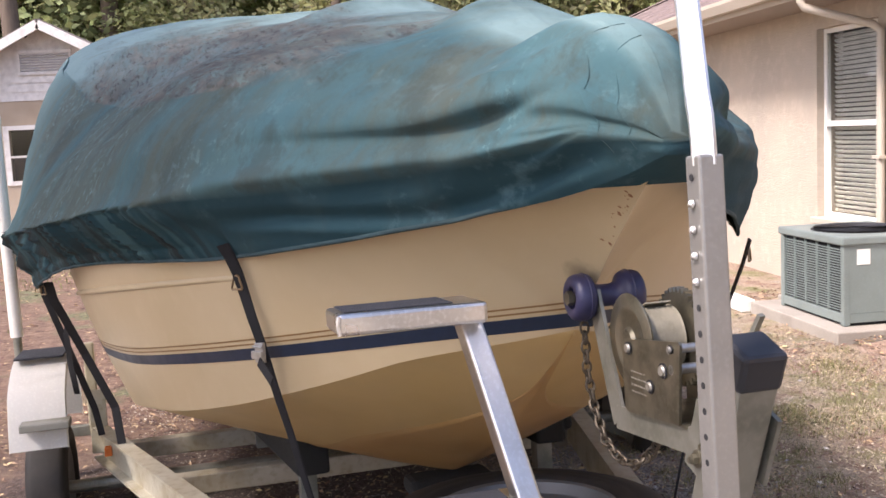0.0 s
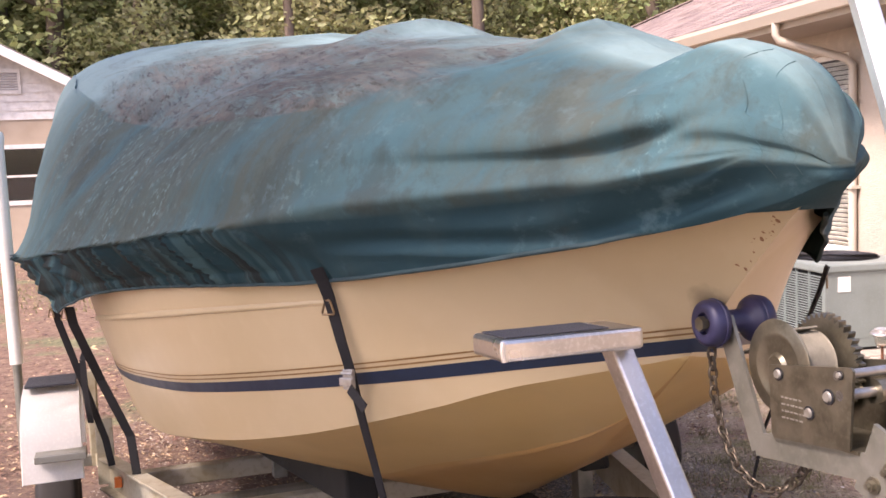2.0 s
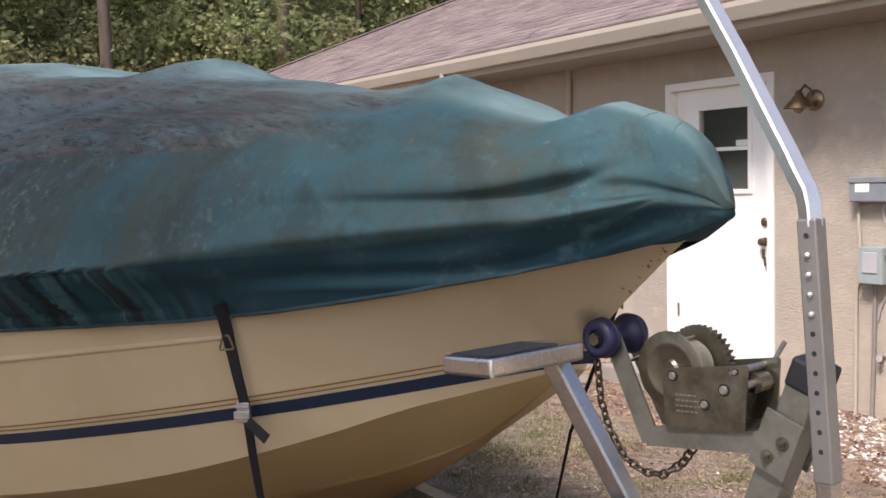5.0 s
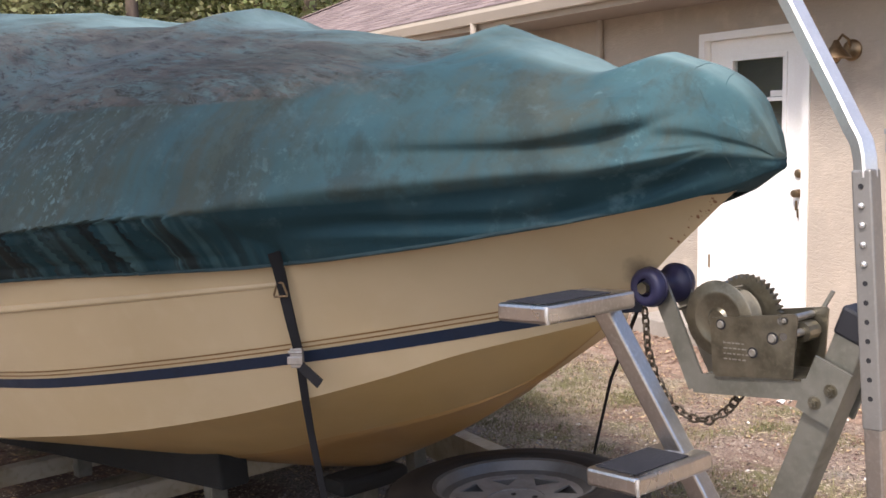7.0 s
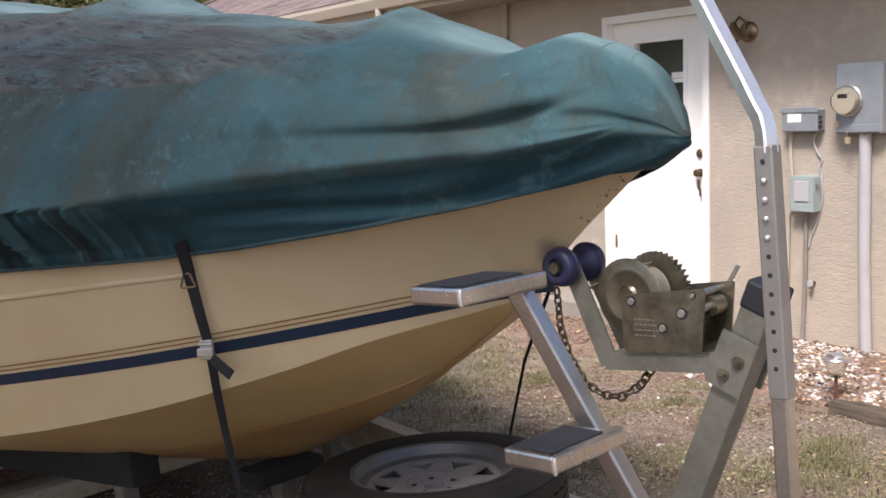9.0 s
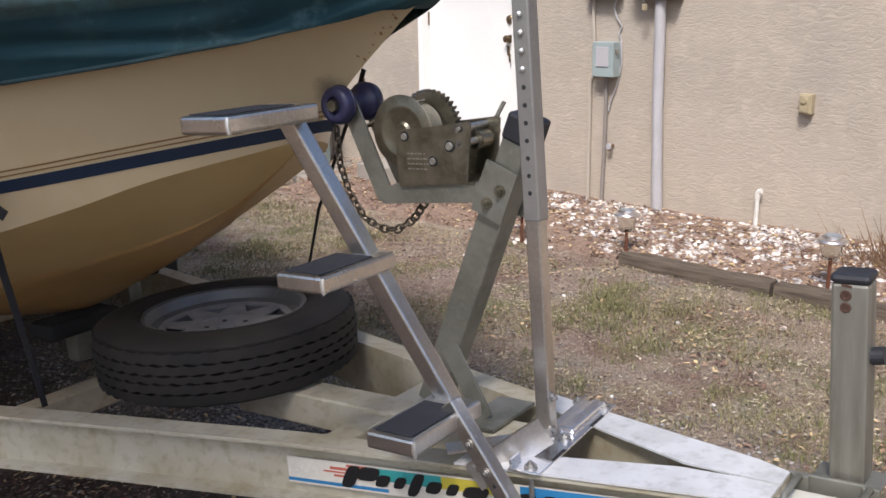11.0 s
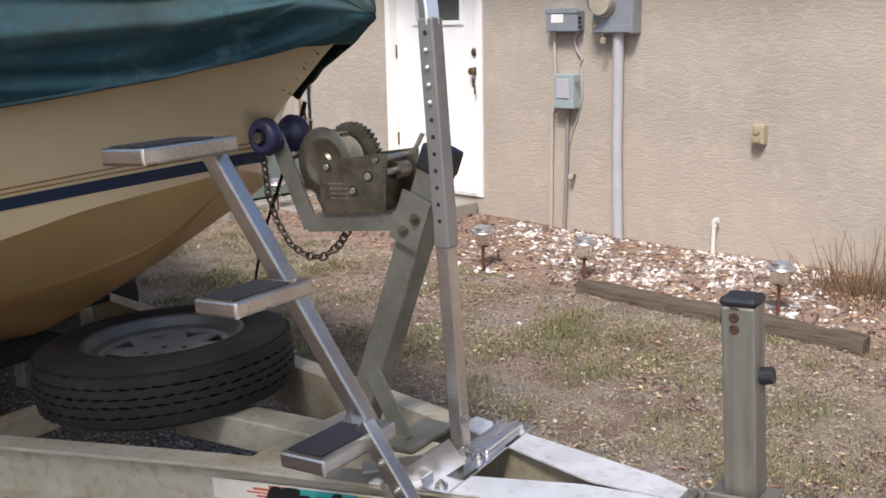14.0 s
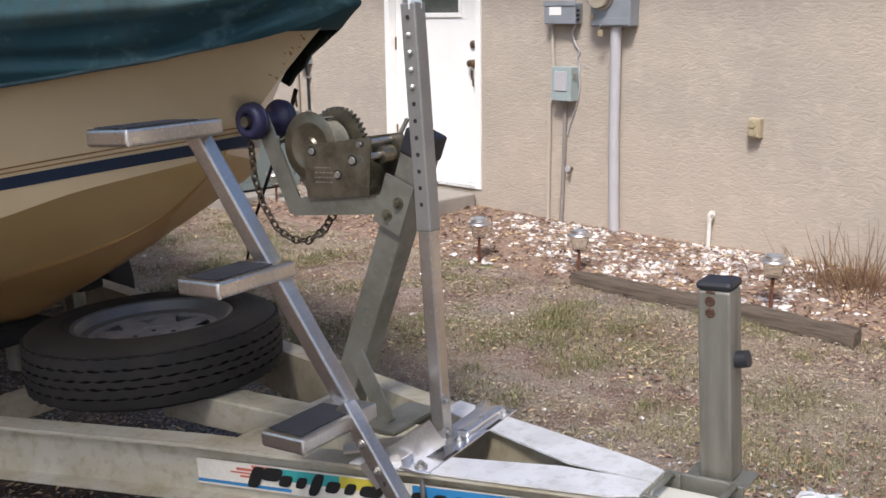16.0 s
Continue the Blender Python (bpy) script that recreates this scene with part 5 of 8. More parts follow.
def make_cover():
    e = thing("boat_cover", (-2.0, 0, 0.8), "weathered teal canvas boat cover, dirty on top", "boat cover", frame_m=TR)
    xs = steps(0.412, 0.0, 46) + steps(-0.009, -1.8, 230) + steps(-1.83, -4.62, 84)
    per = 10
    bm = bmesh.new()
    lay = bm.loops.layers.color.new("panel")
    marks = {}
    rows = []
    for x in xs:
        prof = catmull(cover_profile(x), per)
        pts = []
        for side in (-1, 1):
            line = []
            for i, (yb, z) in enumerate(prof):
                u = i / per
                d = 0.0
                d += cover_folds(x, z, u, side) * (1.0 if side < 0 else 0.3)
                d += 0.011 * noise.noise(Vector((x * 2.6, yb * 2.6 * side, z * 3.1))) + 0.004 * noise.noise(Vector((x * 9, yb * 9 * side, z * 9)))
                dz = 0.0
                blend = 1 - 0.7 * min(1, max(0, (u - 6.6) / 2))
                if u > 6:
                    dz += 0.024 * noise.noise(Vector((x * 2.2, yb * 2.2 * side, 7))) - 0.014 * math.exp(-((u - 7.9) / 0.5) ** 2) * min(1, max(0, (-x - 0.5) * 2)) * min(1, max(0, (x + 2.2) * 2)) + 0.007 * math.sin(x * 30 + yb * 17 * side + 2 * noise.noise(Vector((x * 3, yb * 3, side)))) * noise.noise(Vector((x * 1.7, yb * 2, side * 4)))
                # a round weight under the cloth of the bow
                yb = yb if side < 0 else min(yb, 0.385 - 0.63 * x + 0.04 * (1 - math.exp(-max(0, yb - 0.385 + 0.63 * x) / 0.04)))
                if side > 0:
                    # the far shoulder slopes straight from the ridge, and a strap draws the hem to a point
                    z -= 0.085 * math.exp(-((u - 6.2) / 1.6) ** 2) * min(1, max(0, (0.2 - x) / 0.25)) * min(1, max(0, (x + 1.2) / 0.6))
                    z -= 0.05 * math.exp(-abs(x + 0.4) / 0.11) * max(0, 1 - u / 2.6)
                line.append((x, side * max(0.0, yb + d * blend) if i < len(prof) - 1 else 0.0, z + dz * (0 if i == 0 else 1) + d * 0.5 * (1 - blend), u))
            pts.append(line)
        full = pts[0] + pts[1][::-1][1:]
        row = []
        for q in full:
            v = bm.verts.new(q[:3])
            marks[v] = (x, q[3], q[2])
            row.append(v)
        rows.append(row)
    for a, c in zip(rows, rows[1:]):
        for i in range(len(a) - 1):
            f = bm.faces.new((a[i], a[i + 1], c[i + 1], c[i]))
        if xs[rows.index(a)] > 0.285:
            bm.faces.new((a[0], c[0], c[-1], a[-1]))
    bm.faces.new(rows[0])
    bm.faces.new(rows[-1])
    for f in bm.faces:
        for l in f.loops:
            x, u, z = marks[l.vert]
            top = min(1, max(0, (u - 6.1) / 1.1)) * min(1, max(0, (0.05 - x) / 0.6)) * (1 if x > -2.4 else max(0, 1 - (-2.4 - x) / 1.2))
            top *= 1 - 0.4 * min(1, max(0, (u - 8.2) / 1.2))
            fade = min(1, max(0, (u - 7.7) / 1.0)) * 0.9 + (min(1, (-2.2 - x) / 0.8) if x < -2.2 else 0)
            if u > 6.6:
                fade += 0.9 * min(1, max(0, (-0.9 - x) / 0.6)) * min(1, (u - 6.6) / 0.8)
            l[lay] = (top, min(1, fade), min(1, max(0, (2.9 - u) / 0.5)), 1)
    seam_lines = []
    for top_x, low_x in ((0.245, 0.345), (0.29, 0.378)):
        line = []
        for i in range(14, len(prof)):
            want = low_x
            for _ in range(6):
                z = min(rows, key=lambda r: abs(r[0].co.x - want))[i].co.z
                want = 0.5 * want + 0.5 * (low_x - (low_x - top_x) * min(1.0, max(0.0, (z - 1.05) / 0.185)) ** 1.4)
            k = max(q for q in range(len(xs) - 1) if xs[q] >= want)
            w = (xs[k] - want) / (xs[k] - xs[k + 1])
            line.append(rows[k][i].co.lerp(rows[k + 1][i].co, w) + Vector((0, -0.0006, 0.0005)))
        for _ in range(14):
            line = line[:1] + [(a + b * 2 + c) / 4 for a, b, c in zip(line, line[1:], line[2:])] + line[-1:]
        seam_lines.append(line)
    hems = [[(r[k].co.x, r[k].co.y + (1 if k else -1) * (0.003 - 0.01 * min(1, max(0, (r[k].co.x - 0.02) / 0.15))), r[k].co.z + 0.006 * min(1, max(0, (r[k].co.x - 0.02) / 0.15))) for r in rows if -4.5 < r[0].co.x < 0.2][::2] for k in (0, -1)]
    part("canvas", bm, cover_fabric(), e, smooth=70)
    # stitched seams over the bow
    for pts in seam_lines:
        bm = bmesh.new()
        tube(bm, pts, 0.0008, 5)
        part("seam", bm, bpy.data.materials["teal_canvas"], e, "stitched seam", smooth=60)
    # hem cord
    for pts in hems:
        bm = bmesh.new()
        tube(bm, pts, 0.005, 6)
        part("hem", bm, "hem", e, smooth=60)


make_cover()


def strap_run(name, label, pts, width=0.026, buckle=None, tail=None, face=None, taper=1.0, loose=None):
    e = thing(name, pts[-1], label, "strap", "cover tie-down straps", frame_m=TR)
    bm = bmesh.new()
    q = [Vector(p) for p in pts]
    left, right = [], []
    for i, p in enumerate(q):
        d = (q[min(i + 1, len(q) - 1)] - q[max(i - 1, 0)]).normalized()
        s = d.cross(Vector(face or (0.35, -1 if pts[0][1] < 0 else 1, 0))).normalized()
        w = width * (1 + (taper - 1) * i / (len(q) - 1))
        left.append(p + s * w / 2)
        right.append(p - s * w / 2)
    out = Vector((0.1, -1 if pts[0][1] < 0 else 1, 0)).normalized() * 0.0025
    rows = [[bm.verts.new(v) for v in (a + out, c + out, c - out, a - out)] for a, c in zip(left, right)]
    for a, c in zip(rows, rows[1:]):
        for k in range(4):
            bm.faces.new((a[k], a[(k + 1) % 4], c[(k + 1) % 4], c[k]))
    bm.faces.new(rows[0])
    bm.faces.new(rows[-1])
    part("webbing", bm, "strap", e)
    for bp in buckle or ():
        # triangular wire ring lying against the cloth
        c, up, al = Vector(bp), Vector((0, 0, 1)), Vector((0.75, 0.66 if pts[0][1] < 0 else -0.66, 0))
        bm = bmesh.new()
        tube(bm, [c + al * a * 0.017 + up * b * 0.017 for a, b in ((-0.3, 1), (0.3, 1), (0.45, 0.85), (1, -0.75), (0.95, -1), (-0.95, -1), (-1, -0.75), (-0.45, 0.85), (-0.3, 1))], 0.0028, 6)
        part("ring", bm, "brass", e, "tarnished wire ring", smooth=60)
    if tail:
        c = Vector(tail)
        m = Matrix.Translation(c) @ pose(0, 0, 0, 0, 0, 28)
        bm = bmesh.new()
        bx(bm, -0.018, 0.018, -0.011, 0.0, -0.026, 0.024, 0.003)
        bx(bm, -0.022, 0.022, -0.019, -0.011, -0.016, 0.004, 0.002)
        cyl(bm, (-0.02, -0.012, 0.014), (0.02, -0.012, 0.014), 0.0035, seg=8)
        bm.transform(m)
        part("cam_buckle", bm, "steel", e, "scuffed metal cam buckle")
        bm = bmesh.new()
        bar(bm, c + Vector((0.03, -0.012, -0.018)), c + Vector((0.075, 0.012, -0.062)), 0.028, 0.003, up=(0.4, -1, 0))
        part("loose_end", bm, "strap", e)
    if loose:
        bm = bmesh.new()
        for a, c in zip(loose, loose[1:]):
            bar(bm, a, c, 0.026, 0.003, up=(0.9, -0.4, 0))
        part("loose_end", bm, "strap", e)
    return e


strap_run("tie_down_strap", "black webbing strap with metal cam buckle over the hull side", [(-0.525, -0.7, 0.885), (-0.54, -0.683, 0.852), (-0.553, -0.668, 0.812), (-0.559, -0.66, 0.781), (-0.567, -0.641, 0.7), (-0.576, -0.622, 0.63), (-0.58, -0.617, 0.608), (-0.613, -0.589, 0.493), (-0.64, -0.562, 0.39), (-0.672, -0.515, 0.19), (-0.701, -0.472, -0.015)], width=0.028, buckle=[(-0.556, -0.672, 0.79)], tail=(-0.578, -0.622, 0.612), face=(0.95, -0.5, 0), taper=0.42)
strap_run("tie_down_strap", "black webbing strap with a loose end beside the fender", [(-2.3, -1.295, 0.73), (-2.33, -1.285, 0.66), (-2.5, -1.2, 0.41), (-2.55, -1.1, 0.16), (-2.55, -1.085, 0.0)], 0.032, buckle=[(-2.29, -1.315, 0.7)], face=(1, -0.3, 0), loose=[(-2.47, -1.25, 0.54), (-2.49, -1.265, 0.5), (-2.54, -1.262, 0.36), (-2.58, -1.25, 0.23)])
strap_run("tie_down_strap", "thin black webbing strap from the stern corner of the cover", [(-2.62, -1.36, 0.71), (-2.64, -1.35, 0.65), (-2.72, -1.28, 0.4), (-2.78, -1.2, 0.12), (-2.78, -1.18, 0.0)], 0.026, buckle=[(-2.615, -1.375, 0.69)], face=(1, -0.3, 0))
strap_run("tie_down_strap", "black webbing strap hanging from the bow cover", [(-0.41, 0.645, 0.8), (-0.43, 0.635, 0.74), (-0.48, 0.6, 0.6), (-0.57, 0.54, 0.35), (-0.66, 0.505, 0.012)], width=0.024, buckle=[(-0.415, 0.645, 0.76)], taper=0.4)

# trailer
STAR = [(1.155, -0.115), (1.1, -0.147), (0.65, -0.238), (0.1, -0.379), (-0.57, -0.555), (-3.0, -1.24)]
PORT = [(1.155, 0.01), (1.08, 0.04), (0.65, 0.14), (0.23, 0.235), (-0.96, 0.575), (-3.0, 1.08)]


def rail_y(line, x):
    return float(np.interp(x, [p[0] for p in line][::-1], [p[1] for p in line][::-1]))


def rail_z(x):
    """The rails dip a little towards the tongue."""
    return float(np.interp(x, [0.1, 0.65, 1.17], [0.0, -0.018, -0.022]))


def rail_section(bm, line, out):
    """A channel with its open side outwards: web set back under two flanges. out: -1 starboard, 1 port."""
    h, t, fl = 0.15, 0.009, 0.07
    prof = [(0, 0), (0, -t), (-fl * 0.55, -t - 0.004), (-fl * 0.55, -h + t + 0.004), (0, -h + t), (0, -h), (-fl, -h), (-fl, 0)]
    rings = []
    for x, y in line:
        rings.append([bm.verts.new((x, y + out * a, z + rail_z(x))) for a, z in prof])
    n = len(prof)
    for a, c in zip(rings, rings[1:]):
        for k in range(n):
            bm.faces.new((a[k], a[(k + 1) % n], c[(k + 1) % n], c[k]))
    bm.faces.new(rings[0])
    bm.faces.new(rings[-1])
    return bm


def make_trailer():
    e = thing("boat_trailer", (0.4, 0, -0.15), "cream aluminium boat trailer with a bright tongue", "trailer", frame_m=TR)
    for line, out, nm in ((STAR, -1, "side_rail"), (PORT, 1, "side_rail")):
        bm = bmesh.new()
        rail_section(bm, line, out)
        part(nm, bm, "cream", e)
    # bare metal caps of the rails near the tongue
    for line, out in ((STAR, -1), (PORT, 1)):
        bm = bmesh.new()
        rows = []
        for x in (0.52, 0.65, 0.8, 0.95, 1.08, 1.1, 1.155):
            y = rail_y(line, x)
            inner = y - out * (0.072 + 0.05 * min(1, max(0, (x - 0.55) / 0.5)))
            inner = min(inner, -0.054) if out < 0 else max(inner, -0.046)
            rows.append([bm.verts.new((x, y + out * 0.004, rail_z(x) + 0.003)), bm.verts.new((x, inner, rail_z(x) + 0.003))])
        for a, c in zip(rows, rows[1:]):
            bm.faces.new((a[0], a[1], c[1], c[0]))
        r = bmesh.ops.extrude_face_region(bm, geom=bm.faces[:])
        bmesh.ops.translate(bm, vec=(0, 0, 0.005), verts=[q for q in r["geom"] if isinstance(q, bmesh.types.BMVert)])
        part("tongue_plate", bm, "raw_alu", e, "bare weathered aluminium plate")
    # tongue tube
    bm = bmesh.new()
    bx(bm, 1.15, 1.95, -0.105, -0.015, -0.125, -0.032, 0.008)
    part("tongue", bm, "tongue_paint", e)
    for x in (1.178, 1.312):
        bm = bmesh.new()
        bx(bm, x - 0.017, x + 0.017, -0.122, -0.112, -0.18, -0.01, 0.003)
        c = part("clamp_plate", bm, "galv", e, "dull galvanised clamp")
        bm = bmesh.new()
        bx(bm, x - 0.017, x + 0.017, 0.0, 0.01, -0.18, -0.01, 0.003)
        part("clamp_plate", bm, "galv", e, "dull galvanised clamp")
        bm = bmesh.new()
        tube(bm, [(x, -0.117, -0.018), (x, -0.107, -0.008), (x, -0.01, -0.008), (x, 0.005, -0.018)], 0.007, 8)
        part("clamp_top", bm, "galv", c, smooth=60)
        for z in (-0.035, -0.105, -0.16):
            bm = bmesh.new()
            bolt(bm, (x, -0.122, z), (0, -1, 0), 0.009, 0.01)
            part("bolt", bm, "steel", c)
    for x in (1.035, 1.115):
        bm = bmesh.new()
        bolt(bm, (x, rail_y(STAR, x) + 0.028, -0.082), (0, -1, 0), 0.01, 0.02)
        part("bolt", bm, "steel", e, "large plated bolt")
    # coupler sleeve of diamond plate
    bm = bmesh.new()
    bx(bm, 1.44, 1.95, -0.125, 0.005, -0.15, 0.012, 0.012)
    cp = part("coupler_sleeve", bm, "raw_alu", e, "pale diamond-plate sleeve")
    bm = bmesh.new()
    rnd = random.Random(3)
    for i in range(12):
        for j in range(5):
            sgn = 1 if (i + j) % 2 else -1
            c = Vector((1.465 + i * 0.042, -0.126, -0.13 + j * 0.03))
            bar(bm, c + Vector((-0.011, 0, -0.008 * sgn)), c + Vector((0.011, 0, 0.008 * sgn)), 0.0045, 0.002, up=(0, -1, 0))
            c = Vector((1.465 + i * 0.042, -0.11 + j * 0.027, 0.013))
            bar(bm, c + Vector((-0.011, -0.008 * sgn, 0)), c + Vector((0.011, 0.008 * sgn, 0)), 0.006, 0.003)
    part("tread_bar", bm, "alu_bright", cp)["kind"] = "stuff"
    # cross members
    for x, z in ((0.16, -0.035), (-0.95, -0.1), (-2.25, -0.1), (-3.0, -0.1)):
        bm = bmesh.new()
        bar(bm, (x, rail_y(STAR, x) + 0.06, z - 0.03), (x, rail_y(PORT, x) - 0.06, z - 0.03), 0.08, 0.08, bevel=0.006)
        part("cross_member", bm, "cream", e)
    bm = bmesh.new()
    bx(bm, -0.35, 0.62, -0.1, 0.0, -0.1, -0.012, 0.006)
    part("centre_beam", bm, "cream", e)
    # bunks with posts
    for s, y in ((-1, -0.42), (1, 0.42)):
        bm = bmesh.new()
        bar(bm, (-1.37, y, 0.14), (-3.6, y * 1.3, -0.02), 0.11, 0.135, bevel=0.012)
        b = part("bunk", bm, "carpet", e, "black carpeted bunk board")
        for x, zt in ((-1.5, 0.11), (-2.6, 0.04)):
            bm = bmesh.new()
            yy = y * (1 + 0.3 * (-1.35 - x) / 2.25)
            bx(bm, x - 0.03, x + 0.03, yy - 0.03, yy + 0.03, -0.1, zt, 0.004)
            part("bunk_post", bm, "galv", b)
    # short carpeted pad on the port rail
    bm = bmesh.new()
    bar(bm, (-1.8, 0.62, 0.035), (-2.1, 0.72, 0.015), 0.1, 0.07, bevel=0.018)
    b = part("bunk", bm, "carpet", e, "short black carpeted pad")
    bm = bmesh.new()
    bx(bm, -1.98, -1.92, 0.64, 0.7, -0.1, 0.0, 0.004)
    part("bunk_post", bm, "galv", b)
    bm = bmesh.new()
    bx(bm, -1.3, -1.16, -0.14, 0.14, 0.0, 0.06, 0.02)
    part("keel_pad", bm, "carpet", e, "black keel pad")
    bm = bmesh.new()
    bx(bm, -1.26, -1.2, -0.03, 0.03, -0.1, 0.02, 0.004)
    part("keel_post", bm, "galv", e)
    # axle, wheels and fenders
    bm = bmesh.new()
    cyl(bm, (-2.8, -1.36, -0.22), (-2.8, 1.36, -0.22), 0.03, seg=14)
    part("axle", bm, "galv", e)
    for s in (-1, 1):
        bm = bmesh.new()
        yc = s * 1.4
        lathe(bm, tyre_profile(0.30, 0.17), Matrix.Translation((-2.8, yc, -0.22)) @ pose(0, 0, 0, 90, 0, 0), 40, closed=True)
        w = part("wheel", bm, "rubber", e, "black trailer tyre", smooth=40)
        bm = bmesh.new()
        lathe(bm, [(0.03, 0.03), (0.09, 0.045), (0.16, 0.02), (0.185, 0.07), (0.19, 0.07), (0.19, -0.07), (0.03, -0.02)], Matrix.Translation((-2.8, yc, -0.22)) @ pose(0, 0, 0, 90 * -s, 0, 0), 32)
        part("rim", bm, "rim", w, smooth=40)
        bm = bmesh.new()
        ring = []
        prof = [(yc - 0.115, 1.0), (yc - 0.11, 1.04), (yc + 0.11, 1.04), (yc + 0.115, 1.0)]
        rows = []
        for k in range(19):
            a = radians(20 + 140 * k / 18)
            cx, cz = math.cos(a), math.sin(a)
            f = max(abs(cx), abs(cz)) ** -0.35
            rows.append([bm.verts.new((-2.8 + 0.37 * f * cx * r, yy, -0.14 + 0.5 * f * cz * r)) for yy, r in prof])
        for a, c in zip(rows, rows[1:]):
            for k in range(3):
                bm.faces.new((a[k], a[k + 1], c[k + 1], c[k]))
        r = bmesh.ops.solidify(bm, geom=bm.faces[:], thickness=0.006)
        fd = part("fender", bm, "white", e, "white rounded fender", smooth=45)
        bm = bmesh.new()
        bx(bm, -2.48, -2.36, min(yc - s * 0.13, yc + s * 0.06), max(yc - s * 0.13, yc + s * 0.06), 0.13, 0.16, 0.004)
        part("fender_bracket", bm, "galv", fd)
        bm = bmesh.new()
        bx(bm, -2.95, -2.65, yc - 0.1, yc + 0.1, 0.385, 0.395, 0.003)
        part("step_pad", bm, "grip", fd, "dark step pad")
    # raised rear ends of the rails
    for line, out in ((STAR, -1), (PORT, 1)):
        bm = bmesh.new()
        y = rail_y(line, -3.0)
        bar(bm, (-2.97, y - out * 0.035, -0.12), (-3.01, y - out * 0.035, 0.17), 0.075, 0.012, up=(1, 0, 0), bevel=0.003)
        part("rail_upright", bm, "cream", e)
        bm = bmesh.new()
        bar(bm, (-3.3, out * 1.25, -0.1), (-3.3, out * 1.25, 0.36), 0.05, 0.05, up=(1, 0, 0), bevel=0.008)
        bar(bm, (-3.3, out * 1.225, -0.07), (-3.0, out * 1.19, -0.07), 0.06, 0.06, bevel=0.004)
        part("rail_upright", bm, "cream", e)
    # marker light on the rail
    bm = bmesh.new()
    bx(bm, -2.83, -2.78, rail_y(STAR, -2.8) + 0.008, rail_y(STAR, -2.8) + 0.04, -0.1, -0.06, 0.004)
    part("marker_light", bm, "amber", e, "small amber side light")
    return e


def tyre_profile(r, w, bulge=0.0):
    h = w / 2
    ri = r * 0.615
    return [(ri, -h * 0.72), (ri + 0.012, -h * 0.86), (r * 0.76, -h * 1.0), (r * 0.88, -h * 0.98), (r * 0.955, -h * 0.88), (r * 0.985, -h * 0.76), (r, -h * 0.6), (r, h * 0.6), (r * 0.985, h * 0.76), (r * 0.955, h * 0.88), (r * 0.88, h * 0.98), (r * 0.76, h * 1.0), (ri + 0.012, h * 0.86), (ri, h * 0.72)]


make_trailer()


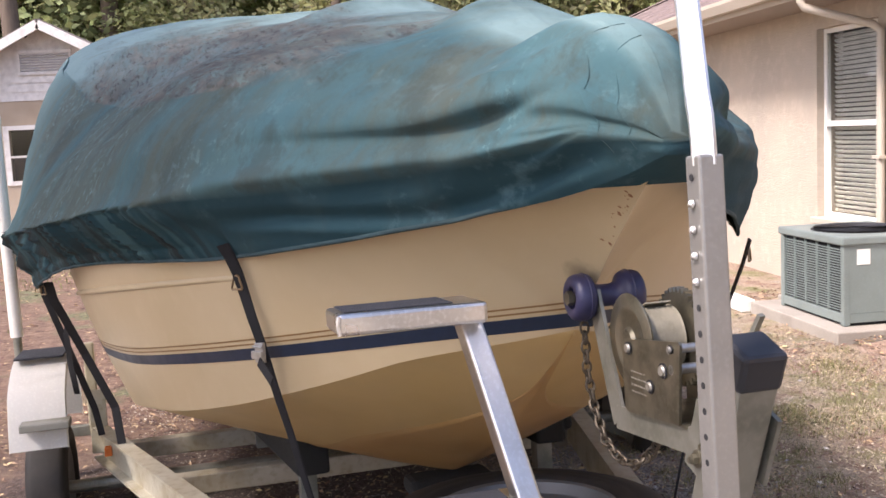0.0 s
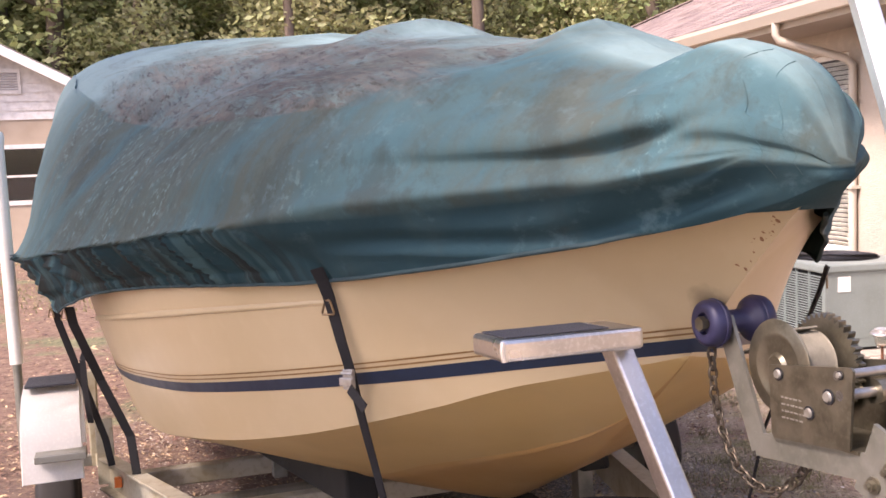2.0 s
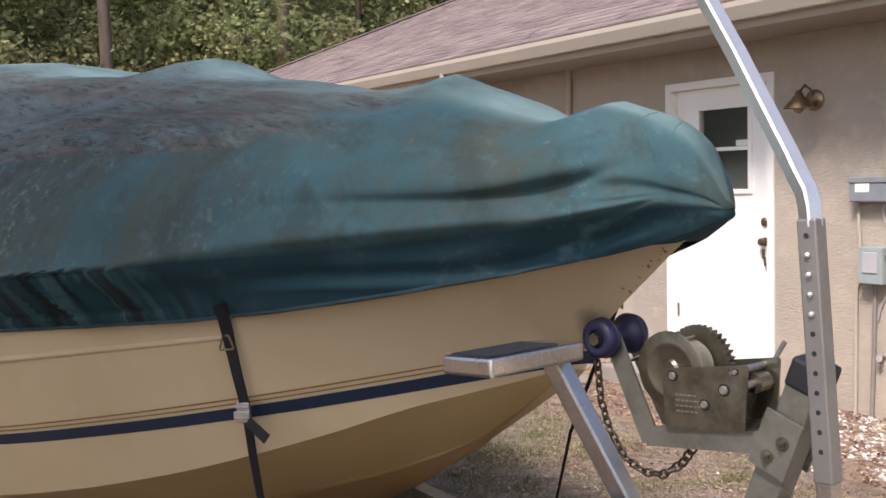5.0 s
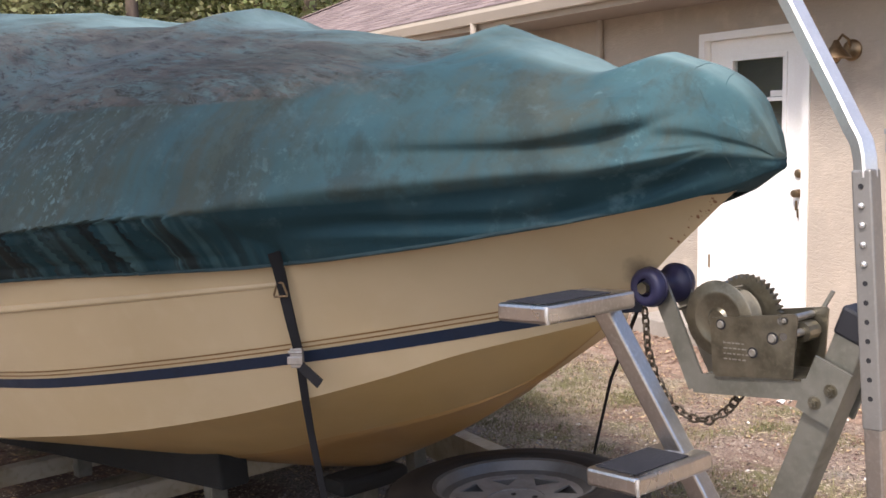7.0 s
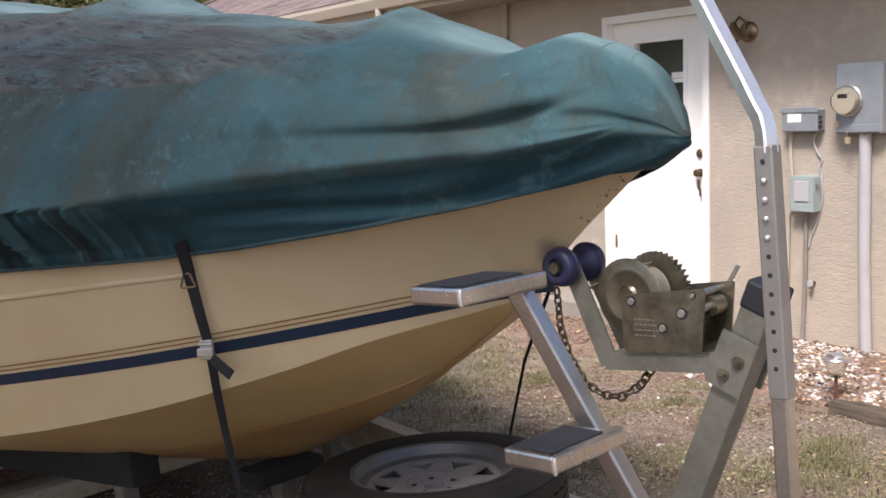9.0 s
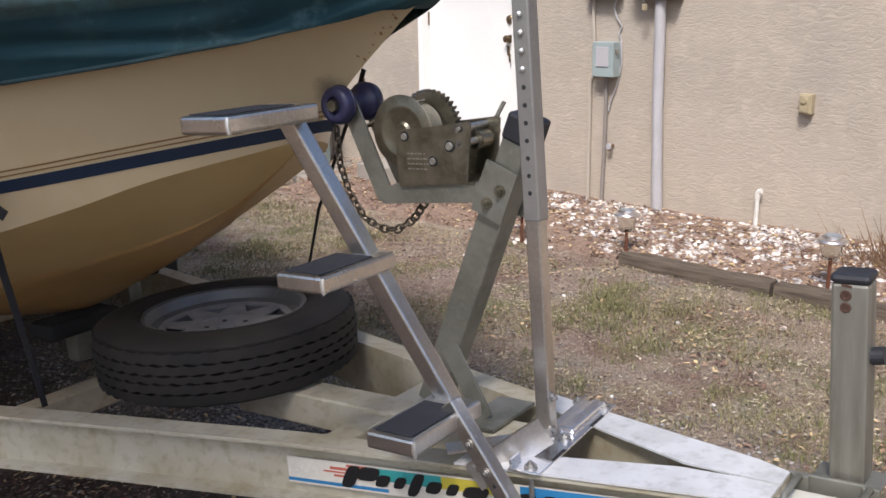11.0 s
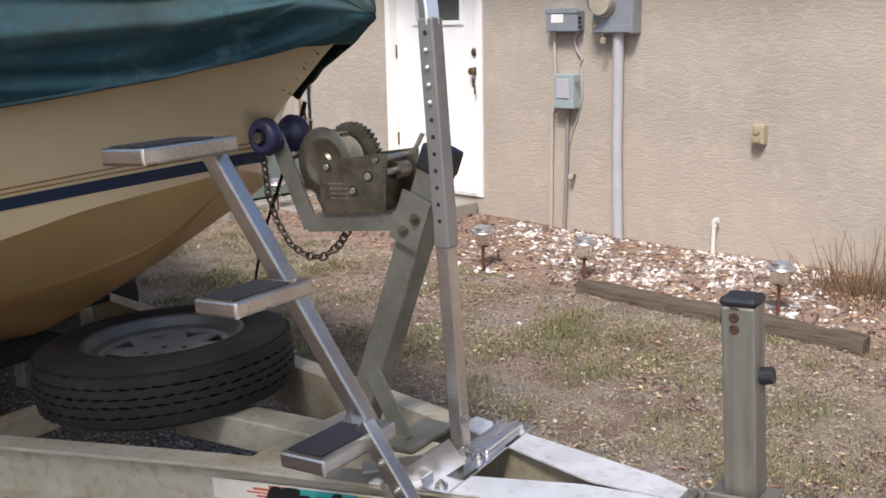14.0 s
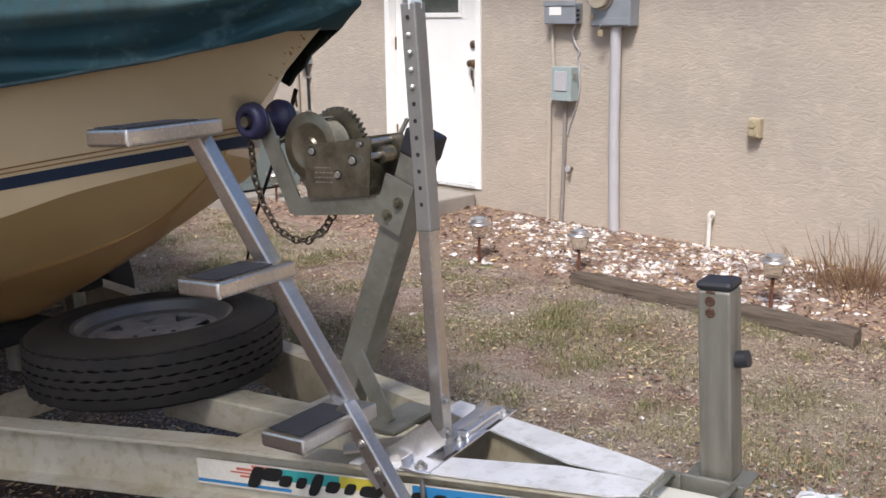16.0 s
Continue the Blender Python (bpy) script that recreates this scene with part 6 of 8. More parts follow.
def make_decal():
    e = thing("trailer_decal", (0.5, -0.3, -0.1), "striped colourful maker's decal on the cream rail", "decal", frame_m=TR)
    xa, xb = 0.088, 0.94
    a, c = Vector((xa, rail_y(STAR, xa) + 0.031, 0)), Vector((xb, rail_y(STAR, xb) + 0.031, -0.012))
    d = (c - a).normalized()
    L = (c - a).length
    z0, z1 = -0.112, -0.046
    out = Vector((d.y, -d.x, 0)).normalized()
    def strip(name, mat, s0, s1, t0, t1, lift, slant=0.0):
        bm = bmesh.new()
        H = z1 - z0
        vs = []
        for l in (lift, lift - 0.0006):
            vs.append([bm.verts.new(a + d * (L * s + slant * t) + Vector((0, 0, z0 + H * t)) + out * l) for s, t in ((s0, t0), (s1, t0), (s1, t1), (s0, t1))])
        bm.faces.new(vs[0])
        bm.faces.new(vs[1])
        for k in range(4):
            bm.faces.new((vs[0][k], vs[0][(k + 1) % 4], vs[1][(k + 1) % 4], vs[1][k]))
        part(name, bm, mat, e)
    strip("backing", "decal_white", 0, 1, 0, 1, 0.002)
    for k, (s0, t0, t1) in enumerate(((0.14, 0.44, 0.52), (0.11, 0.58, 0.64), (0.13, 0.7, 0.8), (0.18, 0.84, 0.94))):
        strip("red_stripe", "decal_red", s0, 0.26, t0, t1, 0.003)
    strip("blue_stripe", "decal_blue", 0.0, 0.3, 0.08, 0.2, 0.003)
    strip("teal_field", "decal_teal", 0.25, 0.45, 0.5, 0.94, 0.0035)
    strip("yellow_field", "decal_yellow", 0.44, 0.64, 0.5, 0.94, 0.003)
    strip("blue_field", "decal_blue", 0.66, 1.0, 0.34, 0.95, 0.003)
    strip("white_line", "decal_white", 0.78, 1.0, 0.6, 0.66, 0.0045)
    # the maker's wordmark as plain slanted shapes
    def blob(s0, s1, t0, t1):
        bm = bmesh.new()
        ring = []
        for q in range(14):
            ca, sa = math.cos(6.2832 * q / 14), math.sin(6.2832 * q / 14)
            t = (t0 + t1) / 2 + (t1 - t0) / 2 * math.copysign(abs(sa) ** 0.6, sa)
            x = (s0 + s1) / 2 + (s1 - s0) / 2 * math.copysign(abs(ca) ** 0.6, ca)
            ring.append(bm.verts.new(a + d * (L * x + 0.03 * t) + Vector((0, 0, z0 + (z1 - z0) * t)) + out * 0.006))
        bm.faces.new(ring)
        r = bmesh.ops.extrude_face_region(bm, geom=bm.faces[:])
        bmesh.ops.translate(bm, vec=-out * 0.0006, verts=[v for v in r["geom"] if isinstance(v, bmesh.types.BMVert)])
        part("wordmark_shape", bm, "ink", e)
    blob(0.155, 0.195, 0.1, 0.96)
    blob(0.19, 0.252, 0.44, 0.97)
    s0 = 0.25
    for w, low, top in ((0.046, 0.28, 0.74), (0.038, 0.3, 0.74), (0.04, 0.08, 0.96), (0.05, 0.28, 0.74), (0.038, 0.3, 0.74), (0.082, 0.3, 0.74), (0.05, 0.28, 0.74), (0.055, 0.3, 0.74), (0.046, 0.28, 0.74), (0.046, 0.28, 0.74)):
        blob(s0, s0 + w * 0.82, low, top)
        s0 += w + 0.006
    me = text_mesh("TRAILERS", 0.016, 0.0, bold=0.0)
    bm = bmesh.new()
    bm.from_mesh(me)
    k = 0.1 * L / (max(v.co.x for v in bm.verts) - min(v.co.x for v in bm.verts))
    m = Matrix((d, Vector((0, 0, 1)), out)).transposed().to_4x4()
    m.translation = a + d * L * 0.8 + Vector((0, 0, z0 + (z1 - z0) * 0.07)) + out * 0.006
    bm.transform(m @ Matrix.Diagonal((k, 1, 1, 1)))
    part("lettering", bm, "ink", e, "small black lettering")
    return e


make_decal()


def make_spare():
    c = Vector((-0.475, 0.0, 0.075))
    r, w = 0.38, 0.195
    h = w / 2
    e = thing("spare_tyre", c - Vector((0, 0, h)), "worn black spare tyre on a silver spoked rim", "tyre", frame_m=TR)
    mm = Matrix.Translation(c)
    ri = 0.232
    bm = bmesh.new()
    side = [(ri, h * 0.7), (ri + 0.008, h * 0.88), (ri + 0.022, h * 0.97), (ri + 0.045, h * 1.0), (ri + 0.05, h * 0.975), (ri + 0.06, h * 0.985), (r * 0.86, h * 0.96), (r * 0.93, h * 0.86), (r * 0.962, h * 0.78), (r * 0.962, h * 0.73)]
    lathe(bm, [(a, -b) for a, b in side] + [(r * 0.95, -0.068), (r * 0.95, 0.068)] + side[::-1], mm, 72, closed=True)
    t = part("tyre", bm, "rubber", e, smooth=35)
    # ribs of the tread with zigzag edges
    n = 150
    for z0, z1, ph in ((-0.071, -0.0425, 0), (-0.0375, -0.0135, 1), (-0.0085, 0.0095, 0), (0.0145, 0.0375, 1), (0.0425, 0.071, 0)):
        bm = bmesh.new()
        rings = []
        for k in range(n):
            a = 2 * math.pi * k / n
            zz = 0.0024 * (1 if (k + ph) % 3 < 1 else -1)
            crown = lambda z: r * (1 - 0.012 * (z / 0.07) ** 2)
            rings.append([bm.verts.new(c + Vector((math.cos(a) * q, math.sin(a) * q, z))) for q, z in ((r * 0.945, z0 + zz), (crown(z0), z0 + zz), (crown(z1), z1 + zz), (r * 0.945, z1 + zz))])
        for k in range(n):
            p, q = rings[k], rings[(k + 1) % n]
            for m in range(3):
                bm.faces.new((p[m], p[m + 1], q[m + 1], q[m]))
        part("tread_rib", bm, "rubber", t, smooth=25)
    bm = bmesh.new()
    zt = h * 0.36
    lathe(bm, [(ri - 0.006, h * 0.86), (ri + 0.006, h * 0.9), (ri + 0.008, h * 0.84), (ri - 0.004, h * 0.76), (ri - 0.012, zt + 0.012), (0.188, zt + 0.002), (0.184, zt - 0.012), (0.188, -0.05), (ri - 0.004, -h * 0.76), (ri + 0.006, -h * 0.85), (ri - 0.01, -h * 0.8), (0.18, -0.05), (0.172, zt - 0.014), (0.176, zt + 0.006), (0.19, zt + 0.014), (ri - 0.02, zt + 0.022)], mm, 64, closed=True)
    rim = part("rim", bm, "rim", e, "scuffed silver steel rim", smooth=40)
    bm = bmesh.new()
    lathe(bm, [(0.03, zt - 0.02), (0.03, zt - 0.008), (0.07, zt - 0.004), (0.088, zt + 0.002), (0.092, zt - 0.004), (0.09, zt - 0.02)], mm, 40)
    part("hub", bm, "spoke", rim, smooth=40)
    # pressed disc with eight three-sided openings
    bm = bmesh.new()
    n = 8
    dl = math.pi / n
    def at(rr, a, lift=0.0):
        return bm.verts.new(c + Vector((rr * math.cos(a), rr * math.sin(a), zt + lift)))
    for k in range(n):
        a = 2 * math.pi * (k + 0.3) / n
        i0, i1, i2 = at(0.085, a - dl), at(0.085, a), at(0.085, a + dl)
        o0, o1, o2 = at(0.196, a - dl, 0.01), at(0.196, a, 0.01), at(0.196, a + dl, 0.01)
        h0, hl, hr = at(0.11, a, 0.002), at(0.176, a - 0.26, 0.006), at(0.176, a + 0.26, 0.006)
        bm.faces.new((i0, i1, h0, hl, o0))
        bm.faces.new((i1, i2, o2, hr, h0))
        bm.faces.new((o0, hl, hr, o2, o1))
    bmesh.ops.remove_doubles(bm, verts=bm.verts, dist=0.0005)
    bmesh.ops.triangulate(bm, faces=bm.faces[:])
    bmesh.ops.solidify(bm, geom=bm.faces[:], thickness=0.005)
    part("wheel_disc", bm, "spoke", rim, "pale steel disc with triangular openings", smooth=30)
    for k in range(5):
        bm = bmesh.new()
        a = 2 * math.pi * k / 5
        cyl(bm, c + Vector((0.06 * math.cos(a), 0.06 * math.sin(a), zt - 0.012)), c + Vector((0.06 * math.cos(a), 0.06 * math.sin(a), zt - 0.003)), 0.008, seg=12)
        part("lug_hole", bm, "dark", rim)
    bm = bmesh.new()
    cyl(bm, c + Vector((0, 0, zt - 0.034)), c + Vector((0, 0, zt - 0.03)), 0.18, seg=40)
    part("rim_back", bm, "dark", rim, "dark inside of the rim")


make_spare()


def make_ladder():
    e = thing("trailer_ladder", (0.7, -0.29, -0.2), "aluminium boarding ladder with black grip pads", "ladder", frame_m=TR)
    top, low = Vector((0.169, -0.311, 0.745)), Vector((0.494, -0.22, 0.09))
    d = (low - top).normalized()
    bm = bmesh.new()
    bar(bm, top, low, 0.042, 0.042, up=(1, 0, 0.5), bevel=0.005)
    part("rail", bm, "alu", e)
    bm = bmesh.new()
    bar(bm, (0.53, -0.285, 0.14), (0.76, -0.296, -0.18), 0.036, 0.036, up=(1, 0, 0.5), bevel=0.004)
    part("lower_rail", bm, "alu", e)
    tops = ((0.1, 0.24, -0.557, -0.29, 0.777), (0.247, 0.377, -0.48, -0.24, 0.446), (0.435, 0.56, -0.458, -0.21, 0.122), (0.62, 0.755, -0.42, -0.17, -0.2))
    for x0, x1, y0, y1, z in tops:
        bm = bmesh.new()
        bx(bm, x0, x1, y0, y1, z - 0.038, z, 0.007)
        st = part("step", bm, "alu", e)
        bm = bmesh.new()
        bx(bm, x0 + 0.014, x1 - 0.014, y0 + 0.014, y1 - 0.06, z + 0.0004, z + 0.003, 0.001)
        part("grip_pad", bm, "grip", st, "black non-slip pad")
        bm = bmesh.new()
        tube(bm, [(x1, y0 + 0.002, z - 0.036), (x1 + 0.001, y0 - 0.001, z - 0.018), (x1, y0 + 0.002, z - 0.003)], 0.004, 6)
        part("weld", bm, "alu_bright", st, smooth=60)
    for p in (Vector((0.585, -0.287, 0.06)), Vector((0.625, -0.289, 0.005))):
        bm = bmesh.new()
        bolt(bm, p + Vector((0, -0.018, 0)), (0, -1, 0), 0.007, 0.008)
        part("bolt", bm, "steel", e)
    for k in range(3):
        p = Vector((0.645 + 0.038 * k, -0.29, -0.02 - 0.053 * k))
        bm = bmesh.new()
        cyl(bm, p + Vector((0, -0.018, 0)), p + Vector((0, -0.0195, 0)), 0.005, seg=10)
        part("pin_hole", bm, "dark", e)
    # bracket to the rail
    bm = bmesh.new()
    bar(bm, (0.5, -0.27, 0.02), (0.68, -0.12, 0.03), 0.05, 0.006)
    part("bracket_plate", bm, "alu", e)
    bm = bmesh.new()
    bar(bm, (0.56, -0.262, -0.04), (0.68, -0.15, 0.05), 0.006, 0.07)
    part("bracket_web", bm, "alu", e)


make_ladder()


def make_guide_post():
    e = thing("guide_post", (0.64, -0.09, 0.0), "square aluminium boarding post with adjustment holes", "post", frame_m=TR)
    bm = bmesh.new()
    bar(bm, (0.649, -0.09, -0.008), (0.645, -0.086, 0.56), 0.035, 0.035, up=(1, 0, 0), bevel=0.004)
    part("inner_tube", bm, "alu", e)
    bm = bmesh.new()
    bar(bm, (0.646, -0.086, 0.5), (0.641, -0.083, 1.0), 0.04, 0.04, up=(1, 0, 0), bevel=0.004)
    part("outer_tube", bm, "sleeve", e, "dull aluminium sleeve with a row of holes")
    for k in range(13):
        z = 0.525 + k * 0.037
        x = 0.646 - 0.01 * (z - 0.5)
        for ya in (-0.1055, -0.0635):
            bm = bmesh.new()
            sg = -1 if ya < -0.085 else 1
            if 8 <= k <= 11:
                lathe(bm, [(0.0005, 0.007), (0.003, 0.0065), (0.0055, 0.004), (0.006, 0.0)], Matrix.Translation((x, ya, z)) @ pose(0, 0, 0, -90 * sg, 0, 0), 12)
            else:
                cyl(bm, (x, ya - 0.0003, z), (x, ya + 0.0003, z), 0.005, seg=14)
            part("dome_nut" if 8 <= k <= 11 else "hole", bm, "alu_bright" if 8 <= k <= 11 else "dark", e)
    # bent handrail in the sleeve
    pts = [Vector((0.641, -0.083, 0.985)), Vector((0.64, -0.083, 1.025)), Vector((0.634, -0.081, 1.052)), Vector((0.615, -0.074, 1.083)), Vector((0.592, -0.063, 1.123)), Vector((0.447, 0.006, 1.354)), Vector((0.15, 0.14, 1.8))]
    bm = bmesh.new()
    rings = []
    w = 0.0172
    for i, p in enumerate(pts):
        dd = (pts[min(i + 1, len(pts) - 1)] - pts[max(i - 1, 0)]).normalized()
        s = Vector((0.43, 0.9, 0)).normalized()
        s = (s - dd * s.dot(dd)).normalized()
        u = s.cross(dd)
        rings.append([bm.verts.new(p + s * a * w + u * c * w) for a, c in ((-1, -0.75), (-0.75, -1), (0.75, -1), (1, -0.75), (1, 0.75), (0.75, 1), (-0.75, 1), (-1, 0.75))])
    for a, c in zip(rings, rings[1:]):
        for k in range(8):
            bm.faces.new((a[k], a[(k + 1) % 8], c[(k + 1) % 8], c[k]))
    bm.faces.new(rings[0])
    bm.faces.new(rings[-1])
    part("handrail", bm, "alu_bright", e, "bright bent aluminium handrail", smooth=40)
    # base plate across both rails
    bm = bmesh.new()
    bar(bm, (0.677, -0.243, -0.009), (0.65, 0.175, -0.009), 0.078, 0.006, bevel=0.002)
    pl = part("base_plate", bm, "plate", e, "bright folded base plate")
    bm = bmesh.new()
    bar(bm, (0.64, -0.235, 0.0), (0.613, 0.17, 0.0), 0.005, 0.018)
    part("folded_lip", bm, "plate", pl)
    bm = bmesh.new()
    bar(bm, (0.664, -0.03, 0.0), (0.653, 0.16, 0.0), 0.034, 0.014, bevel=0.006)
    part("raised_channel", bm, "plate", pl)
    for ya, yb in ((-0.17, -0.11), (0.03, 0.1)):
        bm = bmesh.new()
        bar(bm, (0.697 - 0.06 * ya, ya, -0.0055), (0.697 - 0.06 * yb, yb, -0.0055), 0.009, 0.0006)
        part("slot", bm, "dark", pl)
    for p in ((0.682, -0.222), (0.6, 0.15), (0.672, 0.145), (0.676, -0.06)):
        bm = bmesh.new()
        cyl(bm, (p[0], p[1], -0.007), (p[0], p[1], -0.004), 0.015, seg=16)
        bolt(bm, (p[0], p[1], -0.004), (0, 0, 1), 0.009, 0.009)
        part("bolt", bm, "steel", pl)
    for z in (0.025, 0.106):
        bm = bmesh.new()
        bolt(bm, (0.665, -0.098, z), (1, 0, 0), 0.009, 0.012)
        part("bolt", bm, "steel", e)
    bm = bmesh.new()
    cyl(bm, (0.682, -0.222, -0.005), (0.682, -0.222, -0.17), 0.006, seg=10)
    part("u_bolt_leg", bm, "steel", e)


make_guide_post()


def make_winch_stand():
    e = thing("winch_stand", (0.33, 0.02, 0.0), "galvanised winch stand with purple bow roller", "winch stand", frame_m=TR)
    top, low = Vector((0.57, 0.02, 0.685)), Vector((0.26, 0.02, -0.005))
    bm = bmesh.new()
    bar(bm, top, low, 0.068, 0.068, up=(1, 0, 0.4), bevel=0.004)
    part("post", bm, "galv", e)
    d = (top - low).normalized()
    bm = bmesh.new()
    bar(bm, top - d * 0.035, top + d * 0.03, 0.076, 0.076, up=(1, 0, 0.4), bevel=0.008)
    part("cap", bm, "black", e, "black plastic cap")
    # foot
    bm = bmesh.new()
    bar(bm, (0.35, -0.03, 0.16), (0.455, -0.05, 0.0), 0.05, 0.007, up=(0, -1, 0))
    bar(bm, (0.46, -0.1, -0.003), (0.46, 0.09, -0.003), 0.1, 0.008)
    part("brace", bm, "galv", e)
    # horizontal bracket plates
    for y in (-0.028, 0.066):
        bm = bmesh.new()
        bar(bm, (0.18, y, 0.528), (0.5, y, 0.545), 0.007, 0.045)
        bar(bm, Vector((0.26, y, 0.0)) + d * 0.535, Vector((0.26, y, 0.0)) + d * 0.66, 0.008, 0.085, up=(1, 0, 0.4))
        br = part("bracket", bm, "galv", e)
        for p in ((0.486, 0.52), (0.523, 0.549)):
            bm = bmesh.new()
            bolt(bm, (p[0], y + (-0.004 if y < 0 else 0.004), p[1]), (0, -1 if y < 0 else 1, 0), 0.009, 0.012)
            part("bolt", bm, "zinc", br)
        bm = bmesh.new()
        bar(bm, (0.09, y * 0.8, 0.755), (0.192, y, 0.52), 0.007, 0.05, up=(0.9, 0, 0.43))
        part("arm", bm, "galv", e)
    bm = bmesh.new()
    bar(bm, (0.22, 0.019, 0.552), (0.48, 0.019, 0.565), 0.1, 0.006)
    part("shelf", bm, "galv", e)
    # bow roller
    mm = Matrix.Translation((0.083, 0.003, 0.749)) @ pose(0, 0, 0, 90, 0, 0)
    bm = bmesh.new()
    half = [(0.014, 0.062), (0.02, 0.06), (0.022, 0.071), (0.03, 0.074), (0.038, 0.073), (0.044, 0.068), (0.0465, 0.06), (0.047, 0.05), (0.0462, 0.04), (0.043, 0.034), (0.034, 0.029), (0.026, 0.022), (0.0225, 0.012)]
    lathe(bm, [(r, -z) for r, z in half] + [(r, z) for r, z in half[::-1]], mm, 40)
    ro = part("bow_roller", bm, "roller", e, "scuffed purple plastic bow roller", smooth=35)
    for s in (-1, 1):
        bm = bmesh.new()
        lathe(bm, [(0.0455, 0.044), (0.0486, 0.0465), (0.0455, 0.049)], Matrix.Translation((0.083, 0.003, 0.749)) @ pose(0, 0, 0, 90 * s, 0, 0), 40)
        part("ridge", bm, "roller", ro)
    bm = bmesh.new()
    cyl(bm, (0.083, -0.07, 0.749), (0.083, 0.08, 0.749), 0.009, seg=12)
    cyl(bm, (0.083, -0.078, 0.749), (0.083, -0.066, 0.749), 0.015, seg=6)
    part("axle", bm, "zinc", ro)


make_winch_stand()


def make_winch():
    e = thing("hand_winch", (0.355, 0.02, 0.56), "yellow-zinc hand winch with pale webbing on its drum", "winch", frame_m=TR)
    y0, y1 = -0.04, 0.085
    for y in (y0, y1):
        bm = bmesh.new()
        out = [(0.243, 0.678), (0.243, 0.56), (0.25, 0.553), (0.443, 0.566), (0.459, 0.7), (0.454, 0.705), (0.248, 0.686)]
        vs = [bm.verts.new((x, y, z)) for x, z in out]
        f = bm.faces.new(vs)
        r = bmesh.ops.extrude_face_region(bm, geom=[f])
        bmesh.ops.translate(bm, vec=(0, 0.005, 0), verts=[q for q in r["geom"] if isinstance(q, bmesh.types.BMVert)])
        sp = part("side_plate", bm, "zinc", e)
        for x, z, rr in ((0.35, 0.615, 0.008), (0.4, 0.65, 0.009), (0.272, 0.672, 0.008), (0.43, 0.69, 0.005)):
            bm = bmesh.new()
            yy = y - 0.001 if y < 0 else y + 0.006
            sg = -1 if y < 0 else 1
            cyl(bm, (x, yy, z), (x, yy + sg * 0.002, z), rr * 1.5, seg=18)
            wsh = part("washer", bm, "black", sp, "dark washer")
            bm = bmesh.new()
            cyl(bm, (x, yy + sg * 0.002, z), (x, yy + sg * 0.006, z), rr * 1.1, rr * 0.9, seg=18)
            part("rivet", bm, "rivet", sp, "pale rivet head", smooth=40)
        for k in range(4):
            x, q = 0.275, 0
            while x < 0.332:
                w = (0.009, 0.005, 0.011, 0.006)[(q + k) % 4]
                bm = bmesh.new()
                bx(bm, x, x + w, y - 0.0006 if y < 0 else y + 0.005, y if y < 0 else y + 0.0056, 0.594 + 0.012 * k, 0.597 + 0.012 * k)
                part("stamping", bm, "rivet", sp, "unreadable stamped marking")
                x += w + 0.004
                q += 1
    bm = bmesh.new()
    bx(bm, 0.275, 0.457, y0 + 0.005, y1, 0.562, 0.568)
    part("base", bm, "zinc", e)
    c = Vector((0.257, 0, 0.682))
    ax = pose(0, 0, 0, -90, 0, 0)
    bm = bmesh.new()
    lathe(bm, [(0.01, -0.004), (0.02, -0.004), (0.026, 0.002), (0.052, 0.003), (0.056, 0.001), (0.064, 0.001), (0.068, 0.003), (0.083, 0.002), (0.087, 0.004), (0.084, 0.008), (0.055, 0.01), (0.01, 0.01)], Matrix.Translation((c.x, -0.033, c.z)) @ ax, 40)
    part("drum_flange", bm, "zinc", e, smooth=40)
    bm = bmesh.new()
    prof = [(0.012, 0.0)]
    for k in range(14):
        prof += [(0.057 + 0.003 * (k % 2), 0.001 + k * 0.0054)]
    prof += [(0.012, 0.076)]
    lathe(bm, prof, Matrix.Translation((c.x, -0.02, c.z)) @ ax, 32)
    part("webbing_roll", bm, "webbing", e, "wound pale webbing", smooth=60)
    bm = bmesh.new()
    g = Vector((0.268, 0.06, 0.682))
    n = 38
    ring0, ring1 = [], []
    for k in range(n * 4):
        a = 2 * math.pi * k / (n * 4)
        rr = 0.091 if k % 4 in (1, 2) else 0.082
        p = Vector((g.x + rr * math.cos(a), 0, g.z + rr * math.sin(a)))
        ring0.append(bm.verts.new((p.x, g.y, p.z)))
        ring1.append(bm.verts.new((p.x, g.y + 0.016, p.z)))
    for k in range(n * 4):
        j = (k + 1) % (n * 4)
        bm.faces.new((ring0[k], ring0[j], ring1[j], ring1[k]))
    bm.faces.new(ring0)
    bm.faces.new(ring1)
    part("gear_wheel", bm, "zinc", e, "dark toothed gear wheel")
    for x, z, rr in ((0.42, 0.688, 0.008), (0.425, 0.655, 0.009)):
        bm = bmesh.new()
        cyl(bm, (x, y0, z), (x, y1, z), rr, seg=14)
        part("cross_rod", bm, "steel", e, "bright steel rod", smooth=40)
    bm = bmesh.new()
    cyl(bm, (0.425, 0.03, 0.655), (0.425, 0.075, 0.655), 0.022, seg=14)
    part("pinion", bm, "zinc", e)
    bm = bmesh.new()
    cyl(bm, (0.42, y1, 0.665), (0.42, y1 + 0.05, 0.665), 0.009, seg=10)
    bar(bm, (0.41, y1 + 0.02, 0.66), (0.455, y1 + 0.03, 0.735), 0.012, 0.008)
    part("ratchet_lever", bm, "galv", e)
    # webbing going to the boat
    bm = bmesh.new()
    bar(bm, (0.275, 0.02, 0.75), (0.1, 0.02, 0.685), 0.05, 0.003)
    part("pull_strap", bm, "webbing", e)


make_winch()


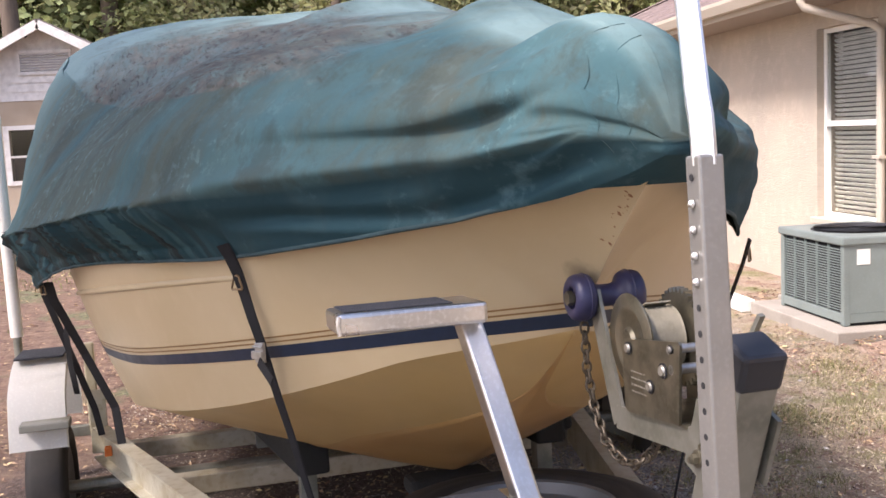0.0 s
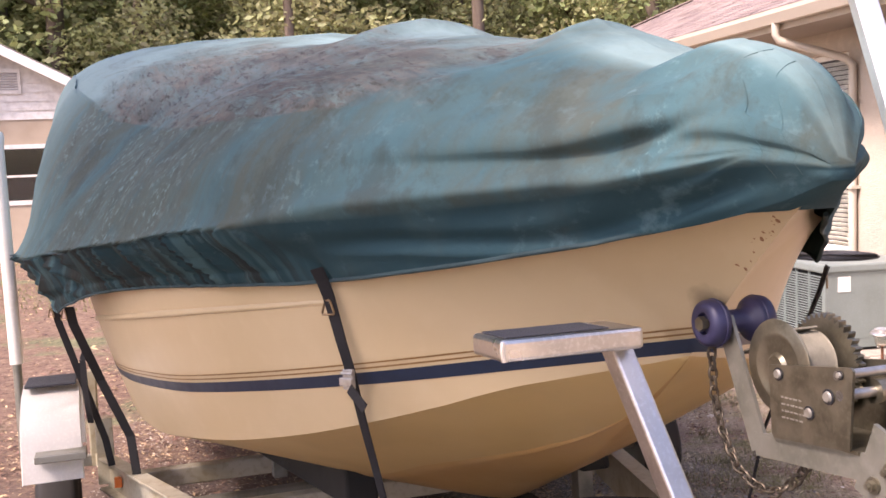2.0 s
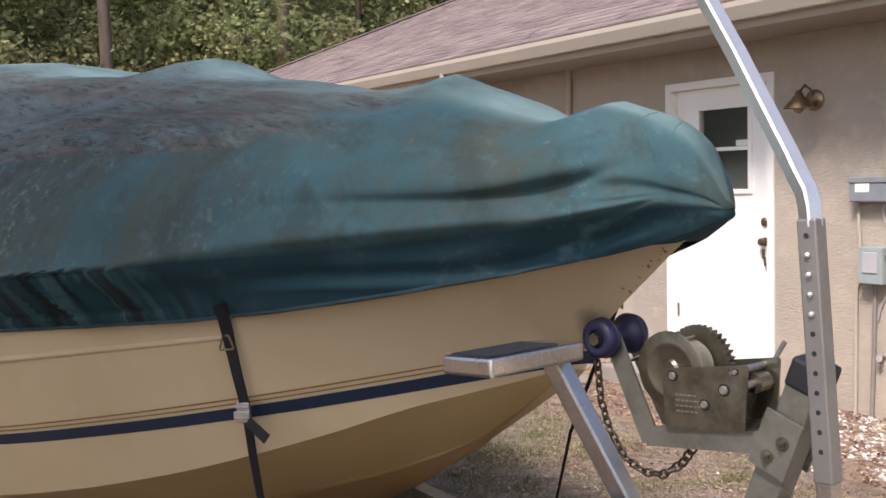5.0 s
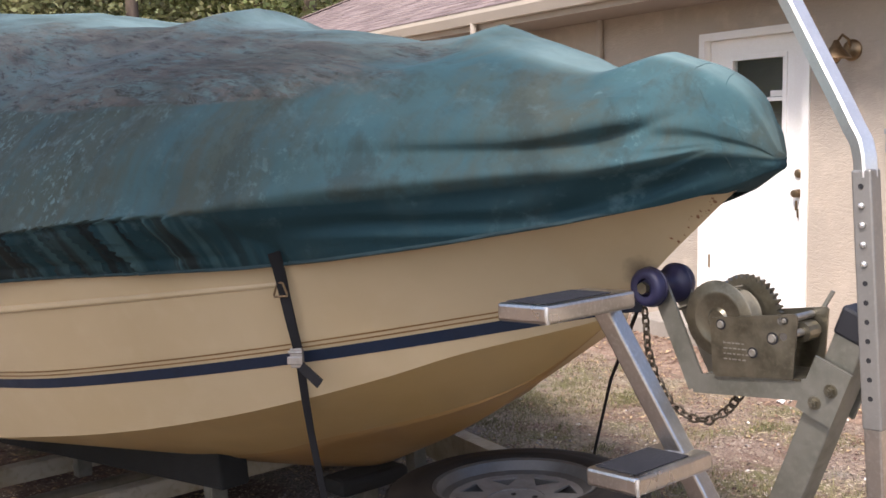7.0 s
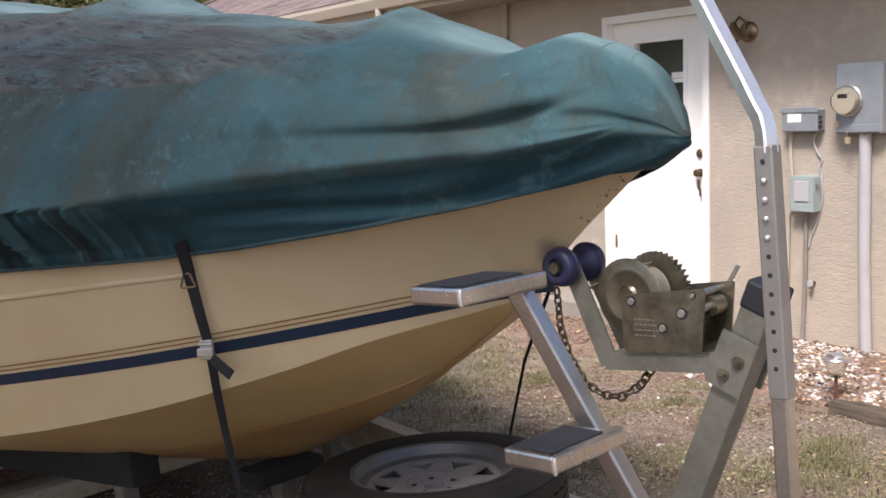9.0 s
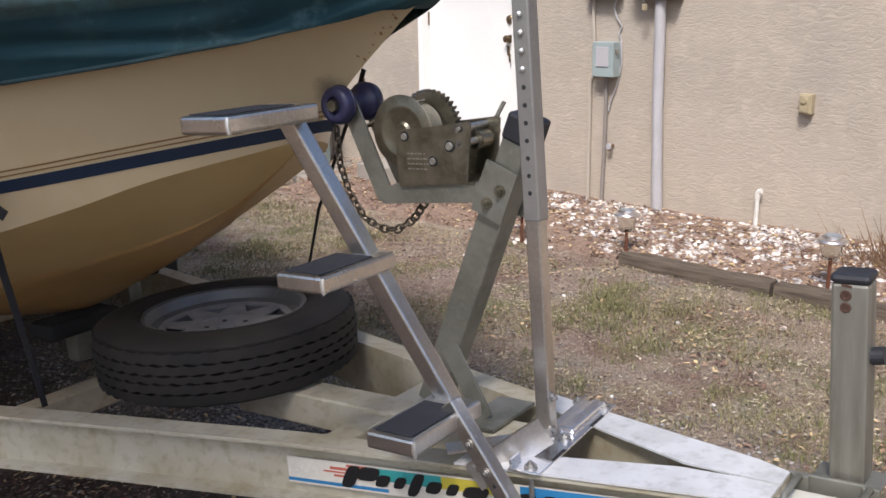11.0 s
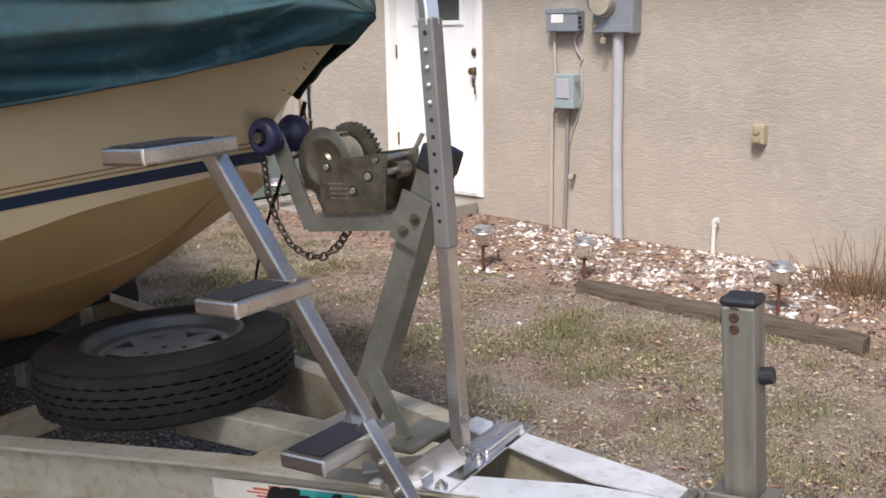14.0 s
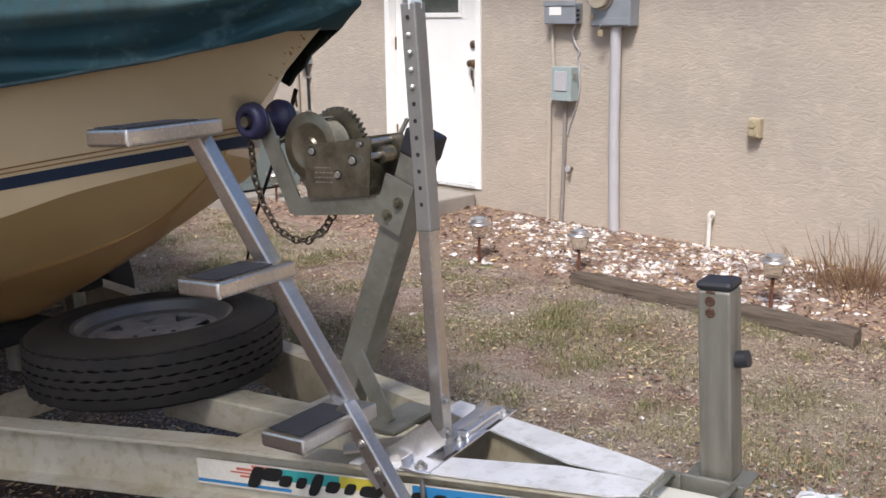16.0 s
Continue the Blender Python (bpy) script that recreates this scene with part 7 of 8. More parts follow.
def make_chain():
    e = thing("safety_chain", (0.2, 0, 0.43), "dull galvanised safety chain hanging by the winch stand", "chain", frame_m=TR)
    path = [Vector(p) for p in ((0.05, -0.03, 0.695), (0.055, -0.032, 0.6), (0.075, -0.03, 0.53), (0.115, -0.028, 0.468), (0.16, -0.02, 0.44), (0.205, -0.01, 0.438), (0.25, 0.0, 0.465), (0.285, 0.008, 0.51), (0.295, 0.01, 0.525))]
    dist = [0.0]
    for a, c in zip(path, path[1:]):
        dist.append(dist[-1] + (c - a).length)
    def at(s):
        for i in range(len(path) - 1):
            if s <= dist[i + 1]:
                t = (s - dist[i]) / (dist[i + 1] - dist[i])
                return path[i].lerp(path[i + 1], t), (path[i + 1] - path[i]).normalized()
        return path[-1], (path[-1] - path[-2]).normalized()
    s, k = 0.012, 0
    while s < dist[-1]:
        p, d = at(s)
        side = d.cross(Vector((0, 1, 0) if k % 2 else (0.7, 0, 0.7))).normalized()
        bm = bmesh.new()
        loop = []
        for i in range(17):
            a = 2 * math.pi * i / 16
            loop.append(p + d * (0.0135 * math.cos(a)) + side * (0.0085 * math.sin(a)))
        tube(bm, loop, 0.003, 6)
        part("link", bm, "chain", e, smooth=60)
        s += 0.0195
        k += 1
    bm = bmesh.new()
    cyl(bm, (0.295, 0.01, 0.52), (0.295, 0.01, 0.55), 0.01, seg=10)
    part("shackle", bm, "rust", e)


make_chain()


def make_jack():
    e = thing("tongue_jack", (1.27, 0.07, -0.2), "square galvanised swing-up trailer jack with rust stains", "jack", frame_m=TR)
    bm = bmesh.new()
    bx(bm, 1.223, 1.293, 0.035, 0.103, -0.024, 0.385, 0.006)
    part("post", bm, "jack_galv", e)
    bm = bmesh.new()
    bx(bm, 1.22, 1.296, 0.032, 0.106, 0.385, 0.404, 0.009)
    part("cap", bm, "black", e, "dark plastic cap")
    # two rusted-out pin holes and a nick under the cap
    for z, rr, seg in ((0.362, 0.011, 16), (0.338, 0.0115, 7)):
        bm = bmesh.new()
        lathe(bm, [(0.0005, 0.0006), (rr * 0.45, 0.0006), (rr * 0.5, 0.0022), (rr * 0.9, 0.002), (rr, 0.0)], Matrix.Translation((1.251, 0.035, z)) @ pose(0, 0, 0, 90, 0, 0), seg)
        part("rust_mark", bm, "dark_rust", e, "rusty pin hole")
    bm = bmesh.new()
    bar(bm, (1.243, 0.0345, 0.383), (1.262, 0.0345, 0.38), 0.005, 0.002, up=(0, -1, 0))
    part("rust_mark", bm, "dark_rust", e, "rusty nick")
    bm = bmesh.new()
    cyl(bm, (1.293, 0.07, 0.235), (1.318, 0.07, 0.24), 0.018, seg=16)
    part("crank_stub", bm, "black", e)
    bm = bmesh.new()
    bx(bm, 1.15, 1.31, 0.012, 0.022, -0.13, -0.012, 0.003)
    mp = part("mount_plate", bm, "galv", e)
    bm = bmesh.new()
    bx(bm, 1.19, 1.325, 0.024, 0.115, -0.03, -0.024, 0.002)
    part("foot_plate", bm, "galv", mp)


make_jack()


def make_blocks():
    c = TR @ Vector((0.86, -0.13, -0.15))
    zt = (TR @ Vector((0.86, -0.13, -0.15))).z - 0.004
    bm = bmesh.new()
    bar(bm, (c.x - 0.18, c.y - 0.03, zt - 0.045), (c.x + 0.16, c.y + 0.04, zt - 0.045), 0.14, 0.09, bevel=0.004)
    solid("wood_block", bm, "wood_block", "raw wood block propping the trailer rail", "wood block", kind="", group="wood blocks")
    z = zt - 0.092
    k = 0
    while z > 0.0:
        bm = bmesh.new()
        h = min(0.09, z + 0.04)
        if k % 2:
            bar(bm, (c.x - 0.2, c.y, z - h / 2), (c.x + 0.2, c.y, z - h / 2), 0.19, h, bevel=0.004)
        else:
            bar(bm, (c.x, c.y - 0.2, z - h / 2), (c.x, c.y + 0.2, z - h / 2), 0.19, h, bevel=0.004)
        solid("wood_block", bm, "wood_block", "raw wood block propping the trailer rail", "wood block", kind="", group="wood blocks")
        z -= h + 0.002
        k += 1


make_blocks()


def make_guides():
    for s in (-1, 1):
        e = thing("guide_pole", (-3.3, s * 1.57, 0.0), "white plastic boat guide pole on the trailer", "guide pole", "boat guide poles", frame_m=TR)
        bm = bmesh.new()
        cyl(bm, (-3.3, s * 1.57, 0.42), (-3.3, s * 1.59, 1.47), 0.03, seg=18)
        part("sleeve", bm, "white_pvc", e, smooth=40)
        bm = bmesh.new()
        lathe(bm, [(0.033, 0.0), (0.034, 0.03), (0.028, 0.05), (0.012, 0.056)], Matrix.Translation((-3.3, s * 1.59, 1.45)), 20)
        part("cap", bm, "white_pvc", e, smooth=40)
        bm = bmesh.new()
        cyl(bm, (-3.3, s * 1.566, -0.06), (-3.3, s * 1.57, 0.43), 0.02, seg=14)
        part("post", bm, "galv", e, smooth=40)
        bm = bmesh.new()
        bar(bm, (-3.3, s * 1.58, -0.07), (-3.3, s * 1.27, -0.07), 0.05, 0.05, bevel=0.004)
        part("arm", bm, "galv", e)


make_guides()

# planting bed by the wall
def bank(x):
    """The bed rises a little to the wall."""
    return 0.085 * min(1.0, max(0.0, (x - 3.4) / 1.0))


def make_bed():
    rnd = random.Random(11)
    e = thing("edging_timber", (3.47, 2.5, 0.0), "weathered grey-brown landscape timber edging", "timber")
    for y0, y1, x0, x1 in ((3.36, 2.44, 3.45, 3.43), (2.42, 1.7, 3.435, 3.4)):
        bm = bmesh.new()
        pts = []
        n = 10
        rings = []
        for i in range(n + 1):
            t = i / n
            y, x = y0 + (y1 - y0) * t, x0 + (x1 - x0) * t + 0.012 * noise.noise(Vector((t * 4, y0, 0)))
            w = 0.048 + 0.008 * noise.noise(Vector((t * 6, 1, y0)))
            prof = [(-w, -0.08), (-w, 0.062), (-w * 0.8, 0.085), (w * 0.8, 0.09), (w, 0.06), (w, -0.08)]
            rings.append([bm.verts.new((x + a, y, -0.052 + c + 0.012 * noise.noise(Vector((t * 5, a * 20, 2))))) for a, c in prof])
        for a, c in zip(rings, rings[1:]):
            for k in range(6):
                bm.faces.new((a[k], a[(k + 1) % 6], c[(k + 1) % 6], c[k]))
        bm.faces.new(rings[0])
        bm.faces.new(rings[-1])
        part("beam", bm, "timber", e, smooth=30)
    # rocks
    verts, faces = [], []
    base = [Vector(v) for v in ((1, 0, 0), (-1, 0, 0), (0, 1, 0), (0, -1, 0), (0, 0, 1), (0, 0, -1), (0.6, 0.6, 0.55), (-0.6, 0.6, 0.5), (0.6, -0.6, 0.5), (-0.6, -0.6, 0.55))]
    fs = ((0, 6, 8), (6, 0, 2), (6, 2, 7), (7, 2, 1), (7, 1, 9), (9, 1, 3), (9, 3, 8), (8, 3, 0), (4, 6, 7), (4, 7, 9), (4, 9, 8), (4, 8, 6), (5, 2, 0), (5, 1, 2), (5, 3, 1), (5, 0, 3))
    def rock(x, y, s):
        q = Euler((rnd.uniform(-0.5, 0.5), rnd.uniform(-0.5, 0.5), rnd.uniform(0, 6.28))).to_matrix()
        n = len(verts)
        sc = Vector((rnd.uniform(0.8, 1.5), rnd.uniform(0.7, 1.1), rnd.uniform(0.5, 0.85))) * s
        z = ground_height(x, y) + bank(x) + s * 0.35
        for b in base:
            v = Vector((b.x * sc.x, b.y * sc.y, b.z * sc.z)) * rnd.uniform(0.82, 1.15)
            v = q @ v
            verts.append((x + v.x, y + v.y, z + v.z))
        faces.extend(tuple(n + i for i in f) for f in fs)
    k = 0
    while k < 7000:
        y = rnd.uniform(-1.5, 4.6)
        x = rnd.uniform(3.4, 4.46)
        dens = 0.34 + 0.75 * noise.noise(Vector((x * 1.6, y * 1.3, 5))) + 0.6 * noise.noise(Vector((x * 6, y * 6, 2))) + 0.2 * (x - 3.9)
        if y > 3.5:
            lim = 3.5 + (y - 3.5) * 0.75
            if x < lim:
                dens *= 0.25
        if y < 2.15 + 0.3 * noise.noise(Vector((x * 3, y * 3, 1))):
            dens *= 0.3
        if y < 3.4 and x < float(np.interp(y, [1.72, 2.43, 3.36], [3.4, 3.43, 3.45])) + 0.065:
            continue
        if rnd.random() < dens:
            rock(x, y, rnd.choice((0.005, 0.007, 0.009, 0.011, 0.013, 0.016, 0.022)))
            k += 1
    for _ in range(40):
        rock(rnd.uniform(1.6, 3.2), rnd.uniform(1.5, 6.5), rnd.uniform(0.006, 0.018))
    raw("white_rocks", verts, faces, "rock", "loose white and tan landscaping rocks by the wall", "rocks")
    # mulch under them
    xs, ys = steps(3.44, 4.5, 16), steps(-1.5, 6.6, 90)
    vs = []
    for y in ys:
        for x in xs:
            vs.append((x, y, ground_height(x, y) + bank(x) + (0.012 if x > 3.46 else -0.03) + 0.01 * noise.noise(Vector((x * 9, y * 9, 0)))))
    nx = len(xs)
    fsq = [(j * nx + i, j * nx + i + 1, (j + 1) * nx + i + 1, (j + 1) * nx + i) for j in range(len(ys) - 1) for i in range(nx - 1)]
    mulch = material("mulch", (0.26, 0.18, 0.13), 0.95, var=(0.13, 0.085, 0.06), var_scale=14, fine=(0.44, 0.34, 0.28), fine_scale=60, fine_amount=0.7, bump=0.02, bump_scale=45)
    raw("mulch_bed", vs, fsq, mulch, "reddish-brown mulch bed along the wall", "mulch", "structure", True)


make_bed()


def make_lamps():
    def solar_lamp(x, y, h, lean):
        e = thing("solar_lamp", (x, y, 0.0), "silver-capped solar path lamp on a copper stake", "garden lamp", "path lamps along the bed")
        e.matrix_world = Matrix.Translation((x, y, ground_height(x, y))) @ pose(0, 0, 0, lean[0], lean[1], 0)
        B = Vector((x, y, 0))
        bm = bmesh.new()
        cyl(bm, B + Vector((0, 0, -0.05)), B + Vector((0, 0, h - 0.085)), 0.0095, seg=12)
        part("stake", bm, "copper", e, smooth=40)
        bm = bmesh.new()
        lathe(bm, [(0.014, h - 0.098), (0.032, h - 0.094), (0.042, h - 0.078), (0.06, h), (0.057, h), (0.039, h - 0.075), (0.014, h - 0.09)], Matrix.Translation(B), 24)
        part("globe", bm, "lamp_glass", e, smooth=40)
        bm = bmesh.new()
        lathe(bm, [(0.072, h - 0.002), (0.08, h + 0.004), (0.075, h + 0.013), (0.054, h + 0.022), (0.052, h + 0.033), (0.02, h + 0.036)], Matrix.Translation(B), 30)
        part("cap", bm, "lamp_metal", e, smooth=35)
        bm = bmesh.new()
        cyl(bm, B + Vector((0, 0, h + 0.033)), B + Vector((0, 0, h + 0.0375)), 0.042, seg=24)
        part("solar_panel", bm, "grey_box", e)
    solar_lamp(3.48, 4.13, 0.255, (2, -2))
    solar_lamp(3.57, 3.42, 0.255, (-2, 3))
    solar_lamp(3.63, 2.245, 0.285, (1, 1))
    solar_lamp(3.75, 6.55, 0.27, (3, -3))


make_lamps()


def blades(name, mat, label, spots, h, w, rnd, bend=0.5):
    verts, faces = [], []
    for x, y, s in spots:
        a = rnd.uniform(0, 6.28)
        dx, dy = math.cos(a), math.sin(a)
        hh = h * s * rnd.uniform(0.5, 1.2)
        ww = w * rnd.uniform(0.7, 1.3)
        z = ground_height(x, y)
        o = hh * bend * rnd.uniform(0.2, 1.3)
        n = len(verts)
        verts += [(x - dy * ww, y + dx * ww, z - 0.005), (x + dy * ww, y - dx * ww, z - 0.005), (x + dx * o * 0.35 + dy * ww * 0.8, y + dy * o * 0.35 - dx * ww * 0.8, z + hh * 0.6), (x + dx * o * 0.35 - dy * ww * 0.8, y + dy * o * 0.35 + dx * ww * 0.8, z + hh * 0.6), (x + dx * o, y + dy * o, z + hh)]
        faces += [(n, n + 1, n + 2, n + 3), (n + 3, n + 2, n + 4)]
    return raw(name, verts, faces, mat, label, "grass")


def make_grass():
    rnd = random.Random(21)
    def field(count, x0, x1, y0, y1, thr, sc, seed):
        out = []
        while len(out) < count:
            x, y = rnd.uniform(x0, x1), rnd.uniform(y0, y1)
            v = noise.noise(Vector((x * sc, y * sc, seed))) + 0.5 * noise.noise(Vector((x * sc * 3, y * sc * 3, seed)))
            if v > thr and not (x > 3.4):
                out.append((x, y, min(1.4, 0.5 + v)))
        return out
    blades("dry_grass", "grass", "patchy dry lawn grass", field(30000, 0.9, 3.42, -0.5, 8.5, 0.05, 1.7, 2), 0.02, 0.0013, rnd, 2.0)
    blades("green_grass", "green_grass", "small green grass tufts", field(14000, 0.8, 3.4, 0.0, 7.0, 0.26, 1.5, 9), 0.03, 0.0014, rnd, 1.6)
    tuft = []
    for cx, cy, n, r in ((3.5, 1.5, 900, 0.16), (3.3, 1.2, 400, 0.2), (2.75, 2.95, 500, 0.2), (3.1, 2.6, 300, 0.16), (2.7, 2.9, 350, 0.16), (2.5, 2.1, 300, 0.14), (3.05, 0.7, 400, 0.25), (1.7, 2.6, 250, 0.14), (2.2, 3.4, 250, 0.15)):
        tuft += [(cx + rnd.gauss(0, r * 0.75), cy + rnd.gauss(0, r * 0.75), rnd.uniform(0.6, 1.3)) for _ in range(n)]
    for _ in range(70):
        cx, cy, r = rnd.uniform(1.2, 3.15), rnd.uniform(0.3, 7.5), rnd.uniform(0.04, 0.16)
        tuft += [(cx + rnd.gauss(0, r), cy + rnd.gauss(0, r * 0.7), rnd.uniform(0.5, 1.1)) for _ in range(int(2400 * r))]
    blades("grass_tufts", "green_grass", "denser green grass clumps", tuft, 0.04, 0.0014, rnd, 1.5)
    far = []
    while len(far) < 6000:
        x, y = rnd.uniform(-9, 3.2), rnd.uniform(8, 19)
        if noise.noise(Vector((x * 0.5, y * 0.5, 4))) > 0.05:
            far.append((x, y, 1.0))
    blades("far_grass", "green_grass", "thin far grass on the littered yard", far, 0.05, 0.006, rnd, 0.7)


make_grass()


def make_litter():
    rnd = random.Random(31)
    verts, faces = [], []
    def leaf(x, y, s, lift=0.012, up=0.0):
        z = ground_height(x, y) + up + rnd.uniform(0.003, lift)
        a = rnd.uniform(0, 6.28)
        d = Vector((math.cos(a), math.sin(a), rnd.uniform(-0.3, 0.3))) * s
        p = Vector((-math.sin(a), math.cos(a), rnd.uniform(-0.4, 0.4))) * s * rnd.uniform(0.3, 0.5)
        c = Vector((x, y, z))
        n = len(verts)
        verts.extend([tuple(c - d), tuple(c + p + Vector((0, 0, s * 0.2))), tuple(c + d), tuple(c - p + Vector((0, 0, s * 0.15)))])
        faces.append((n, n + 1, n + 2, n + 3))
    for _ in range(40000):
        x, y = rnd.uniform(-2.2, 3.4), rnd.uniform(-0.6, 9.0)
        if noise.noise(Vector((x * 1.4, y * 1.4, 8))) > -0.2 + 0.4 * rnd.random():
            leaf(x, y, rnd.uniform(0.006, 0.02), 0.018)
    for _ in range(9000):
        leaf(rnd.uniform(-9, 4.2), rnd.uniform(6, 20), rnd.uniform(0.015, 0.035), 0.02)
    for _ in range(11000):
        x = rnd.uniform(3.46, 4.47)
        leaf(x, rnd.uniform(-1, 8.8), rnd.uniform(0.007, 0.024), 0.016, bank(x) + 0.014)
    raw("leaf_litter", verts, faces, "litter", "scattered dead brown leaves on the yard", "leaves")


make_litter()


def make_bits():
    rnd = random.Random(32)
    verts, faces = [], []
    for _ in range(80000):
        x, y = rnd.uniform(-1.4, 3.38), rnd.uniform(-0.2, 7.0)
        r = rnd.uniform(0.003, 0.011)
        z = ground_height(x, y) + rnd.uniform(0.002, 0.012)
        a = rnd.uniform(0, 6.28)
        d = Vector((math.cos(a), math.sin(a), rnd.uniform(-0.4, 0.4))) * r
        p = Vector((-math.sin(a), math.cos(a), rnd.uniform(-0.5, 0.5))) * r * rnd.uniform(0.2, 0.6)
        c = Vector((x, y, z))
        n = len(verts)
        verts += [tuple(c - d), tuple(c + p), tuple(c + d), tuple(c - p)]
        faces.append((n, n + 1, n + 2, n + 3))
    raw("litter_bits", verts, faces, "bits", "fine grey-brown plant litter on the ground", "leaves")


make_bits()


def make_straw():
    rnd = random.Random(33)
    verts, faces = [], []
    for _ in range(52000):
        x, y = rnd.uniform(0.5, 3.4), rnd.uniform(-0.3, 7.4)
        if noise.noise(Vector((x * 2.1, y * 2.1, 11))) < -0.15 + 0.4 * rnd.random():
            continue
        r = rnd.uniform(0.004, 0.013) if rnd.random() < 0.96 else rnd.uniform(0.013, 0.035)
        z = ground_height(x, y) + rnd.uniform(0.004, 0.018)
        a = rnd.uniform(0, 6.28)
        d = Vector((math.cos(a), math.sin(a), rnd.uniform(-0.35, 0.35))) * r
        p = Vector((-math.sin(a), math.cos(a), rnd.uniform(-0.5, 0.5))) * rnd.uniform(0.0007, 0.002)
        c = Vector((x, y, z))
        n = len(verts)
        verts += [tuple(c - d - p), tuple(c - d + p), tuple(c + d + p), tuple(c + d - p)]
        faces.append((n, n + 1, n + 2, n + 3))
    m = material("pale_straw", (0.46, 0.37, 0.26), 0.85, var=(0.34, 0.25, 0.17), var_scale=2, island=0.6)
    raw("straw", verts, faces, m, "pale dead grass stalks lying on the lawn", "grass")


make_straw()


def make_dry_bush(cx, cy):
    rnd = random.Random(41)
    bm = bmesh.new()
    for _ in range(560):
        a, r = rnd.uniform(0, 6.28), abs(rnd.gauss(0, 0.17))
        lean = rnd.gauss(0, 0.5)
        h = rnd.uniform(0.08, 0.26) if rnd.random() < 0.92 else rnd.uniform(0.28, 0.45)
        p = Vector((cx + r * math.cos(a), cy + r * 1.6 * math.sin(a), ground_height(cx, cy)))
        d = Vector((math.cos(a) * abs(lean) * 1.1, math.sin(a) * abs(lean) * 1.3, 1)).normalized()
        b = Vector((rnd.uniform(-0.1, 0.1), rnd.uniform(-0.1, 0.1), 0))
        tube(bm, [p, p + d * h * 0.5 + b * 0.4, p + d * h + b], 0.0032, 4, 0.0012)
    ob = solid("dry_bush", bm, "twig", "bare brown dried bush by the wall", "bush", kind="")


make_dry_bush(4.2, 1.98)


# shed beyond the yard
def make_shed():
    Y = 20.0
    e = thing("shed", (-5.2, Y, 0), "small white and tan gabled shed", "shed")
    x0, x1, xr, zp, ze = -7.6, -2.3, -4.95, 3.92, 2.52
    wx0, wx1, wz0, wz1 = -5.74, -4.1, 1.07, 2.02
    for a, c, p, q in ((x0, wx0, 0, 2.55), (wx1, x1, 0, 2.55), (wx0, wx1, 0, wz0), (wx0, wx1, wz1, 2.55)):
        bm = bmesh.new()
        bx(bm, a, c, Y, Y + 0.15, p - (0.1 if p == 0 else 0), q)
        w = part("wall", bm, "shed_tan", e, "tan board wall")
    for a in (x0, x1 - 0.15):
        bm = bmesh.new()
        bx(bm, a, a + 0.15, Y + 0.15, Y + 5, -0.1, 2.55)
        part("side_wall", bm, "shed_tan", e, "tan board wall")
    x = x0 + 0.12
    while x < x1:
        if not (wx0 - 0.1 < x < wx1 + 0.1):
            bm = bmesh.new()
            bx(bm, x - 0.012, x + 0.012, Y - 0.01, Y, 0, 2.55)
            part("batten", bm, "shed_tan", w)
        x += 0.3
    bm = bmesh.new()
    z = 2.55
    while z < zp - 0.12:
        hw = (zp - z - 0.06) / (zp - ze) * (x1 - x0) / 2
        hw = min(hw, (x1 - x0) / 2)
        v = [bm.verts.new(p) for p in ((xr - hw, Y - 0.02, z), (xr + hw, Y - 0.02, z), (xr + hw * 0.94, Y, z + 0.17), (xr - hw * 0.94, Y, z + 0.17))]
        bm.faces.new(v)
        z += 0.165
    bx(bm, xr - 2.6, xr + 2.6, Y + 0.02, Y + 0.05, 2.55, 2.9)
    part("gable_siding", bm, "shed_white", e, "white lapped boards")
    bm = bmesh.new()
    v = [bm.verts.new(p) for p in ((xr - 2.4, Y + 0.03, 2.75), (xr + 2.4, Y + 0.03, 2.75), (xr, Y + 0.03, zp - 0.05))]
    bm.faces.new(v)
    part("gable_backing", bm, "shed_white", e)
    for s in (-1, 1):
        bm = bmesh.new()
        a, c = Vector((xr, 0, zp)), Vector((xr + s * 3.0, 0, zp - (zp - ze) * 3.0 / 2.65))
        bar(bm, a + Vector((0, Y + 2.4, 0.05)), c + Vector((0, Y + 2.4, 0.05)), 5.6, 0.08)
        part("roof", bm, "shed_roof", e)
        bm = bmesh.new()
        bar(bm, a + Vector((0, Y - 0.42, -0.02)), c + Vector((0, Y - 0.42, -0.02)), 0.05, 0.16)
        part("barge_board", bm, "shed_white", e, "pale barge board")
    bm = bmesh.new()
    bx(bm, -5.46, -4.48, Y - 0.05, Y - 0.022, 3.02, 3.07)
    bx(bm, -5.46, -4.48, Y - 0.05, Y - 0.022, 3.42, 3.47)
    bx(bm, -5.46, -5.41, Y - 0.05, Y - 0.022, 3.07, 3.42)
    bx(bm, -4.53, -4.48, Y - 0.05, Y - 0.022, 3.07, 3.42)
    vt = part("vent", bm, "shed_white", e)
    for k in range(7):
        bm = bmesh.new()
        bar(bm, (-5.41, Y - 0.035, 3.1 + 0.047 * k), (-4.53, Y - 0.035, 3.1 + 0.047 * k), 0.03, 0.008, up=(0, 0.6, 0.8))
        part("slat", bm, "conduit", vt)
    bm = bmesh.new()
    bx(bm, wx0 - 0.1, wx1 + 0.1, Y - 0.02, Y, wz1, wz1 + 0.08)
    bx(bm, wx0 - 0.1, wx1 + 0.1, Y - 0.02, Y, wz0 - 0.08, wz0)
    bx(bm, wx0 - 0.1, wx0, Y - 0.02, Y, wz0, wz1)
    bx(bm, wx1, wx1 + 0.1, Y - 0.02, Y, wz0, wz1)
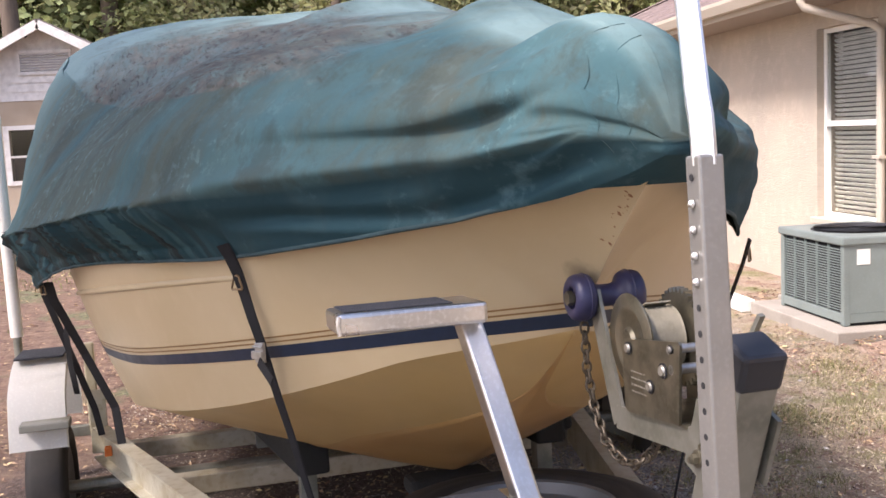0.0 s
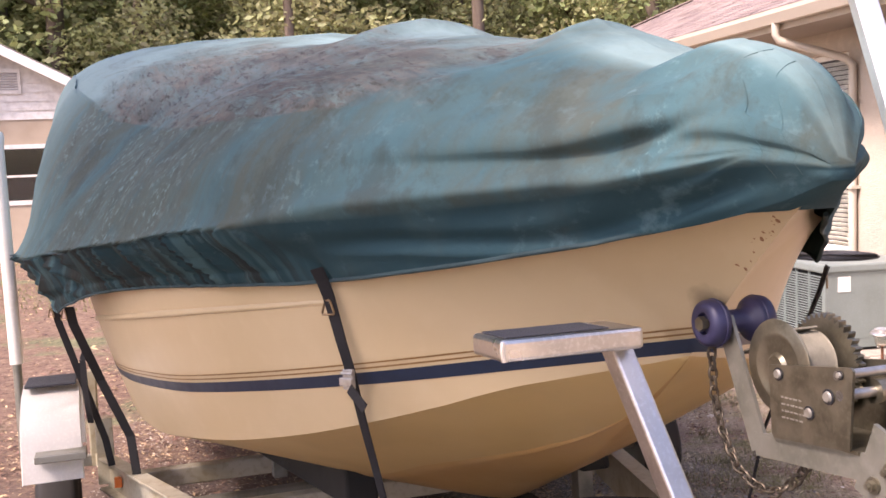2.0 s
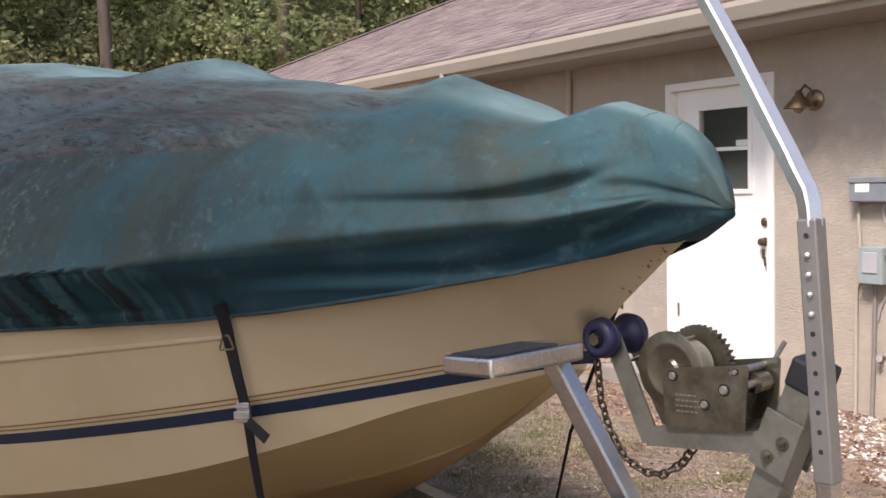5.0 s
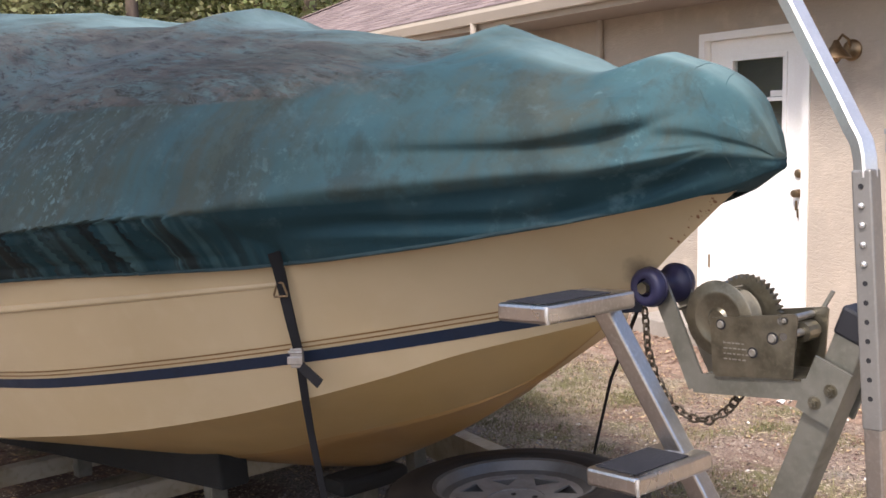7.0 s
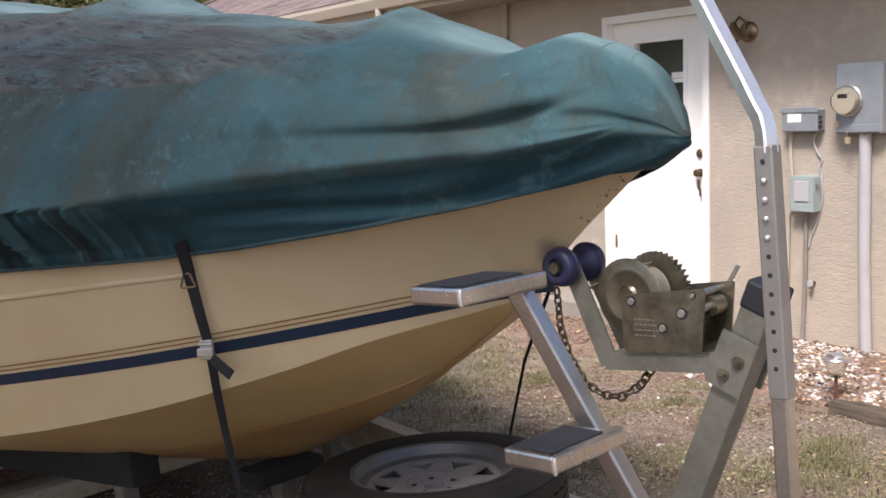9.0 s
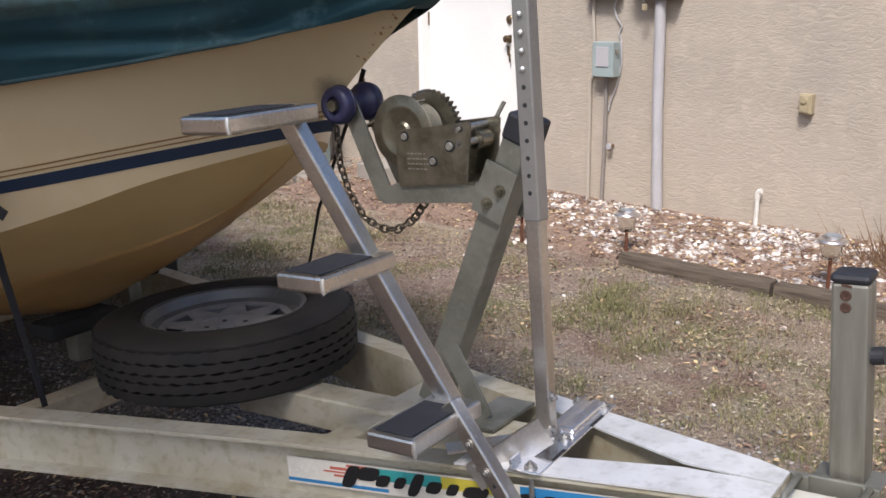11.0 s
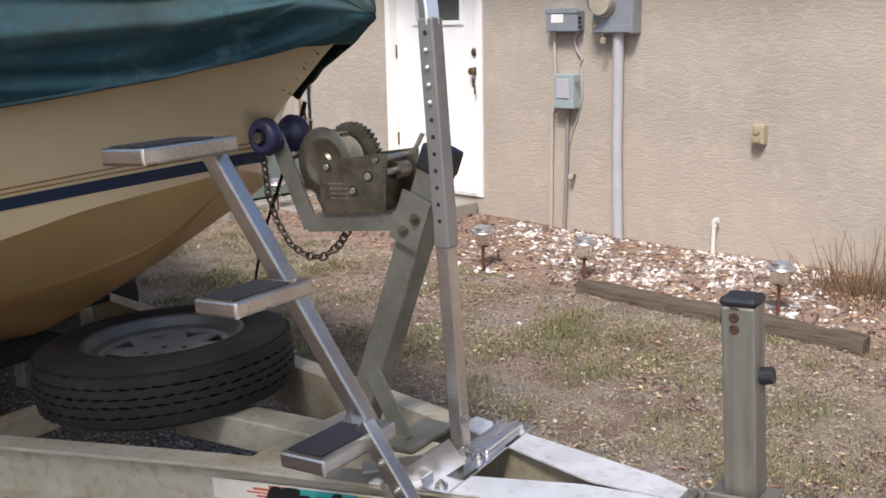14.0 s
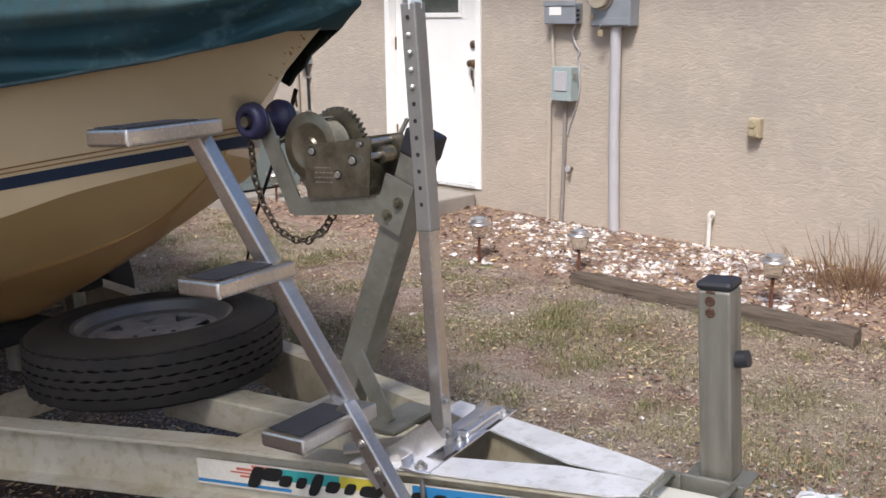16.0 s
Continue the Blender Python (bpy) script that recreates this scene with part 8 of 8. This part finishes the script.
    bx(bm, wx0, wx1, Y - 0.015, Y, 1.5, 1.54)
    wf = part("window_frame", bm, "shed_white", e)
    bm = bmesh.new()
    bx(bm, wx0, wx1, Y + 0.05, Y + 0.06, wz0, wz1)
    part("pane", bm, "pane", wf).visible_shadow = False
    # black sheet in place of the dim inside of the shed
    bm = bmesh.new()
    bx(bm, x0 + 0.2, x1 - 0.2, Y + 1.4, Y + 1.5, 0, 2.5)
    part("dark_inside_sheet", bm, "dark", e)


make_shed()


# woods
def leaf_cloud(rnd, blobs, count, size):
    verts, faces = [], []
    tot = sum(b[3] ** 2 for b in blobs)
    for bx0, by0, bz0, br in blobs:
        for _ in range(int(count * br * br / tot)):
            d = Vector((rnd.gauss(0, 1), rnd.gauss(0, 1), rnd.gauss(0, 1))).normalized()
            r = br * rnd.random() ** 0.4
            p = Vector((bx0, by0, bz0)) + Vector((d.x, d.y, d.z * 0.8)) * r
            s = size * rnd.uniform(0.5, 1.4)
            a = Vector((rnd.gauss(0, 1), rnd.gauss(0, 1), rnd.gauss(0, 0.6))).normalized() * s
            b = a.cross(Vector((rnd.gauss(0, 1), rnd.gauss(0, 1), rnd.gauss(0, 1)))).normalized() * s * 0.55
            n = len(verts)
            verts += [tuple(p - a), tuple(p + b), tuple(p + a), tuple(p - b)]
            faces.append((n, n + 1, n + 2, n + 3))
    return verts, faces


def make_tree(name, x, y, h, seed, mat, trunk_r, crown_from, spread, count, label):
    rnd = random.Random(seed)
    e = thing(name, (x, y, 0), label, "tree", "trees of the woods")
    bm = bmesh.new()
    pts = [Vector((x + 0.25 * noise.noise(Vector((k * 0.5, seed, 0))) * k * 0.3, y + 0.2 * noise.noise(Vector((k * 0.5, seed, 9))), -0.1 + h * k / 8)) for k in range(9)]
    tube(bm, pts, trunk_r, 10, trunk_r * 0.25)
    blobs = []
    for k in range(11):
        t = crown_from + (1 - crown_from) * k / 10
        base = pts[0].lerp(pts[-1], t)
        a = rnd.uniform(0, 6.28)
        out = spread * rnd.uniform(0.25, 1.0) * (1.15 - 0.6 * t)
        tip = base + Vector((math.cos(a) * out, math.sin(a) * out, out * 0.35))
        tube(bm, [base - Vector((0, 0, 0.1)), base.lerp(tip, 0.5) + Vector((0, 0, 0.1)), tip], trunk_r * 0.3, 5, trunk_r * 0.07)
        blobs.append((tip.x, tip.y, tip.z, spread * rnd.uniform(0.3, 0.62)))
        if k % 2:
            blobs.append((base.x + rnd.uniform(-0.4, 0.4) * spread, base.y, base.z, spread * rnd.uniform(0.25, 0.45)))
    part("trunk", bm, "bark", e, smooth=60)
    v, f = leaf_cloud(rnd, blobs, count, 0.11)
    me = bpy.data.meshes.new("crown")
    me.from_pydata([(a - x, b - y, c) for a, b, c in v], [], f)
    me.materials.append(MAT[mat])
    ob = new("crown", me)
    ob.parent = e
    return e


def make_woods():
    rnd = random.Random(77)
    protos = [make_tree("tree", -3.0, 27.0, 11.0, 1, "leaf", 0.22, 0.12, 3.0, 9000, "tall broadleaf tree with dense green crown"),
              make_tree("tree", 1.5, 26.0, 9.0, 2, "leaf_pale", 0.16, 0.1, 2.6, 8000, "pale green broadleaf tree at the wood's edge"),
              make_tree("tree", 5.5, 28.0, 12.0, 3, "leaf", 0.26, 0.15, 3.2, 9000, "tall broadleaf tree with dense green crown")]
    spots = []
    for row, (yy, dx) in enumerate(((26.5, 3.4), (30.5, 3.6), (35.0, 4.0), (40.0, 4.5))):
        x = -22.0 + row * 1.3
        while x < 24:
            spots.append((x + rnd.uniform(-0.8, 0.8), yy + rnd.uniform(-1.2, 1.2)))
            x += dx
    for i, (x, y) in enumerate(spots):
        p = protos[i % 3]
        s = rnd.uniform(0.8, 1.25)
        if any(abs(x - q.location.x) < 1.2 and abs(y - q.location.y) < 1.2 for q in protos):
            continue
        copy_thing(p, Matrix.Translation((x, y, 0)) @ pose(0, 0, 0, 0, 0, rnd.uniform(0, 360)) @ Matrix.Scale(s, 4))
    # tall pine trunks standing near the shed and behind the boat
    for i, (x, y, r) in enumerate(((-6.3, 22.8, 0.21), (5.2, 24.5, 0.17), (0.6, 24.0, 0.13), (9.5, 24.0, 0.2))):
        e = thing("pine", (x, y, 0), "tall bare pine trunk at the wood's edge", "tree", "pine trunks")
        bm = bmesh.new()
        tube(bm, [(x, y, -0.1), (x + 0.05, y, 3), (x - 0.03, y, 7), (x + 0.1, y, 12)], r, 12, r * 0.7)
        part("trunk", bm, "bark", e, smooth=60)
        v, f = leaf_cloud(random.Random(300 + i), [(x + rnd.uniform(-1, 1), y, 11 + rnd.uniform(-1, 2), 1.4) for _ in range(5)], 3000, 0.12)
        me = bpy.data.meshes.new("crown")
        me.from_pydata([(a - x, b - y, c) for a, b, c in v], [], f)
        me.materials.append(MAT["leaf"])
        ob = new("crown", me)
        ob.parent = e
    # undergrowth
    blobs = []
    for _ in range(260):
        blobs.append((rnd.uniform(-20, 22), rnd.uniform(24.5, 31), rnd.uniform(0.3, 6.5), rnd.uniform(0.6, 1.5)))
    v, f = leaf_cloud(rnd, blobs, 120000, 0.085)
    raw("undergrowth", v, f, "leaf_pale", "dense green undergrowth at the edge of the woods", "undergrowth")
    # far backdrop of leaves, its haze painted by a paler green
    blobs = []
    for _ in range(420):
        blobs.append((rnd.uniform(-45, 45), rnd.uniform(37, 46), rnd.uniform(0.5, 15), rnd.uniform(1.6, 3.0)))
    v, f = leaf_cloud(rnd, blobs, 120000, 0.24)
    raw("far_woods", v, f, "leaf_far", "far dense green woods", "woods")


make_woods()


# loose gravel round the trailer
def make_gravel():
    rnd = random.Random(51)
    verts, faces = [], []
    for _ in range(15000):
        x, y = rnd.uniform(-0.9, 2.0), rnd.uniform(0.4, 4.6)
        if x > 1.2 and rnd.random() < (x - 1.2) / 0.8 or x < 0.35 and rnd.random() < 0.7:
            continue
        if noise.noise(Vector((x * 1.5, y * 1.5, 2))) < -0.15:
            continue
        r = rnd.choice((0.004, 0.005, 0.007, 0.011))
        z = ground_height(x, y) + r * 0.3
        n = len(verts)
        a = rnd.uniform(0, 6.28)
        for k in range(4):
            q = r * rnd.uniform(0.7, 1.3)
            verts.append((x + q * math.cos(a + k * 1.57), y + q * math.sin(a + k * 1.57), z + r * rnd.uniform(-0.2, 0.3)))
        verts.append((x, y, z + r * rnd.uniform(0.5, 0.9)))
        faces += [(n, n + 1, n + 4), (n + 1, n + 2, n + 4), (n + 2, n + 3, n + 4), (n + 3, n, n + 4)]
    m = material("grey_gravel", (0.26, 0.252, 0.25), 0.9, var=(0.15, 0.142, 0.138), var_scale=5, island=0.6)
    raw("gravel", verts, faces, m, "dark grey loose gravel round the trailer", "gravel")


make_gravel()


# unseen trees added on the sunny side to cast shade on the boat
for k, (x, y, h, low, spread) in enumerate(((-3.8, 0.15, 6.2, 0.86, 0.95), (-3.85, 1.3, 6.25, 0.86, 1.0), (-3.75, 2.5, 6.2, 0.86, 1.0), (-3.8, 3.8, 6.15, 0.86, 1.0))):
    make_tree("shade_tree", x, y, h, 61 + k, "leaf", 0.08, low, spread, 11000, "unseen small broadleaf tree added to shade the boat")
